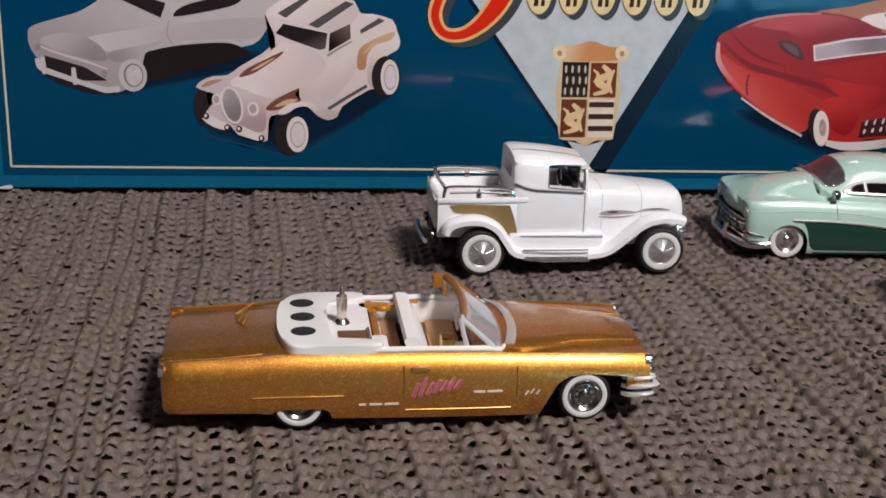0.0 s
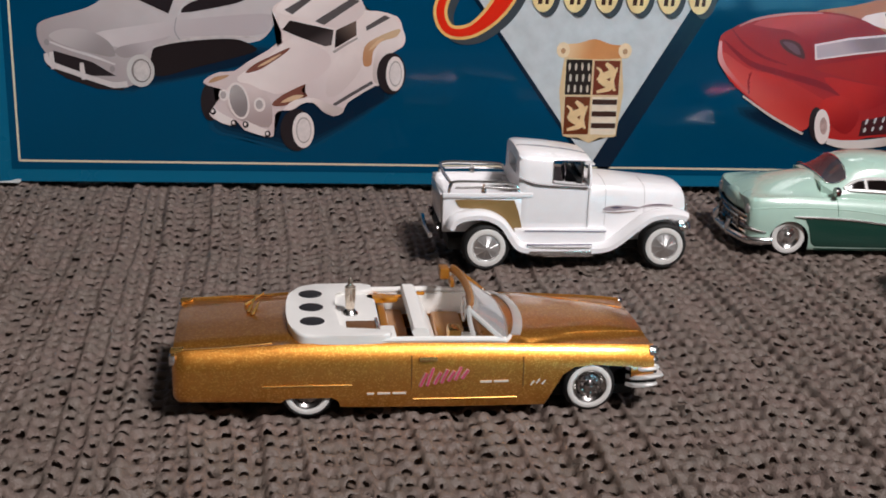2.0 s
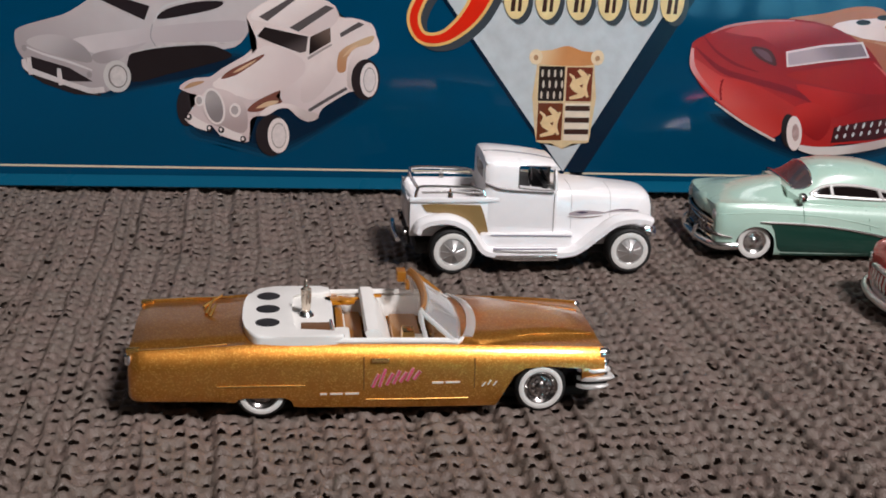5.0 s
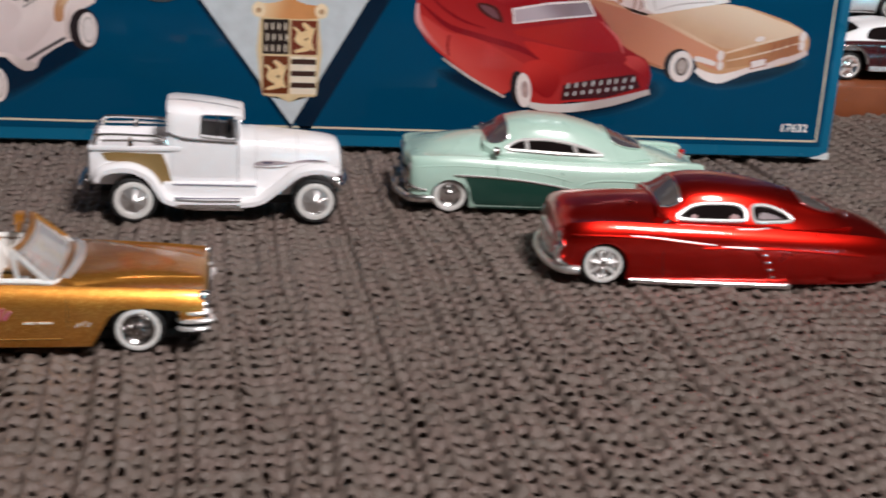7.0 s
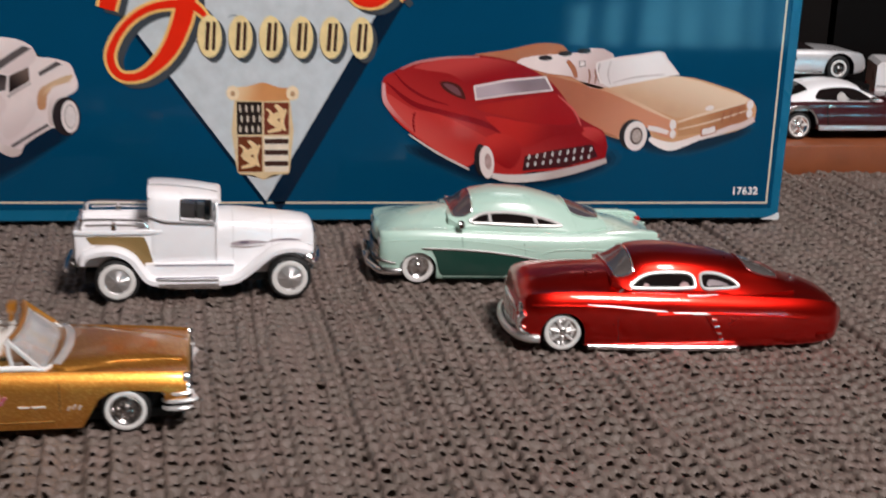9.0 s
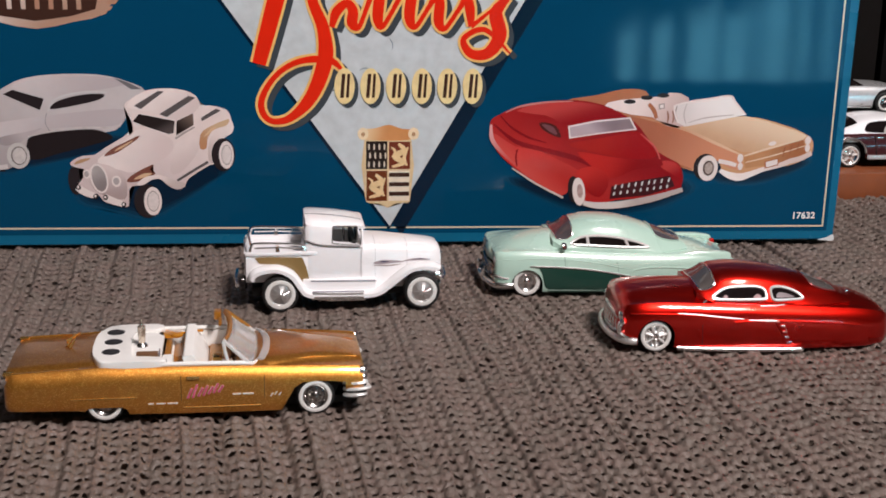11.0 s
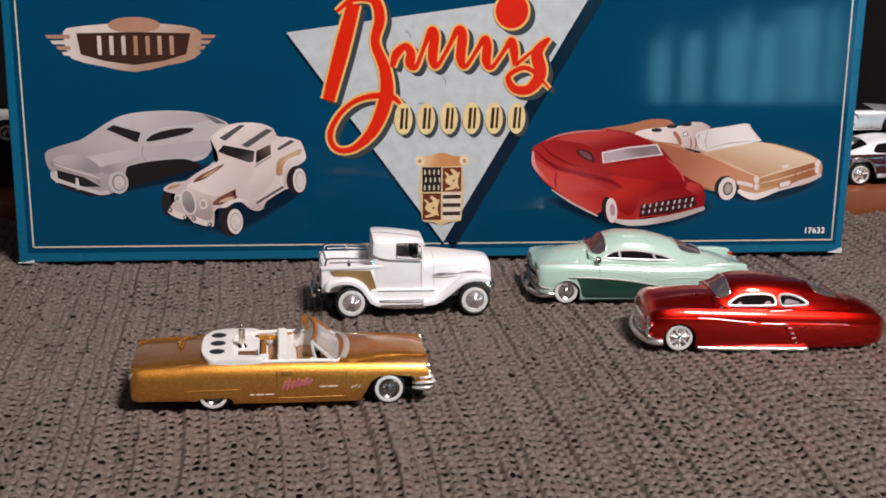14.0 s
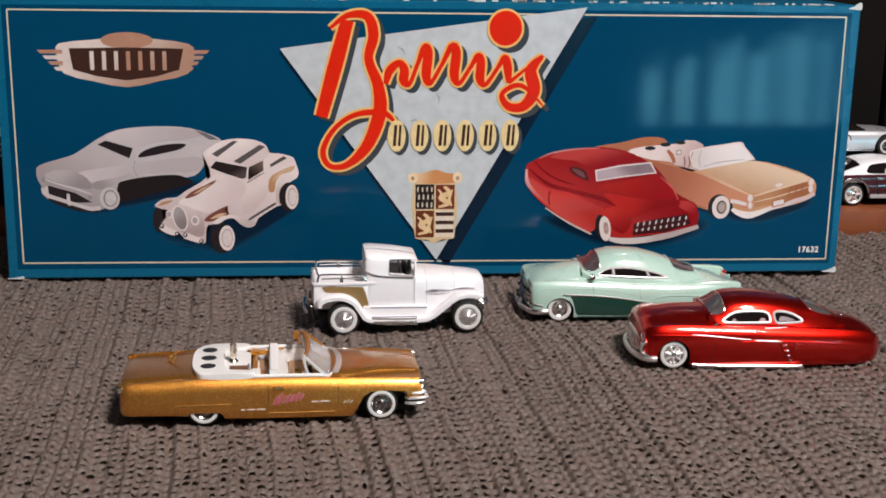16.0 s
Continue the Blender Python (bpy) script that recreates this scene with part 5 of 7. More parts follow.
        part("decal_core", tube([(u, v - 0.13, w) for u, v, w in bar], 0.27, n=6), PINK, car)
    for x0, x1, z, h in ((33.2, 34.4, 4.7, 0.34), (35.0, 37.2, 4.7, 0.34), (37.6, 40.0, 4.7, 0.34), (53.0, 55.0, 6.5, 0.36), (55.4, 58.0, 6.5, 0.36)):
        part("decal_bar", block(x0, x1, -fl(x0, z) - 0.10, -fl(x0, z) + 0.5, z - h / 2, z + h / 2), DECAL_WHITE, car, "pale printed bar")
    for x, z in ((62.0, 6.0), (63.0, 6.3), (64.0, 6.1)):
        part("decal_bar", tube([(x, -wm(x) - 0.1, z - 0.4), (x + 0.3, -wm(x) - 0.1, z), (x + 0.6, -wm(x) - 0.1, z + 0.4)], 0.16, n=5), DECAL_WHITE, car, "pale printed bar")
    # chrome bumpers and lamps
    for z0, z1, d in ((7.3, 8.0, -0.4), (5.7, 6.5, 0.4), (4.2, 4.9, -0.6)):
        path = [(80.6, -14.6, 0), (83.0, -14.8, 0), (85.9 + d, -13.6, 0), (84.9 + d, -9, 0), (84.5 + d, 0, 0), (84.9 + d, 9, 0), (85.9 + d, 13.6, 0), (83.0, 14.8, 0), (80.6, 14.6, 0)]
        rings = []
        for x, y, _ in spline(path, 4):
            rings.append([(x, y, z0), (x + 0.35, y * 1.01, (z0 + z1) / 2), (x, y, z1), (x - 1.0, y * 0.93, z1), (x - 1.0, y * 0.93, z0)])
        part("front_bumper", skin(bmesh.new(), rings), BRIGHT, car, "bright chrome wraparound bumper bar")
    part("bumper_backing", block(80.2, 85.4, -13.6, 13.6, 3.6, 8.0, 0.4), BLACK, car)
    for s in (-1, 1):
        for z in (8.6, 10.5):
            part("headlight", lathe_x((84.7, s * 12.9, z), 1.05, 0.9), CHROME, car, "round chrome headlight")
        part("tail_light", block(-0.5, 0.6, s * 13.0 - 0.6, s * 13.0 + 0.6, 9.8, 11.6, 0.25), CHROME, car, "chrome rear fin lamp")
        part("fin_tip", block(-0.3, 2.2, s * 12.5 - 0.6, s * 12.5 + 0.6, 11.6, 12.7, 0.4), GOLD_TRIM, car)
        part("fin_line", tube([(1.5, s * 13.1, 12.4), (9, s * 13.2, 12.7), (17, s * 12.4, 13.05)], 0.14, n=6), GOLD_TRIM, car)
        part("fender_line", tube([(62.5, s * 11.9, 12.75), (72, s * 8.9, 12.85), (83.5, s * 6.2, 11.75)], 0.10, n=6), GOLD, car, "raised hood crease")
    # rear bumper drawn plain black, its shade put into the colour
    part("rear_bumper", block(-0.4, 1.2, -12.6, 12.6, 2.8, 5.0, 0.5), BLACK, car)
    part("grille", block(83.9, 85.0, -11, 11, 7.6, 10.8, 0.3), mat("gold_grille", (0.45, 0.25, 0.06), 0.35, 0.8), car)
    # trunk ornament: three little fins
    for a, b in (((12.0, 6.5, 13.2), (15.4, 8.2, 15.0)), ((12.6, 2.6, 13.2), (14.0, 5.6, 15.4)), ((13.4, 1.2, 13.2), (14.6, 3.0, 15.2))):
        part("trunk_ornament", tube([a, tuple((p + q) / 2 for p, q in zip(a, b)), b], lambda t: 0.42 - 0.3 * t, n=6), GOLD_TRIM, car, "spiky gold trunk ornament")
    # white rear deck with three black speakers
    part("rear_deck", deck(), SEAT_WHITE, car, "white padded rear deck")
    for y in (7.9, 0.8, -6.3):
        part("speaker", lathe_z([(0.0, 0.12), (1.9, 0.12), (2.2, 0.0), (2.3, -0.3)], (24.0, y, 14.75), 28), mat("black_grille", (0.015, 0.015, 0.018), 0.7), car, "black round speaker grille")
    # cockpit
    part("floor_pan", block(35.6, 59.9, -12.3, 12.3, 4.8, 6.0, 0.2), mat("brown_gold_floor", (0.20, 0.085, 0.015), 0.45, 0.4), car, "brown gold cabin floor")
    for s in (-1, 1):
        part("side_trim", tube([(34, s * 13.0, 13.6), (46, s * 13.2, 13.6), (55, s * 13.1, 13.4), (57.6, s * 12.8, 13.1)], 0.6, n=8), SEAT_WHITE, car, "white vinyl side trim")
        part("door_panel", block(37, 58, s * 12.2 - 0.35, s * 12.2 + 0.35, 6.0, 13.2, 0.2), SEAT_WHITE, car, "white inner door panel")
        part("door_panel_band", block(38, 57, s * 11.75 - 0.2, s * 11.75 + 0.2, 6.2, 9.0, 0.1), BRONZE, car)
    part("rear_seat", block(36.0, 38.8, -11.8, -4.5, 6.0, 13.2, 0.7), SEAT_WHITE, car, "white rear seat")
    part("rear_seat", block(36.0, 38.4, -4.3, 11.8, 6.0, 11.0, 0.7), SEAT_WHITE, car, "white rear seat")
    part("rear_cushion", block(37.6, 41.6, -11.4, 11.4, 6.0, 10.4, 0.8), BRONZE, car, "amber rear cushion")
    part("rear_back_panel", block(36.4, 37.9, -4.4, 11.2, 8.0, 12.6, 0.5), BRONZE, car, "amber rear seat back")
    seat = [(44.8, 6.0), (48.0, 6.0), (43.9, 14.9), (43.4, 15.2), (41.6, 15.2), (41.2, 14.5)]
    part("front_seat_back", prism(seat, -11.8, 11.6), SEAT_WHITE, car, "white front seat back")
    part("front_seat_cushion", block(47.0, 52.6, -11.6, 11.6, 6.0, 9.8, 0.9), BRONZE, car, "amber seat cushion")
    part("console", block(48.6, 53.2, -10.6, -4.6, 8.4, 11.8, 0.9), SEAT_WHITE, car)
    part("console_box", block(48.2, 50.6, -8.0, -4.2, 8.2, 13.2, 0.6), GOLD_TRIM, car)
    part("dashboard", block(53.8, 58.0, -12.2, 12.2, 9.5, 13.0, 0.8), BRONZE, car, "amber dashboard")
    part("steering_wheel", lathe_x((52.8, 5.5, 12.2), 2.3, 0.4, ring=True), SEAT_WHITE, car, "white steering wheel")
    # little amber guitar lying on the far side, and the upright horn
    body_pts = spline([(0, 1.2), (1.6, 1.5), (2.7, 1.0), (3.8, 1.4), (5.4, 1.0), (5.9, 0), (5.4, -1.0), (3.8, -1.4), (2.7, -1.0), (1.6, -1.5), (0, -1.2), (-0.4, 0)], 3, True)
    bm = slab([(35.0 + x * 0.95, 8.4 + y * 1.15) for x, y in body_pts], 13.1, 14.0)
    bmesh.ops.bevel(bm, geom=[e for e in bm.edges if abs(e.verts[0].co.z - e.verts[1].co.z) < 0.1], offset=0.25, segments=2, affect="EDGES", profile=0.6)
    merge(bm, tube([(39.8, 8.4, 13.8), (42.0, 8.6, 14.0), (44.4, 8.8, 14.3)], 0.34, n=6))
    merge(bm, block(44.0, 45.6, 8.2, 9.3, 14.1, 14.6, 0.15))
    part("guitar_ornament", bm, mat("amber_lacquer", (0.60, 0.24, 0.015), 0.2, 0.2, 0.8), car, "small amber guitar ornament")
    part("horn_base", lathe_z([(0.0, 1.0), (0.9, 0.9), (1.5, 0.3), (1.6, 0.0), (0, 0)], (31.0, -0.6, 13.9), 18), CHROME, car, "chrome foot")
    part("horn", lathe_z([(0.5, 0.0), (0.8, 0.6), (0.95, 2.6), (1.0, 4.6), (0.5, 5.0), (0.3, 6.2), (0.0, 6.6)], (31.0, -0.6, 14.5), 16), mat("aged_brass", (0.72, 0.62, 0.52), 0.25, 0.9), car, "small brass upright horn")
    part("tray", block(30.0, 35.2, -9.9, -5.0, 13.9, 14.2, 0.1), mat("brown_tray", (0.16, 0.07, 0.025), 0.4), car, "brown sunken tray")
    part("tray_bar", tube([(35.4, -4.4, 14.3), (35.5, -7.0, 14.4), (35.6, -10.2, 14.3)], 0.28, n=6), CHROME, car)
    # windscreen: curved glass, chrome frame and quarter lights
    def ws_point(u, v):
        y = 13.0 * math.sin(u * 1.25) / math.sin(1.25)
        back = (4.6 - 2.4 * v) * (1 - math.cos(u * 1.25))
        return (60.6 - back - 8.1 * v, y * (1 - 0.12 * v), 12.9 + 5.6 * v)
    grid = [[ws_point(-1 + 2 * i / 20, j / 5) for i in range(21)] for j in range(6)]
    bm = bmesh.new()
    skin(bm, grid, closed=False, caps=False)
    glass = part("windscreen", bm, CLEAR, car, "clear plastic windscreen")
    glass.modifiers.new("thick", "SOLIDIFY").thickness = 0.0004
    edge = [ws_point(-1, j / 5) for j in range(6)] + [ws_point(-1 + 2 * i / 20, 1) for i in range(1, 20)] + [ws_point(1, 1 - j / 5) for j in range(6)]
    part("windscreen_frame", tube(edge[:7], 0.5, n=8), BRIGHT, car, "bright windscreen frame")
    part("windscreen_header", tube(edge[6:], 0.75, n=8, flat=0.7), BRONZE, car, "amber windscreen header rail")
    part("windscreen_base", tube([ws_point(-1 + 2 * i / 20, 0) for i in range(21)], 0.4, n=8), SEAT_WHITE, car)
    lip = []
    for i in range(21):
        x, y, z = ws_point(-0.72 + 1.6 * i / 20, 0)
        z += 1.0 - y * y / 170
        lip.append([(x, y, z + 0.3), (x + 0.9, y * 1.02, z + 0.35), (x + 1.7, y * 1.03, z + 0.1), (x + 1.9, y * 1.03, z - 0.7), (x, y, z - 0.7)])
    part("windscreen_flange", skin(bmesh.new(), lip), mat("milky_plastic", (0.62, 0.58, 0.55), 0.15, 0.0, 0.6, transmit=0.35), car, "milky clear plastic cowl lip")
    for s in (-1, 1):
        a, b = ws_point(s, 1), ws_point(s, 0)
        part("quarter_light", tube([a, (a[0] + 0.4, s * 12.4, 16), (a[0] + 1.2, s * 12.9, 13.2)], 0.42, n=8), BRIGHT, car, "bright quarter light post")
    part("mirror", block(49.6, 50.4, 2.2, 5.2, 17.6, 19.0, 0.3), BRONZE, car, "amber sun visor")
    part("mirror", block(48.4, 50.2, 7.6, 11.0, 17.4, 19.4, 0.3), BRONZE, car, "amber sun visor")
    return car


def lathe_x(centre, r, depth, ring=False, n=20):
    """A short round lamp, or a ring, whose axis runs along x."""
    cx, cy, cz = centre
    prof = [(0.0, depth), (r * 0.6, depth * 0.92), (r * 0.9, depth * 0.5), (r, 0.0), (r, -depth), (0.0, -depth)]
    if ring:
        prof = [(r, depth / 2), (r + depth / 2, 0), (r, -depth / 2), (r - depth / 2, 0), (r, depth / 2)]
    rings = [[(cx + d, cy + q * math.cos(a), cz + q * math.sin(a)) for q, d in prof] for a in [2 * math.pi * i / n for i in range(n + 1)]]
    bm = skin(bmesh.new(), rings, closed=False, caps=False)
    bmesh.ops.remove_doubles(bm, verts=bm.verts, dist=1e-4)
    return bm


def deck():
    """The U-shaped white rear deck: a padded back with two arms forward."""
    outer = spline([(19.4, 0), (19.8, 7), (21.6, 12.2), (25, 13.6), (34.0, 13.6), (35.6, 12.6), (35.4, 9.8), (29.4, 9.4), (28.6, 6.0), (28.4, 0.0),
                    (28.8, -6), (29.4, -10.2), (36.8, -10.6), (37.4, -12.6), (36.0, -13.6), (25, -13.6), (21.6, -12.2), (19.8, -7)], 3, True)
    own = slab(outer, 12.6, 14.75)
    top = [e for e in own.edges if e.verts[0].co.z > 14.7 and e.verts[1].co.z > 14.7]
    bmesh.ops.bevel(own, geom=top, offset=0.5, segments=3, affect="EDGES", profile=0.5)
    merge(own, block(27.5, 36.0, -10.8, 9.6, 12.6, 14.0, 0.3))
    return own


# ---------- white hot rod pickup (nose towards +x) ----------
def white_pickup():
    car = thing("toy_pickup", "glossy white die-cast hot rod pickup with whitewall tyres", "toy car", pose(0.1100, -0.0540, 0.0, 0, 0, 0.8), "toy cars on the mat")
    axle_set(car, (13.4, 56.4), 13.6, 5.6, 5.6, 5.0, 4.55, 3.35, cone=True)
    part("chassis", block(5, 58, -7.5, 7.5, 3.4, 6.5, 0.5), BLACK, car, "black base plate")
    # cab: upright lower half, rounded in above the bead
    top = curve((21.2, 27.7), (22.5, 27.9), (27, 27.6), (33, 26.9), (37.4, 26.1), (38.8, 25.7))
    wide = curve((21.2, 9.7), (22.4, 10.3), (30, 10.4), (38.6, 10.1))

    def half(x):
        t, w = top(x), wide(x)
        k = t - 20.4
        return [(0, 7.6), (w - 0.4, 7.6), (w, 8.2), (w, 14), (w, 19.6), (w - 0.2, 21.0), (w - 0.6, 20.4 + 0.42 * k), (w - 1.05, 20.4 + 0.68 * k), (w - 1.8, 20.4 + 0.87 * k), (w - 3.2, 20.4 + 0.96 * k), (w * 0.3, t - 0.05), (0, t)]
    cab = part("cab", loft([21.2, 21.5, 22.2, 23.4, 26, 29, 32, 35, 37, 38.0, 38.6], half), WHITE, car, "white cab shell")
    win = spline([(29.6, 20.5), (33.6, 20.1), (37.3, 19.9), (37.9, 20.5), (38.0, 24.6), (37.4, 25.2), (33.5, 25.5), (29.9, 25.6), (29.3, 25.0), (29.2, 21.1)], 3, True)
    cut(cab, [prism(win, -30, 30), slab(rounded(23.2, 37.1, -7.4, 7.4, 1.0), 14, 25.4), block(33, 45, -7.2, 7.2, 20.6, 24.6, 0.8), block(15, 24, -5.0, 5.0, 21.5, 25.0, 0.8)], WHITE)
    part("roof_groove", tube(spline([(x, -2.2, top(x) - 0.05) for x in (21.4, 25, 29, 34, 38.4)], 3), 0.28, n=6), mat("roof_grey", (0.24, 0.23, 0.24), 0.4), car, "grey groove along the roof")
    part("roof_lip", tube(spline([(21.6, 9.0, 26.0), (21.3, 5.0, 27.4), (21.3, 0, 27.6), (21.3, -5.0, 27.4), (21.6, -9.0, 26.0)], 4), 0.3, n=8), WHITE, car)
    part("visor", prism([(37.0, 25.5), (38.7, 25.3), (39.4, 24.7), (39.1, 24.4), (37.0, 24.6)], -8.8, 8.8), WHITE, car, "white sun visor")
    part("window_frame", tube([(x, -half_width(half, x, z) - 0.02, z) for x, z in win[::2]], 0.15, True, 6), mat("grey_trim", (0.22, 0.21, 0.21), 0.35, 0.4), car, "grey window surround")
    part("cab_bead", tube(spline([(21.2, -9.9, 21.6), (24, -10.5, 20.6), (28, -10.55, 20.0), (37.6, -10.4, 19.5)], 3), 0.32, n=6), mat("grey_trim", (0.22, 0.21, 0.21), 0.35, 0.4), car, "grey body bead")
    part("windscreen", block(36.7, 37.1, -7.6, 7.6, 20.6, 24.9, 0.1), GREYGLASS, car)
    part("seat", block(23, 27.5, -8.4, 8.4, 12, 20.5, 0.8), BLACK, car, "black bench seat")
    part("steering_wheel", lathe_x((33.0, -4.0, 21.6), 2.2, 0.5, ring=True), CHROME, car, "chrome steering wheel")
    part("dashboard", block(35.2, 36.6, -8.5, 8.5, 17, 21.0, 0.3), BLACK, car)
    soft_seam = mat("soft_seam", (0.50, 0.49, 0.49), 0.4)
    part("door_seam", tube([(37.95, -10.25, 8.5), (37.95, -10.30, 14), (37.95, -10.25, 19.2)], 0.10, n=5), soft_seam, car)
    part("valance_line", tube([(22.6, -11.9, 9.3), (30, -11.9, 9.2), (42.3, -11.9, 9.0)], 0.16, n=5), DECAL_GREY, car)
    # hood
    hz = curve((36, 19.9), (41, 20.3), (53, 19.4), (60, 18.7), (62.2, 18.1), (63.0, 16.9))
    hw = curve((36, 10.1), (44, 9.4), (54, 8.0), (60, 7.2), (63.0, 6.0))

    def hood(x):
        t, w = hz(x), hw(x)
        return [(0, 6), (w, 6), (w + 0.1, 10), (w + 0.05, t - 3.6), (w - 0.3, t - 1.9), (w - 1.1, t - 0.85), (w * 0.55, t - 0.15), (0, t)]
    part("hood", loft([36, 38, 41, 45, 49, 52, 55, 57.5, 59.5, 61, 62.2, 62.7, 63.0], hood), WHITE, car, "white tapered engine hood")
    for x in (42.3, 52.2):
        part("hood_seam", tube([(x, -y - 0.02, z) for y, z in hood(x)[2:]], 0.06, n=5), soft_seam, car)
    # flame decals on the hood flank
    hy = lambda x, z: hw(x) + 0.12
    pale, navy, tan = mat("pale_violet_decal", (0.40, 0.34, 0.36), 0.4), mat("navy_decal", (0.06, 0.045, 0.08), 0.4), mat("tan_decal", (0.36, 0.28, 0.26), 0.4)
    for k, (o, m) in enumerate((([(41.6, 13.9), (44, 14.7), (48, 14.5), (51.4, 13.8), (47, 13.6), (44, 13.4)], pale), ([(43.6, 14.25), (45, 14.5), (46.6, 14.2), (45, 13.95)], navy), ([(41.4, 13.3), (46, 13.1), (50.5, 13.2), (46, 12.75)], tan),
                                ([(51, 14.0), (54, 14.7), (58.6, 14.4), (59.4, 14.0), (55, 14.2)], pale), ([(53.4, 14.45), (56, 14.65), (58, 14.45), (55.5, 14.4)], navy))):
        part("flame_decal", plate(spline(o, 3, True), hy, 0.2, 0.04 + 0.03 * k), m, car, "violet grey flame decal")
    part("radiator", bevelled(prism([(62.2, 6.6), (63.6, 6.8), (63.8, 14.6), (63.4, 15.8), (62.4, 16.2)], -5.4, 5.4), 0.7), CHROME, car, "chrome radiator shell")
    # bed
    bed = part("bed", bed_shell(), WHITE, car, "white pickup bed")
    cut(bed, [block(4.4, 20.4, -8.9, 8.9, 12.0, 30)])
    part("bed_floor", block(4.0, 20.2, -8.8, 8.8, 15.6, 16.6, 0.3), WHITE, car, "white bed cover")
    for y in (-9.8, 9.8):
        part("bed_rail", tube(spline([(4.6, y, 17.9), (5.0, y, 20.0), (6.4, y, 20.7), (13, y, 20.6), (19.6, y, 20.2), (21.0, y, 19.0), (21.2, y, 18.0)], 4), 0.42, n=8), CHROME, car, "chrome bed rail")
        part("rail_post", tube([(12.8, y, 17.8), (12.8, y, 20.6)], 0.34, n=6), CHROME, car)
        part("rail_bar", tube([(6.0, y, 19.3), (13, y, 19.4), (20.6, y, 19.0)], 0.3, n=6), CHROME, car)
        part("rail_clamp", block(12.2, 13.4, y - 0.6, y + 0.6, 17.8, 19.2, 0.2), GUNMETAL, car)
    for y in (-9.8, 9.8):
        part("bed_edge", block(3.0, 24.6, y - 0.8, y + 0.8, 17.0, 18.2, 0.45), WHITE, car)
        part("bed_brace", prism([(22.4, 17.2), (24.8, 17.2), (25.4, 12.0), (26.4, 8.6), (23.4, 8.6), (22.4, 13.0)], *sorted((y * 0.94, y * 1.046))), WHITE, car)
    part("bed_cross_rail", tube([(4.8, -9.6, 20.6), (4.2, 0, 20.8), (4.8, 9.6, 20.6)], 0.4, n=8), CHROME, car)
    by = lambda x, z: 10.15
    part("bed_panel_decal", plate([(6.0, 16.4), (9, 16.6), (20.2, 16.3), (21.4, 13.0), (22.2, 9.5), (20.6, 8.2), (18.8, 9.4), (15.8, 12.8), (12, 14.2), (7.2, 14.6)], by, 0.2, 0.12), OLIVE, car, "gold brown side panel")
    part("tailgate", block(2.7, 3.5, -9.0, 9.0, 10.6, 17.4, 0.3), WHITE, car, "white tailgate")
    part("rear_pan", block(2.9, 3.6, -9.0, 9.0, 6.5, 10.5, 0.3), BLACK, car, "black panel under the tailgate")
    for y in (-5.5, -8.3, 5.5, 8.3):
        part("tail_light", lathe_x((2.5, y, 9.0), 0.8, 0.5), GUNMETAL, car, "small round dark lamp")
    part("rear_bumper", tube([(0.6, -8.5, 7.4), (0.2, 0, 7.4), (0.6, 8.5, 7.4)], 0.6, n=8), CHROME, car, "chrome rear bumper tube")
    # wings and running boards
    for s in (-1, 1):
        y0, y1 = sorted((s * 9.3, s * 13.9))
        path = spline([(4.8, 10.2), (5.6, 12.0), (8.4, 13.2), (12.8, 13.4), (16.8, 11.6), (19.2, 8.4), (21.0, 6.0), (24, 5.2), (32, 5.1), (40, 5.1), (44, 6.2), (48.6, 9.8), (52.4, 12.6), (56.5, 13.5), (60.2, 13.2), (61.6, 12.6)], 4)
        part("wing", strip(path, y0, y1, 1.1, 0.9), WHITE, car, "white flowing wing and running board")
        part("sill", block(20.2, 42.5, s * 10.6 - 1.2, s * 10.6 + 1.2, 5.6, 9.6, 0.6), WHITE, car)
        for z in (7.0, 6.3):
            part("step_rib", tube([(23.0, s * 13.6, z - 0.6), (30, s * 13.95, z - 0.6), (38.5, s * 13.95, z - 0.6)], 0.2, n=6), DECAL_GREY if z > 6.5 else CHROME, car, "fine rib along the running board")
        part("step_trim", block(23.5, 38.5, s * 13.7 - 0.35, s * 13.7 + 0.35, 4.0, 4.9, 0.15), CHROME, car, "chrome step trim")
        part("side_pipe", tube([(23, s * 12.6, 4.2), (28, s * 13.0, 3.7), (39, s * 13.0, 3.7)], 0.6, n=8), CHROME, car, "chrome exhaust pipe")
        part("headlight", lathe_x((62.0, s * 8.6, 9.6), 1.6, 1.2), CHROME, car, "round chrome headlight")
    part("bumper_bar", tube([(62.6, -11.5, 9.0), (64.2, -6, 8.9), (64.6, 0, 8.9), (64.2, 6, 8.9), (62.6, 11.5, 9.0)], 0.55, n=8), CHROME, car, "upper chrome bumper tube")
    part("front_bumper", tube([(62.2, -9.5, 7.6), (63.2, -5, 7.4), (63.4, 0, 7.4), (63.2, 5, 7.4), (62.2, 9.5, 7.6)], 0.65, n=8), CHROME, car, "chrome front bumper tube")
    return car


def bevelled(bm, r, segments=3):
    """Rounds the sharp edges of a shape."""
    sharp = [e for e in bm.edges if len(e.link_faces) == 2 and e.calc_face_angle(0) > 0.7]
    bmesh.ops.bevel(bm, geom=sharp, offset=r, segments=segments, affect="EDGES", profile=0.5, clamp_overlap=True)
    return bm


def bed_shell():
    """An open tray with walls of real thickness."""
    return block(3.2, 22.4, -10.1, 10.1, 8.6, 17.4, 0.4)


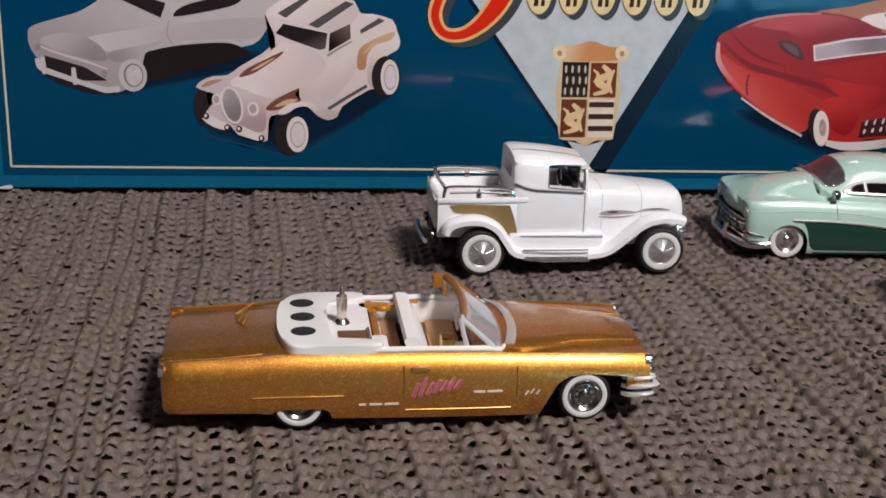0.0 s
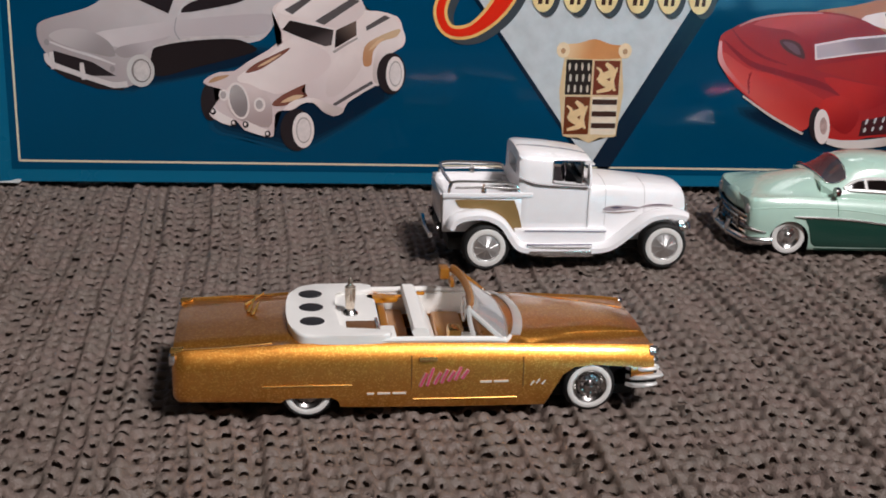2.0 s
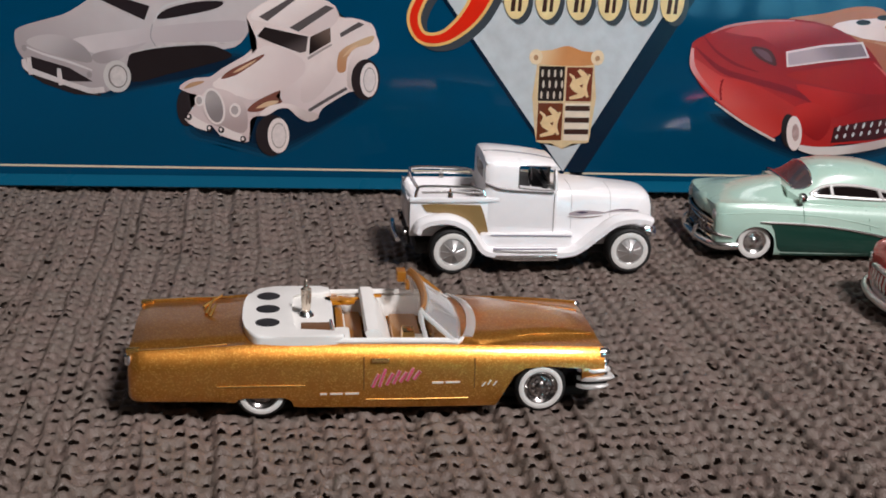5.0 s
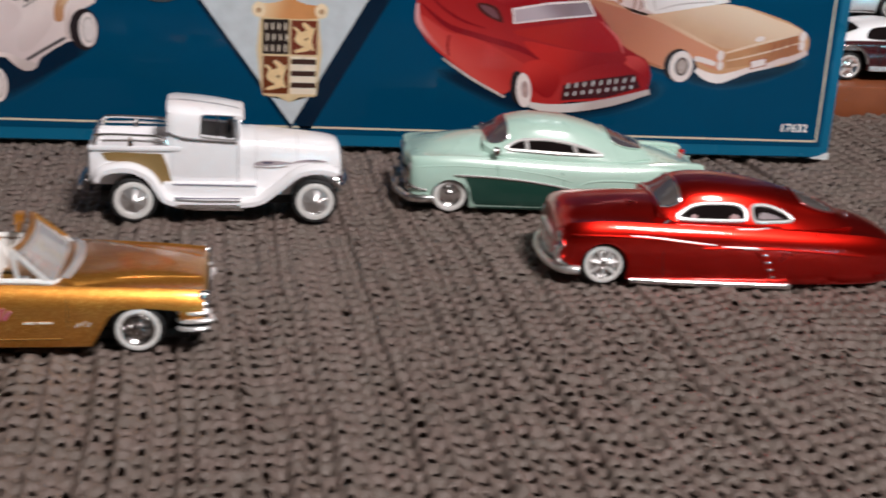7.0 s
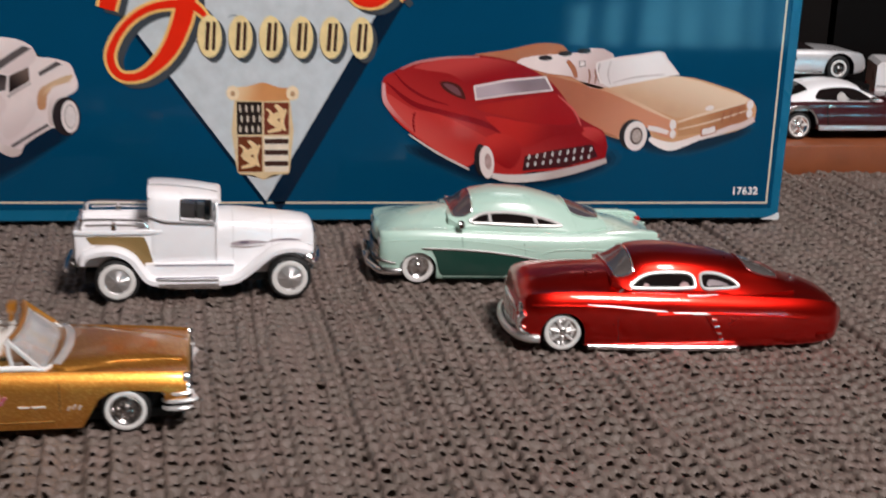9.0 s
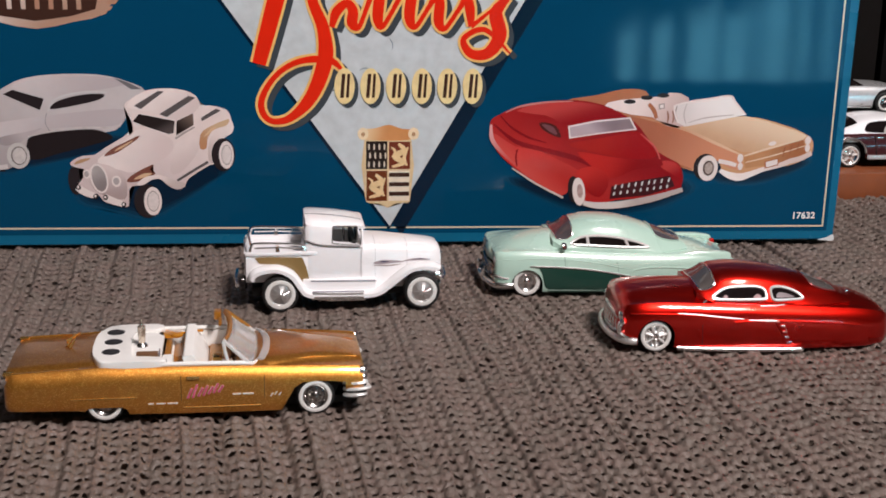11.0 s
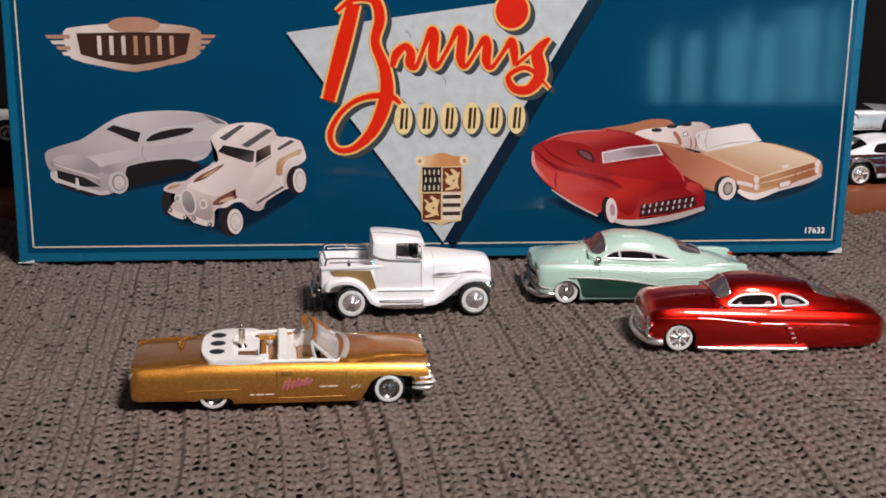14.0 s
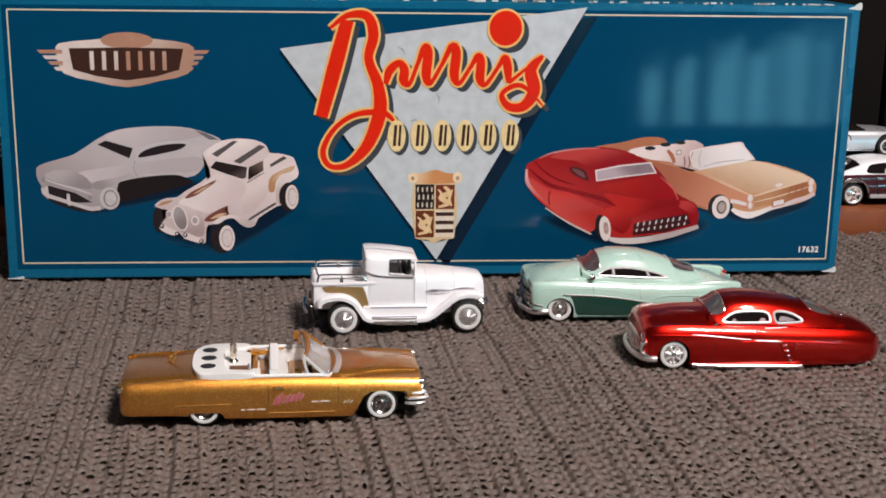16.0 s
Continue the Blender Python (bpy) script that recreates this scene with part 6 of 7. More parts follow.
# ---------- chopped coupes (nose towards -x, at x = 0) ----------
class Cabin:
    """A low rounded cabin: s runs from the near sill (-1) over the roof (0) to the far sill (1)."""

    def __init__(self, roof, base, width, top, drop):
        self.roof, self.base, self.width, self.top, self.drop = roof, base, width, top, drop

    def at(self, x, s):
        zt, z0, wb, wt = self.roof(x), self.base(x), self.width(x), self.top(x)
        zr = max(z0 + 0.02, zt - self.drop * min(1.0, max(0.0, (zt - z0) / 6.0)))
        a = abs(s)
        if a <= 0.55:
            k = a / 0.55
            y, z = wt * math.sin(k * 1.35) / math.sin(1.35), zt - (zt - zr) * (1 - math.cos(k * 1.35)) / (1 - math.cos(1.35))
        else:
            k = (a - 0.55) / 0.45
            y, z = wt + (wb - wt) * k ** 0.9, zr + (z0 - zr) * k
        return (x, math.copysign(y, s) if s else 0.0, z)

    def side(self, x, z):
        zt, z0, wb, wt = self.roof(x), self.base(x), self.width(x), self.top(x)
        zr = max(z0 + 0.02, zt - self.drop * min(1.0, max(0.0, (zt - z0) / 6.0)))
        k = min(1.0, max(0.0, (zr - z) / (zr - z0)))
        return wt + (wb - wt) * k ** 0.9

    def shell(self, xs, n=28):
        rings = []
        for x in xs:
            r = [self.at(x, -1 + 2 * i / n) for i in range(n + 1)]
            rings.append(r + [(x, r[-1][1], r[-1][2] - 3), (x, r[0][1], r[0][2] - 3)])
        return skin(bmesh.new(), rings)

    def pane(self, x0, x1, s0, s1, proud=0.16, nx=10, ns=16, round_off=0.0):
        """A curved pane on the cabin between two places along it and across it."""
        rings = []
        for i in range(nx + 1):
            u = i / nx
            row = []
            for j in range(ns + 1):
                v = 2 * j / ns - 1
                k = 1 - round_off * (2 * u - 1) ** 2 * 0.5
                x, y, z = self.at(x0 + (x1 - x0) * (0.5 + (u - 0.5) * (1 - round_off * 0.5 * v * v)), s0 + (s1 - s0) * (v * k + 1) / 2)
                row.append((x, y * 1.012, z + proud))
            rings.append(row)
        bm = skin(bmesh.new(), rings, closed=False, caps=False)
        return bm, rings


def ring_of(rings):
    return rings[0] + [r[-1] for r in rings[1:-1]] + rings[-1][::-1] + [r[0] for r in rings[-2:0:-1]]


def coupe_body(keys, xs):
    zb, zs, zt, ws, wm, crown = keys

    def half(x):
        b, s, t, w, m = zb(x), zs(x), zt(x), ws(x), wm(x)
        h = s - b
        r = min(3.2, h * 0.45)
        pts = [(0, b), (m - 1.8, b), (m - 0.8, b + 0.2), (m - 0.25, b + 0.07 * h + 0.1), (m, b + 0.3 * h), (m + 0.12, b + 0.5 * h), (m - 0.1, s - r), (m - 0.5, s - r * 0.6), (w + 0.5, s - r * 0.25),
               (w - 0.3, s), (w - 1.6, s + 0.05)]
        for k in (0.8, 0.62, 0.45, 0.3, 0.15):
            pts.append(((w - 1.6) * k, s + (t - s) * (1 - k ** crown)))
        return pts + [(0, t)]
    return loft(xs, half), half


def red_coupe():
    car = thing("toy_coupe", "candy red die-cast chopped coupe with chrome side pipe", "toy car", pose(0.2163, -0.0945, 0.0, 0, 0, -3.2), "toy cars on the mat")
    L = 82.0
    zb = curve((0, 5.0), (1.5, 3.0), (4, 2.0), (19, 1.2), (57, 0.7), (73, 0.7), (79, 1.0), (81, 2.0), (L, 3.4))
    zs = curve((0, 9.0), (1.2, 11.6), (4, 13.4), (13, 14.2), (27, 13.9), (49, 13.2), (63, 12.5), (73, 11.6), (79, 10.2), (L, 8.2))
    zt = curve((0, 9.6), (1.0, 12.6), (3, 14.8), (6, 16.0), (21, 17.3), (37, 16.9), (56, 15.2), (66, 14.0), (74, 12.9), (79, 11.1), (L, 8.8))
    ws = curve((0, 6.0), (1.0, 9.5), (3, 12.0), (9, 13.2), (37, 13.4), (61, 12.8), (73, 11.7), (79, 10.0), (L, 7.0))
    wm = curve((0, 6.8), (1.0, 11.0), (3, 13.6), (9, 14.9), (37, 15.2), (59, 14.8), (72, 13.5), (79, 11.5), (L, 7.8))
    xs = [0, 0.3, 0.8, 1.6, 2.8, 4.5, 7, 10, 14, 18, 22, 27, 32, 38, 44, 50, 56, 62, 67, 70, 73, 75.5, 77.5, 79, 80.2, 81.0, 81.6, L]
    bm, half = coupe_body((zb, zs, zt, ws, wm, 2.2), xs)
    body = part("body", bm, RED, car, "candy red lacquered shell")
    arch = arc(12.1, 4.5, 5.2, 0, 180, 18) + [(6.9, -2), (17.3, -2)]
    cut(body, [prism(arch, -30, -9.0), prism(arch, 9.0, 30)], BLACK)
    axle_set(car, (12.1,), 14.4, 4.75, 4.75, 4.4, 4.3, 3.4, 7)
    axle_set(car, (61,), 12.4, 4.75, 4.75, 4.0, 4.2, 3.2)
    part("chassis", block(4, 76, -9.5, 9.5, 0.7, 3, 0.5), BLACK, car, "black base plate")
    roof = curve((23.8, 16.9), (26, 18.6), (28.8, 20.8), (31.6, 21.8), (36, 22.2), (42, 21.9), (50, 20.7), (57, 18.9), (63, 16.8), (69, 14.2))
    base = curve((23.8, 16.5), (27, 14.6), (32, 14.0), (48, 13.5), (60, 13.0), (69, 13.2))
    width = curve((23.8, 10.6), (28, 12.2), (42, 12.6), (56, 11.9), (69, 9.2))
    top = curve((23.8, 9.4), (28, 9.0), (38, 9.2), (52, 8.4), (60, 7.6), (69, 6.8))
    cabin = Cabin(roof, base, width, top, 2.6)
    part("cabin", cabin.shell([23.8 + 45.2 * i / 44 for i in range(45)]), RED, car, "candy red chopped roof")
    for name, a in (("windscreen", (24.6, 29.2, -0.62, 0.62)), ("rear_window", (57.0, 66.6, -0.44, 0.44))):
        bm, rings = cabin.pane(*a, round_off=0.35 if name == "rear_window" else 0.12)
        g = part(name, bm, GREYGLASS, car, "smoked grey glazing")
        part(name + "_trim", tube(ring_of(rings), 0.24, True, 6), mat("red_trim", (0.25, 0.05, 0.05), 0.3, 0.5) if name == "rear_window" else CHROME, car)
    for o in ([(28.4, 14.9), (29.8, 16.5), (32.4, 17.7), (36, 18.1), (41.0, 18.0), (43.2, 17.1), (43.6, 15.3), (42.6, 14.8), (36, 14.7)],
              [(45.4, 17.6), (48.4, 17.7), (51.8, 16.7), (54.2, 15.3), (54.0, 14.6), (49.4, 14.5), (46.0, 14.6), (45.1, 15.8)]):
        pts = spline(o, 4, True)
        part("side_window", mirrored(plate(pts, cabin.side, 0.3, 0.06)), SMOKE, car, "dark smoked side window")
        for s in (-1, 1):
            part("window_trim", tube([(x, s * (cabin.side(x, z) + 0.12), z) for x, z in pts], 0.44, True, 8), BRIGHT, car, "bright silver window surround")
    # pale plates on the glazing for the seats inside and the glints off them
    for o in ([(31.2, 15.2), (32.4, 15.1), (32.6, 15.6), (31.8, 15.9)], [(39.8, 15.1), (42.0, 15.1), (42.0, 15.8), (40.8, 16.1)]):
        part("seat_top", plate(spline(o, 3, True), cabin.side, 0.2, 0.14), mat("rose_seat", (0.30, 0.15, 0.15), 0.4), car, "pale rosy plate on the window for a glinting seat")
    part("seat_top", plate(spline([(46.6, 15.2), (49.0, 15.1), (52.0, 15.1), (50.6, 15.8), (47.6, 16.4)], 3, True), cabin.side, 0.2, 0.14), mat("violet_seat", (0.20, 0.15, 0.16), 0.4), car, "grey seat behind the window")
    # flank details
    fl = lambda x, z: half_width(half, x, z)
    lines = ([(4, 11.2), (13, 11.4), (23, 11.0), (31, 10.2), (35, 9.6)], [(34, 9.2), (41, 9.4), (49, 9.3), (61, 8.6), (71, 7.6)])
    for o in lines:
        part("flank_crease", tube([(x, -fl(x, z) - 0.02, z) for x, z in spline(o, 3)], 0.35, n=6), RED, car)
    for o in ([(17.6, 11.6), (23.4, 11.2), (30.4, 10.5), (36.6, 10.0)], [(38.0, 9.7), (42.0, 9.5), (46.0, 9.4), (50.8, 9.2)]):
        part("side_chrome", tube([(x, -fl(x, z) - 0.1, z) for x, z in spline(o, 3)], lambda t: 0.14 + 0.16 * math.sin(math.pi * t), n=6), BRIGHT, car, "slender bright strip along the flank")
    # bright bar modelled for the highlight that runs under the windows
    part("belt_chrome", tube([(x, -fl(x, 13.2) - 0.05, 13.2) for x in (41.6, 46.0, 50.0)], 0.26, n=6), BRIGHT, car)
    for k in range(4):
        x, z = 47.2 + 0.75 * k, 8.0 - 1.7 * k
        part("scoop_tooth", block(x, x + 1.3, -fl(x, z) - 0.3, -fl(x, z) + 0.5, z - 0.3, z + 0.3, 0.15), CHROME, car, "tiny chrome scoop tooth")
    part("scoop_edge", tube([(x, -fl(x, z) - 0.05, z) for x, z in spline([(45.8, 9.0), (47.8, 6.0), (50.2, 2.4)], 3)], 0.3, n=6), RED, car)
    for s in (-1, 1):
        part("side_pipe", tube([(18.2, s * 14.3, 1.3), (27, s * 14.9, 1.1), (39, s * 15.2, 1.0), (53.2, s * 15.2, 0.9)], 0.72, n=10), CHROME, car, "chrome side exhaust pipe")
        part("pipe_tip", lathe_x((53.9, s * 15.2, 0.95), 0.85, 0.7), CHROME, car)
        part("headlight", lathe_x((1.6, s * 10.2, 9.6), 1.6, -1.0), CHROME, car, "round frenched headlight")
        part("door_seam", tube([(25.3, s * fl(25.3, 3), 2.5), (24.9, s * fl(25, 8), 8), (25.5, s * fl(25.5, 12.8), 12.8)], 0.1, n=5), mat("dark_red_seam", (0.10, 0.003, 0.003), 0.4), car)
    part("vent_lever", tube([(25.0, -13.1, 14.0), (26.2, -12.9, 14.8)], 0.25, n=6), CHROME, car)
    # grille mouth with chrome surround and bumper
    mouth = [(-0.3 + 0.02 * y * y, y, z) for y, z in oval(0, 6.6, 10.5, 2.9, 36)]
    part("grille_surround", tube(mouth, 0.75, True, 8), SATIN, car, "chrome oval grille surround")
    part("grille_mouth", skin(bmesh.new(), [[(-0.1 + 0.02 * y * y, y, z) for y, z in oval(0, 6.6, 10.3, 2.7, 36)], [(2.4 + 0.02 * y * y, y, z) for y, z in oval(0, 6.6, 10.3, 2.7, 36)]]), BLACK, car)
    for k in range(9):
        y = -8 + 2 * k
        part("grille_tooth", tube([(-0.5 + 0.02 * y * y, y, 4.6), (-0.9 + 0.02 * y * y, y, 6.6), (-0.5 + 0.02 * y * y, y, 8.6)], 0.42, n=6), CHROME, car, "chrome grille tooth")
    bump = spline([(6.6, -14.4, 3.4), (3.6, -14.0, 3.3), (0.6, -11.5, 3.2), (-1.6, -6, 3.2), (-2.2, 0, 3.2), (-1.6, 6, 3.2), (0.6, 11.5, 3.2), (3.6, 14.0, 3.3), (6.6, 14.4, 3.4)], 4)
    part("front_bumper", tube(bump, 1.05, n=10), SATIN, car, "rounded chrome front bumper")
    part("bumper_end", tube(spline([(2.2, -12.6, 9.0), (0.6, -12.2, 7.5), (0.9, -12.4, 5.0), (4.2, -14.1, 3.6)], 4), 0.85, n=8), CHROME, car)
    bump = spline([(74, -12.6, 3.4), (79, -10.4, 3.2), (81.8, -5, 3.2), (82.3, 0, 3.2), (81.8, 5, 3.2), (79, 10.4, 3.2), (74, 12.6, 3.4)], 4)
    part("rear_bumper", tube(bump, 0.8, n=8), RED, car)
    part("trunk_badge", block(71.0, 71.7, -0.4, 0.4, 13.2, 13.8, 0.15), CHROME, car)
    return car


def half_width(half, x, z):
    """The body's half width at a place and height on its flank."""
    best = 0.0
    h = half(x)
    for (y0, z0), (y1, z1) in zip(h, h[1:]):
        if min(z0, z1) <= z <= max(z0, z1) and z0 != z1:
            best = max(best, y0 + (y1 - y0) * (z - z0) / (z1 - z0))
    return best or h[5][0]


def mint_coupe():
    car = thing("toy_sedan", "two-tone mint and dark green die-cast custom coupe", "toy car", pose(0.1870, -0.0420, 0.0, 0, 0, -1.6), "toy cars on the mat")
    L = 83.0
    zb = curve((4.4, 4.6), (5.5, 3.8), (8, 2.6), (22, 1.2), (60, 1.0), (74, 2.0), (79, 3.4), (L, 6.6))
    zs = curve((4.4, 13.8), (5.2, 14.3), (16, 14.8), (30, 14.3), (52, 13.4), (66, 13.4), (76, 12.9), (80.5, 11.8), (L, 10.6))
    zt = curve((4.4, 13.4), (7, 14.9), (12, 16.8), (24, 18.5), (40, 17.8), (58, 16.4), (66, 15.4), (73, 14.0), (79, 12.0), (L, 9.6))
    ws = curve((4.4, 12.0), (5.2, 12.8), (12, 13.3), (40, 13.4), (64, 13.0), (76, 12.2), (81, 10.6), (L, 9.4))
    wm = curve((4.4, 13.0), (5.2, 13.9), (12, 14.8), (40, 15.1), (62, 14.9), (75, 13.6), (81, 11.4), (L, 10.0))
    xs = [4.4, 4.6, 5.2, 7, 10, 14, 18, 22, 27, 32, 38, 44, 50, 56, 62, 67, 71, 74, 76.5, 78.5, 80, 81.2, 82.2, L]
    bm, half = coupe_body((zb, zs, zt, ws, wm, 2.0), xs)
    body = part("body", bm, MINT, car, "glossy mint green shell")
    arch = arc(14.6, 4.0, 5.0, 0, 180, 18) + [(9.6, -2), (19.6, -2)]
    cut(body, [prism(arch, -30, -9.0), prism(arch, 9.0, 30), block(0, 8.5, -10.6, 10.6, 3.0, 10.2, 1.2)], BLACK)
    fl = lambda x, z: half_width(half, max(x, 5.0), z)
    # rounded hood nose that overhangs the grille, squared headlight ends of the wings, tail fins
    nose = []
    for k in range(9):
        a = k / 8 * math.pi / 2
        x, g = 5.8 - 2.4 * math.sin(a), math.cos(a) ** 0.6 if k < 8 else 0.22
        nose.append([(x, 9.2 * g * math.cos(q), 10.9 + (3.1 * g if math.sin(q) > 0 else 1.5 * g) * math.sin(q)) for q in [2 * math.pi * j / 24 for j in range(24)]])
    part("hood_nose", skin(bmesh.new(), nose), MINT, car, "rounded mint hood nose")
    axle_set(car, (14.6,), 14.2, 4.7, 4.7, 4.4, 4.2, 3.1)
    axle_set(car, (63.0,), 12.6, 4.7, 4.7, 4.0, 4.2, 3.1)
    part("chassis", block(4, 78, -9.5, 9.5, 0.7, 3, 0.5), BLACK, car, "black base plate")
    roof = curve((23.0, 17.8), (26.0, 19.6), (29.0, 21.9), (32, 23.0), (37, 23.6), (44, 23.3), (50, 22.1), (56, 20.2), (62, 17.9), (67, 16.0))
    base = curve((23.0, 17.4), (27, 15.4), (33, 14.5), (50, 13.8), (58, 13.6), (67, 14.4))
    width = curve((23.0, 10.4), (29, 12.2), (44, 12.6), (56, 12.0), (67, 9.8))
    top = curve((23.0, 9.2), (29, 8.8), (40, 9.2), (52, 8.6), (60, 7.8), (67, 7.6))
    cabin = Cabin(roof, base, width, top, 2.6)
    part("cabin", cabin.shell([23.0 + 44 * i / 40 for i in range(41)]), MINT, car, "mint green chopped roof")
    for name, a in (("windscreen", (24.2, 29.6, -0.66, 0.66)), ("rear_window", (56.2, 66.0, -0.52, 0.52))):
        bm, rings = cabin.pane(*a, round_off=0.3 if name == "rear_window" else 0.1)
        part(name, bm, mat("violet_grey_glazing", (0.075, 0.062, 0.068), 0.14, 0.0, 0.35), car, "smoked grey glazing")
        part(name + "_trim", tube(ring_of(rings), 0.2, True, 6), CHROME if name == "windscreen" else MINT, car)
    pts = spline([(29.0, 16.4), (30.4, 17.7), (33.0, 18.6), (38, 18.9), (44, 18.3), (50, 16.9), (53.8, 15.5), (53.0, 15.2), (44, 15.6), (34, 16.1)], 4, True)
    part("side_window", mirrored(plate(pts, cabin.side, 0.3, 0.06)), SMOKE, car, "dark smoked side window")
    for s in (-1, 1):
        part("window_trim", tube([(x, s * (cabin.side(x, z) + 0.12), z) for x, z in pts], 0.44, True, 8), BRIGHT, car, "bright silver window surround")
        for x0, z0, x1, z1 in ((34.4, 15.8, 34.0, 18.8), (47.4, 15.2, 46.2, 18.0)):
            part("window_post", tube([(x0, s * (cabin.side(x0, z0) + 0.1), z0), (x1, s * (cabin.side(x1, z1) + 0.1), z1)], 0.55, n=6), BRIGHT, car)
        part("mirror_ball", lathe_x((26.2, s * 13.6, 16.2), 1.3, 0.8), GUNMETAL, car, "small chrome door mirror")
        part("mirror_stalk", tube([(26.2, s * 13.2, 15.6), (26.2, s * 12.6, 14.4)], 0.3, n=6), CHROME, car)
        # dark green lower flank under a chrome sweep
        sweep = [(15.4, 10.2), (18.0, 10.1), (24, 9.9), (32, 9.3), (40, 8.2), (48, 6.6), (54, 4.9)]
        low = [(56, 3.0), (56, 1.5), (44, 1.35), (30, 1.35), (20.4, 1.5), (20.2, 4.4), (19.4, 7.4)]
        pts2 = spline(sweep[1:], 3) + low
        bm = plate(pts2, fl, 0.2, 0.14)
        if s > 0:
            bmesh.ops.scale(bm, vec=(1, -1, 1), verts=bm.verts)
        part("lower_flank", bm, GREEN, car, "dark green lower flank")
        part("sweep_trim", tube([(x, s * (fl(x, z) + 0.14), z) for x, z in spline(sweep, 4)], lambda t: 0.16 + 0.16 * min(1, t * 6), n=6), CHROME, car, "chrome sweep trim")
        part("headlight", lathe_x((4.4, s * 11.6, 11.4), 1.3, -0.4), SATIN, car, "round sunken headlight")
        fin = [[(x, s * y0, z - 3.0), (x, s * y0, z - 0.5), (x, s * (y0 + 0.5), z), (x, s * (y1 - 0.6), z), (x, s * y1, z - 0.7), (x, s * (y1 + 0.2), z - 3.0)] for x, y0, y1, z in ((64, 11.6, 13.0, 13.3), (70, 10.6, 13.0, 13.9), (76, 9.9, 12.7, 13.9), (80, 9.7, 12.2, 13.5), (81.0, 9.7, 12.0, 13.2), (81.4, 9.9, 11.8, 12.9))]
        part("tail_fin", skin(bmesh.new(), fin), MINT, car, "squared mint tail fin")
        part("tail_light", block(80.6, 82.2, s * 9.2 - 0.8, s * 9.2 + 0.8, 10.2, 12.4, 0.4), LAMPRED, car, "red tail lamp")
        part("tail_tip", tube([(79.5, s * 10.8, 9.8), (82.2, s * 10.4, 9.9), (84.2, s * 10.0, 10.1)], lambda t: 1.0 - 0.75 * t, n=8), MINT, car)
        part("door_seam", tube([(26.6, s * fl(26.6, 10.6), 10.4), (26.4, s * fl(26.4, 12), 12.4), (26.4, s * (fl(26.4, 14.0)), 14.0)], 0.1, n=5), mat("mint_seam", (0.14, 0.28, 0.22), 0.4), car)
        part("door_seam", tube([(43.8, s * fl(43.8, 8.4), 8.2), (43.4, s * fl(43.4, 11), 11), (42.6, s * fl(42.6, 13.2), 13.2)], 0.1, n=5), mat("mint_seam", (0.14, 0.28, 0.22), 0.4), car)
        haunch = [(47.5, 6.2), (48.6, 8.4), (54, 9.4), (64, 9.2), (74, 8.2)]
        part("haunch_crease", tube([(x, s * (fl(x, z) - 0.22), z) for x, z in spline(haunch, 3)], 0.4, n=8), MINT, car)
        part("fender_crease", tube([(x, s * (fl(x, z) - 0.2), z) for x, z in spline([(5, 11.8), (16, 12.4), (30, 11.8), (40, 10.4), (46, 9.0)], 3)], 0.3, n=6), MINT, car)
    # toothed dark chrome grille sunk under the nose, pointed wing bars and a bumper with two guards
    for k, z in enumerate((5.2, 6.6, 8.0, 9.2)):
        bar = spline([(5.0, -12.4, z), (4.2, -10.0, z), (3.6, -5, z), (3.4, 0, z), (3.6, 5, z), (4.2, 10.0, z), (5.0, 12.4, z)], 4)
        part("grille_bar", tube(bar, 0.32 + 0.12 * (k % 2), n=6), GUNMETAL if k % 2 else CHROME, car, "chrome wraparound grille bar")
    for s in (-1, 1):
        part("wing_bar", tube(spline([(3.6, s * 10.6, 7.6), (4.2, s * 13.2, 7.0), (6.2, s * (fl(6.2, 6.4) + 0.1), 6.4), (8.6, s * (fl(8.6, 6.0) + 0.05), 6.0)], 4), lambda t: 0.75 - 0.5 * t, n=8), GUNMETAL, car, "pointed dark chrome bar on the wing")
    for k in range(7):
        y = -7.5 + 2.5 * k
        part("grille_tooth", tube([(3.9, y, 4.6), (3.4, y, 6.8), (3.9, y, 9.4)], 0.35, n=6), GUNMETAL, car, "dark chrome grille tooth")
    bump = spline([(10.0, -14.7, 4.0), (6.6, -14.6, 3.9), (4.2, -12.6, 3.8), (2.4, -6, 3.8), (2.0, 0, 3.8), (2.4, 6, 3.8), (4.2, 12.6, 3.8), (6.6, 14.6, 3.9), (10.0, 14.7, 4.0)], 4)
    part("front_bumper", tube(bump, 1.05, n=10), CHROME, car, "rounded chrome front bumper")
    for y in (-5, 5):
        part("bumper_guard", tube([(2.2, y, 2.9), (1.6, y, 4.8), (2.2, y, 6.9)], 0.75, n=8), CHROME, car)
    bump = spline([(76, -13.0, 3.8), (80.6, -10.6, 3.9), (82.8, -5, 4.0), (83.4, 0, 4.0), (82.8, 5, 4.0), (80.6, 10.6, 3.9), (76, 13.0, 3.8)], 4)
    part("rear_bumper", tube(bump, 1.1, n=8), CHROME, car, "chrome rear bumper")
    return car


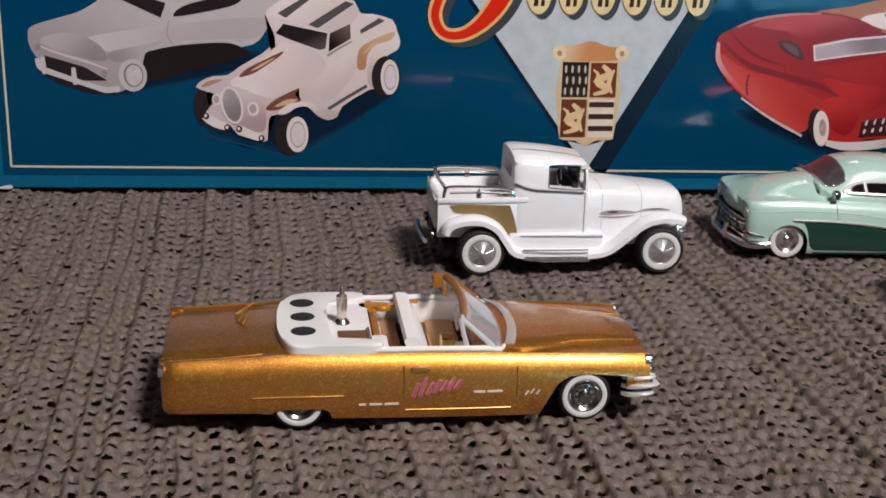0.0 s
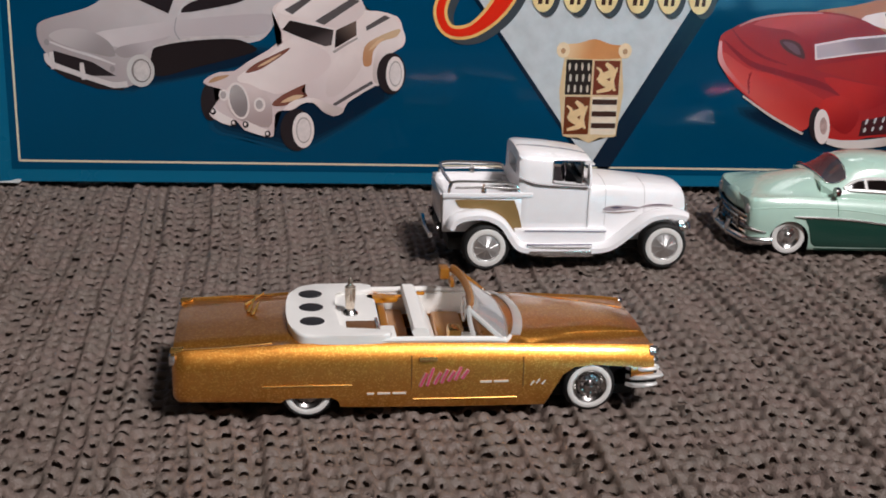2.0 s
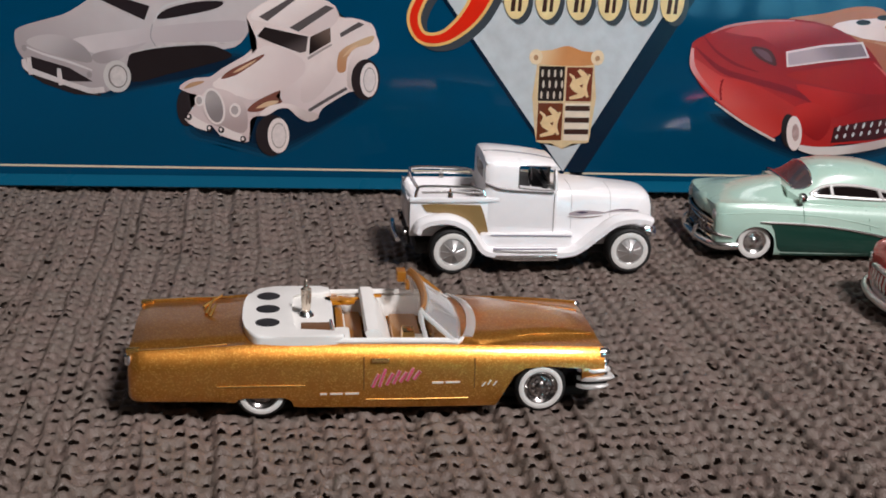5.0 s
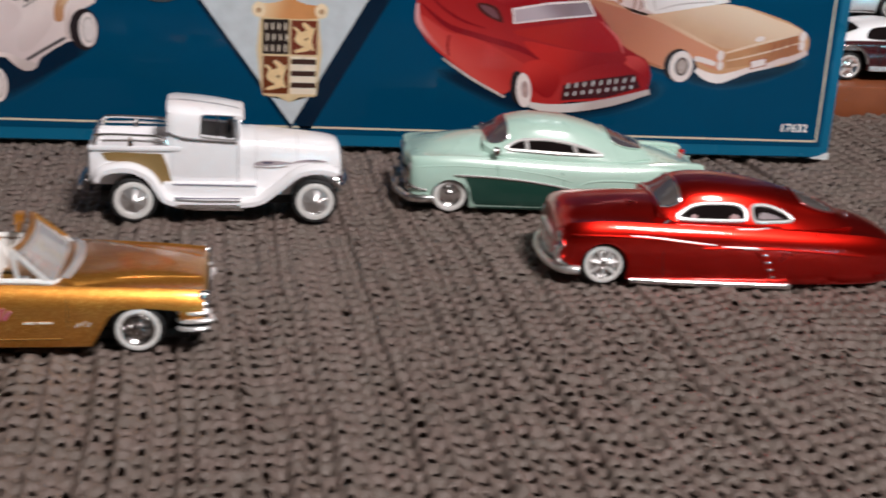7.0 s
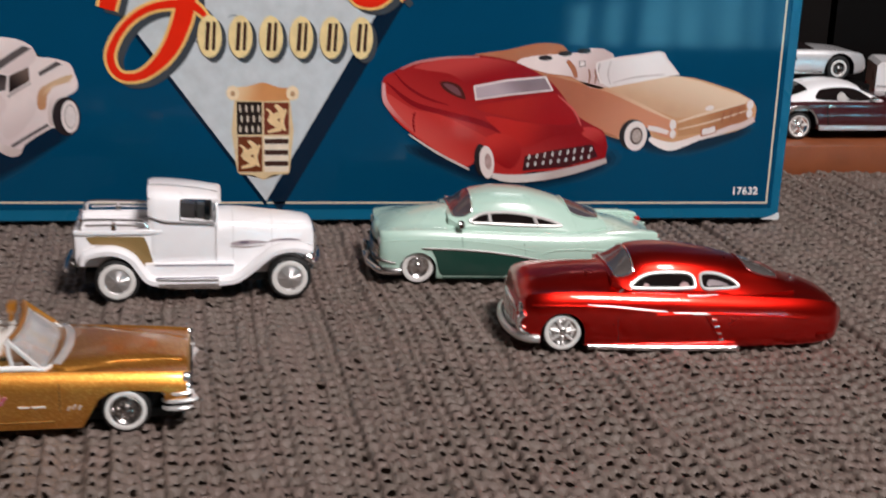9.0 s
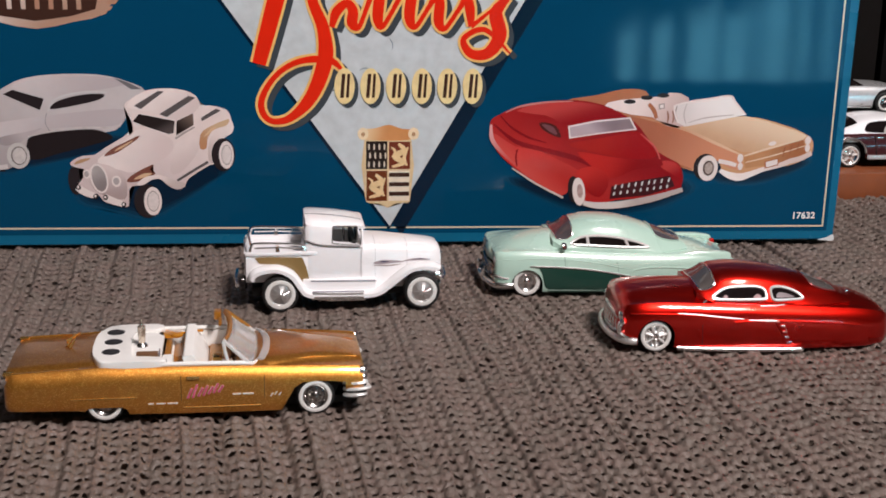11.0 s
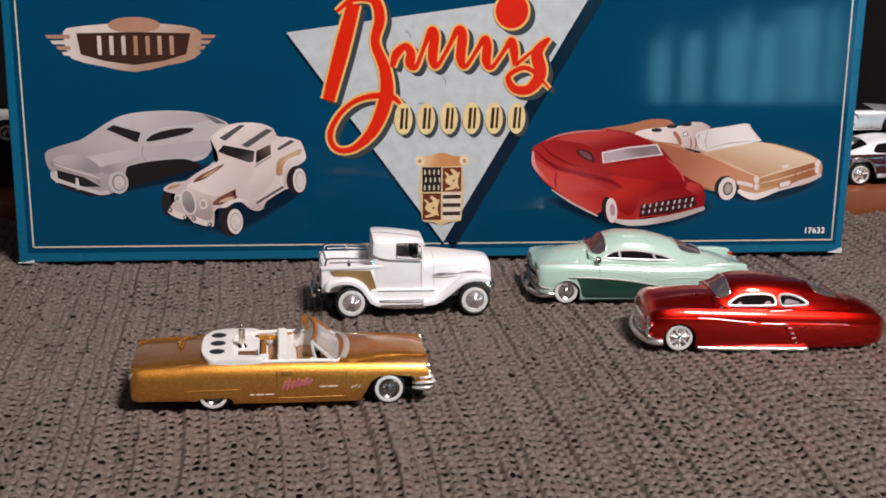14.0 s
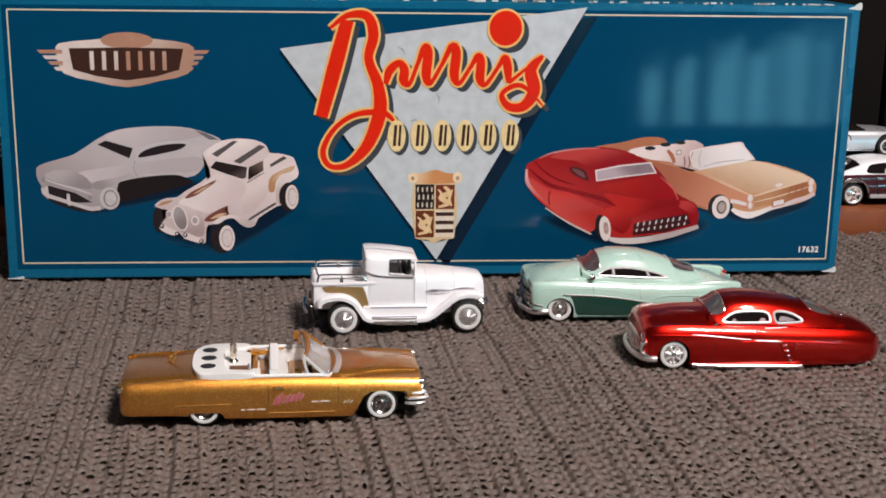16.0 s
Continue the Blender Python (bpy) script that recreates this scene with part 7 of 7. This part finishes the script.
# ---------- cars kept on the ledge behind the carton ----------
def shelf_coupe():
    """Maroon coupe with a white roof; nose towards +x."""
    car = thing("toy_muscle_car", "maroon die-cast muscle car with a white roof on the ledge", "toy car", pose(0.3580, 0.1030, 0.0093) @ Matrix.Scale(1.18, 4), "toy cars on the ledge")
    L = 76.0
    zb = curve((0, 5), (3, 3.4), (70, 3.2), (L, 4.6))
    zs = curve((0, 10.4), (3, 12.4), (30, 12.9), (60, 12.4), (L, 10.8))
    zt = curve((0, 10.8), (4, 13.2), (30, 13.6), (60, 13.4), (L, 11.2))
    ws = curve((0, 10.5), (4, 11.8), (60, 12.2), (L, 11.0))
    wm = curve((0, 11.4), (4, 12.8), (60, 13.2), (L, 12.0))
    bm, half = coupe_body((zb, zs, zt, ws, wm, 2.5), [0, 0.5, 1.5, 3, 6, 10, 16, 24, 32, 40, 48, 56, 64, 70, 73, 75, L])
    body = part("body", bm, MAROON, car, "dark maroon shell")
    cuts = []
    for x in (13.8, 56.2):
        a = arc(x, 5.2, 6.0, 0, 180, 16) + [(x - 6.0, -2), (x + 6.0, -2)]
        cuts += [prism(a, -30, -8), prism(a, 8, 30)]
    cut(body, cuts, BLACK)
    for x in (13.8, 56.2):
        for s in (-1, 1):
            part("arch_trim", tube([(q, s * 13.15, z) for q, z in arc(x, 5.2, 6.0, 5, 175, 16)], 0.5, n=6), CHROME, car, "bright arch trim")
    axle_set(car, (13.8, 56.2), 12.6, 4.6, 4.6, 4.4, 3.6, 3.2, 5)
    roof = curve((8, 13.3), (14, 16.0), (20, 18.4), (27, 19.1), (34, 18.4), (39.5, 16.0), (44, 13.2))
    base = curve((8, 12.6), (44, 12.6))
    width = curve((8, 11.4), (44, 11.6))
    top = curve((8, 9.6), (28, 8.6), (44, 9.4))
    cabin = Cabin(roof, base, width, top, 1.8)
    part("cabin", cabin.shell([8 + i * 0.9 for i in range(41)]), WHITE, car, "white vinyl roof")
    pts = spline([(20.0, 13.4), (20.2, 15.4), (22.0, 16.6), (28, 17.2), (33.6, 16.8), (37.2, 15.2), (39.6, 13.5), (38.8, 13.1), (30, 13.1)], 3, True)
    part("side_window", mirrored(plate(pts, cabin.side, 0.3, 0.06)), SMOKE, car, "dark side window")
    part("front_seat", plate(spline([(27.0, 13.4), (31.4, 13.4), (30.6, 14.2), (29.6, 15.6), (28.0, 15.4)], 3, True), cabin.side, 0.2, 0.14), mat("seat_grey_white", (0.40, 0.38, 0.36), 0.5), car, "pale seat behind the window")
    bm, rings = cabin.pane(9.6, 17.0, -0.5, 0.5)
    part("rear_window", bm, SMOKE, car)
    bm, rings = cabin.pane(36.0, 43.0, -0.55, 0.55)
    part("windscreen", bm, SMOKE, car)
    for s in (-1, 1):
        part("sill_trim", block(20.5, 54.0, s * 13.0 - 0.4, s * 13.0 + 0.4, 3.4, 4.9, 0.2), SILVER, car, "silver sill stripe")
        part("door_mirror", block(38.6, 41.0, s * 12.6 - 0.8, s * 12.6 + 0.8, 13.4, 14.6, 0.4), CHROME, car)
        part("door_seam", tube([(24.0, s * 13.25, 4.6), (23.4, s * 13.2, 8), (22.8, s * 12.6, 12.4)], 0.14, n=5), BLACK, car)
        part("badge", block(23.6, 26.0, s * 12.5 - 0.3, s * 12.5 + 0.3, 11.0, 11.7, 0.15), CHROME, car)
    part("rear_bumper", block(-0.9, 1.2, -11.5, 11.5, 5.0, 7.4, 0.5), CHROME, car)
    part("front_bumper", block(74.6, 76.8, -11.5, 11.5, 4.6, 6.8, 0.5), CHROME, car)
    return car


def shelf_roadster(x, y, name, label, paint):
    """Silver sports car on the raised step; nose towards +x."""
    car = thing(name, label, "toy car", pose(x, y, 0.0281), "toy cars on the ledge")
    L = 66.0
    zb = curve((0, 4.6), (4, 3.0), (62, 2.8), (L, 4.2))
    zs = curve((0, 9.0), (6, 12.0), (20, 12.6), (44, 12.8), (56, 12.4), (64, 11.2), (L, 9.4))
    zt = curve((0, 9.4), (6, 12.6), (30, 13.4), (50, 13.4), (62, 11.8), (L, 9.8))
    ws = curve((0, 9.0), (5, 11.2), (56, 11.6), (64, 10.6), (L, 9.0))
    wm = curve((0, 10.0), (5, 12.6), (56, 13.0), (64, 12.0), (L, 10.4))
    bm, half = coupe_body((zb, zs, zt, ws, wm, 2.2), [0, 0.6, 2, 5, 10, 16, 24, 32, 40, 46, 52, 57, 61, 64, 65, 65.6, L])
    body = part("body", bm, paint, car)
    cuts = []
    for q in (12.5, 53.5):
        a = arc(q, 5.0, 6.6, 0, 180, 16) + [(q - 6.6, -2), (q + 6.6, -2)]
        cuts += [prism(a, -30, -8), prism(a, 8, 30)]
    cut(body, cuts, BLACK)
    for q in (12.5, 53.5):
        for s in (-1, 1):
            wheel(car, q, s * 12.4, 5.2, 5.2, 4.2, 3.5, 2.7, dark=True)
    cabin = Cabin(curve((14, 12.8), (20, 16.2), (28, 18.2), (36, 16.8), (44, 13.0)), curve((14, 12.2), (44, 12.2)), curve((14, 10.6), (44, 10.8)), curve((14, 8.8), (44, 8.8)), 1.8)
    part("cabin", cabin.shell([14 + i * 0.75 for i in range(41)]), SMOKE, car, "dark glazed cabin")
    for s in (-1, 1):
        for r, d, m in ((3.3, 0.10, BLACK), (2.6, 0.16, WHITEWALL)):
            part("roundel", lathe([(0.0, s * (half_width(half, 31, 9.0) + d)), (r, s * (half_width(half, 31, 9.0) + d - 0.04)), (r, s * (half_width(half, 31, 9.0) - 0.6))], 24, (31.0, 0, 8.6)), m, car, "round racing roundel")
        part("sill", block(20, 46, s * 12.7 - 0.4, s * 12.7 + 0.4, 3.0, 4.2, 0.2), CHROME, car)
        part("door_seam", tube([(41.5, s * 12.85, 4.4), (41.3, s * 12.6, 8), (41.0, s * 11.6, 10.4)], 0.14, n=5), BLACK, car)
    return car


def shelf_van():
    """White boxy truck seen end on at the far right of the step."""
    car = thing("toy_van", "white die-cast boxy van on the ledge", "toy car", pose(0.4350, 0.1500, 0.0093, 0, 0, -18) @ Matrix.Scale(1.12, 4), "toy cars on the ledge")
    side = [(0, 4), (40, 4), (41, 9), (40, 13), (33, 14.2), (30.5, 20.0), (28, 21.6), (1.5, 21.6), (0, 20)]
    body = part("body", bevelled(prism(side, -11.5, 11.5), 1.0), WHITE, car)
    cut(body, [prism(rounded(4, 15, 14.0, 19.4, 1.0), -30, 30), prism(rounded(18, 28.5, 14.0, 19.4, 1.0), -30, 30)], BLACK)
    part("glazing", block(3, 30, -10.6, 10.6, 13.4, 19.9, 0.5), SMOKE, car)
    part("belt_line", block(0.4, 40, -11.75, 11.75, 12.0, 12.6, 0.1), SILVER, car)
    part("lower_band", block(0.5, 40, -11.65, 11.65, 4.2, 6.4, 0.2), BLACK, car)
    axle_set(car, (9, 32.5), 11.2, 4.6, 4.6, 3.6, 3.2, 2.8)
    for s in (-1, 1):
        part("tail_light", block(-0.5, 0.4, s * 9.6 - 0.8, s * 9.6 + 0.8, 8, 11, 0.2), LAMPRED, car)
    return car


def tuck_nose(car, reach, back):
    """Draws everything ahead of reach together, so that the nose starts at back."""
    for o in car.children_recursive:
        if o.type == "MESH" and min(v.co.x for v in o.data.vertices) < reach:
            for v in o.data.vertices:
                if v.co.x < reach:
                    v.co.x = back + v.co.x * (reach - back) / reach
            o.data.update()


gold_convertible()
white_pickup()
mint_coupe()
tuck_nose(red_coupe(), 0.0065, 0.0016)
shelf_coupe()
shelf_roadster(0.3495, 0.1300, "toy_sports_car", "silver die-cast sports car on the raised step", SILVER)
shelf_van()
shelf_roadster(-0.0830, 0.1330, "toy_sports_car", "shadowed white die-cast sports car on the raised step", WHITE)
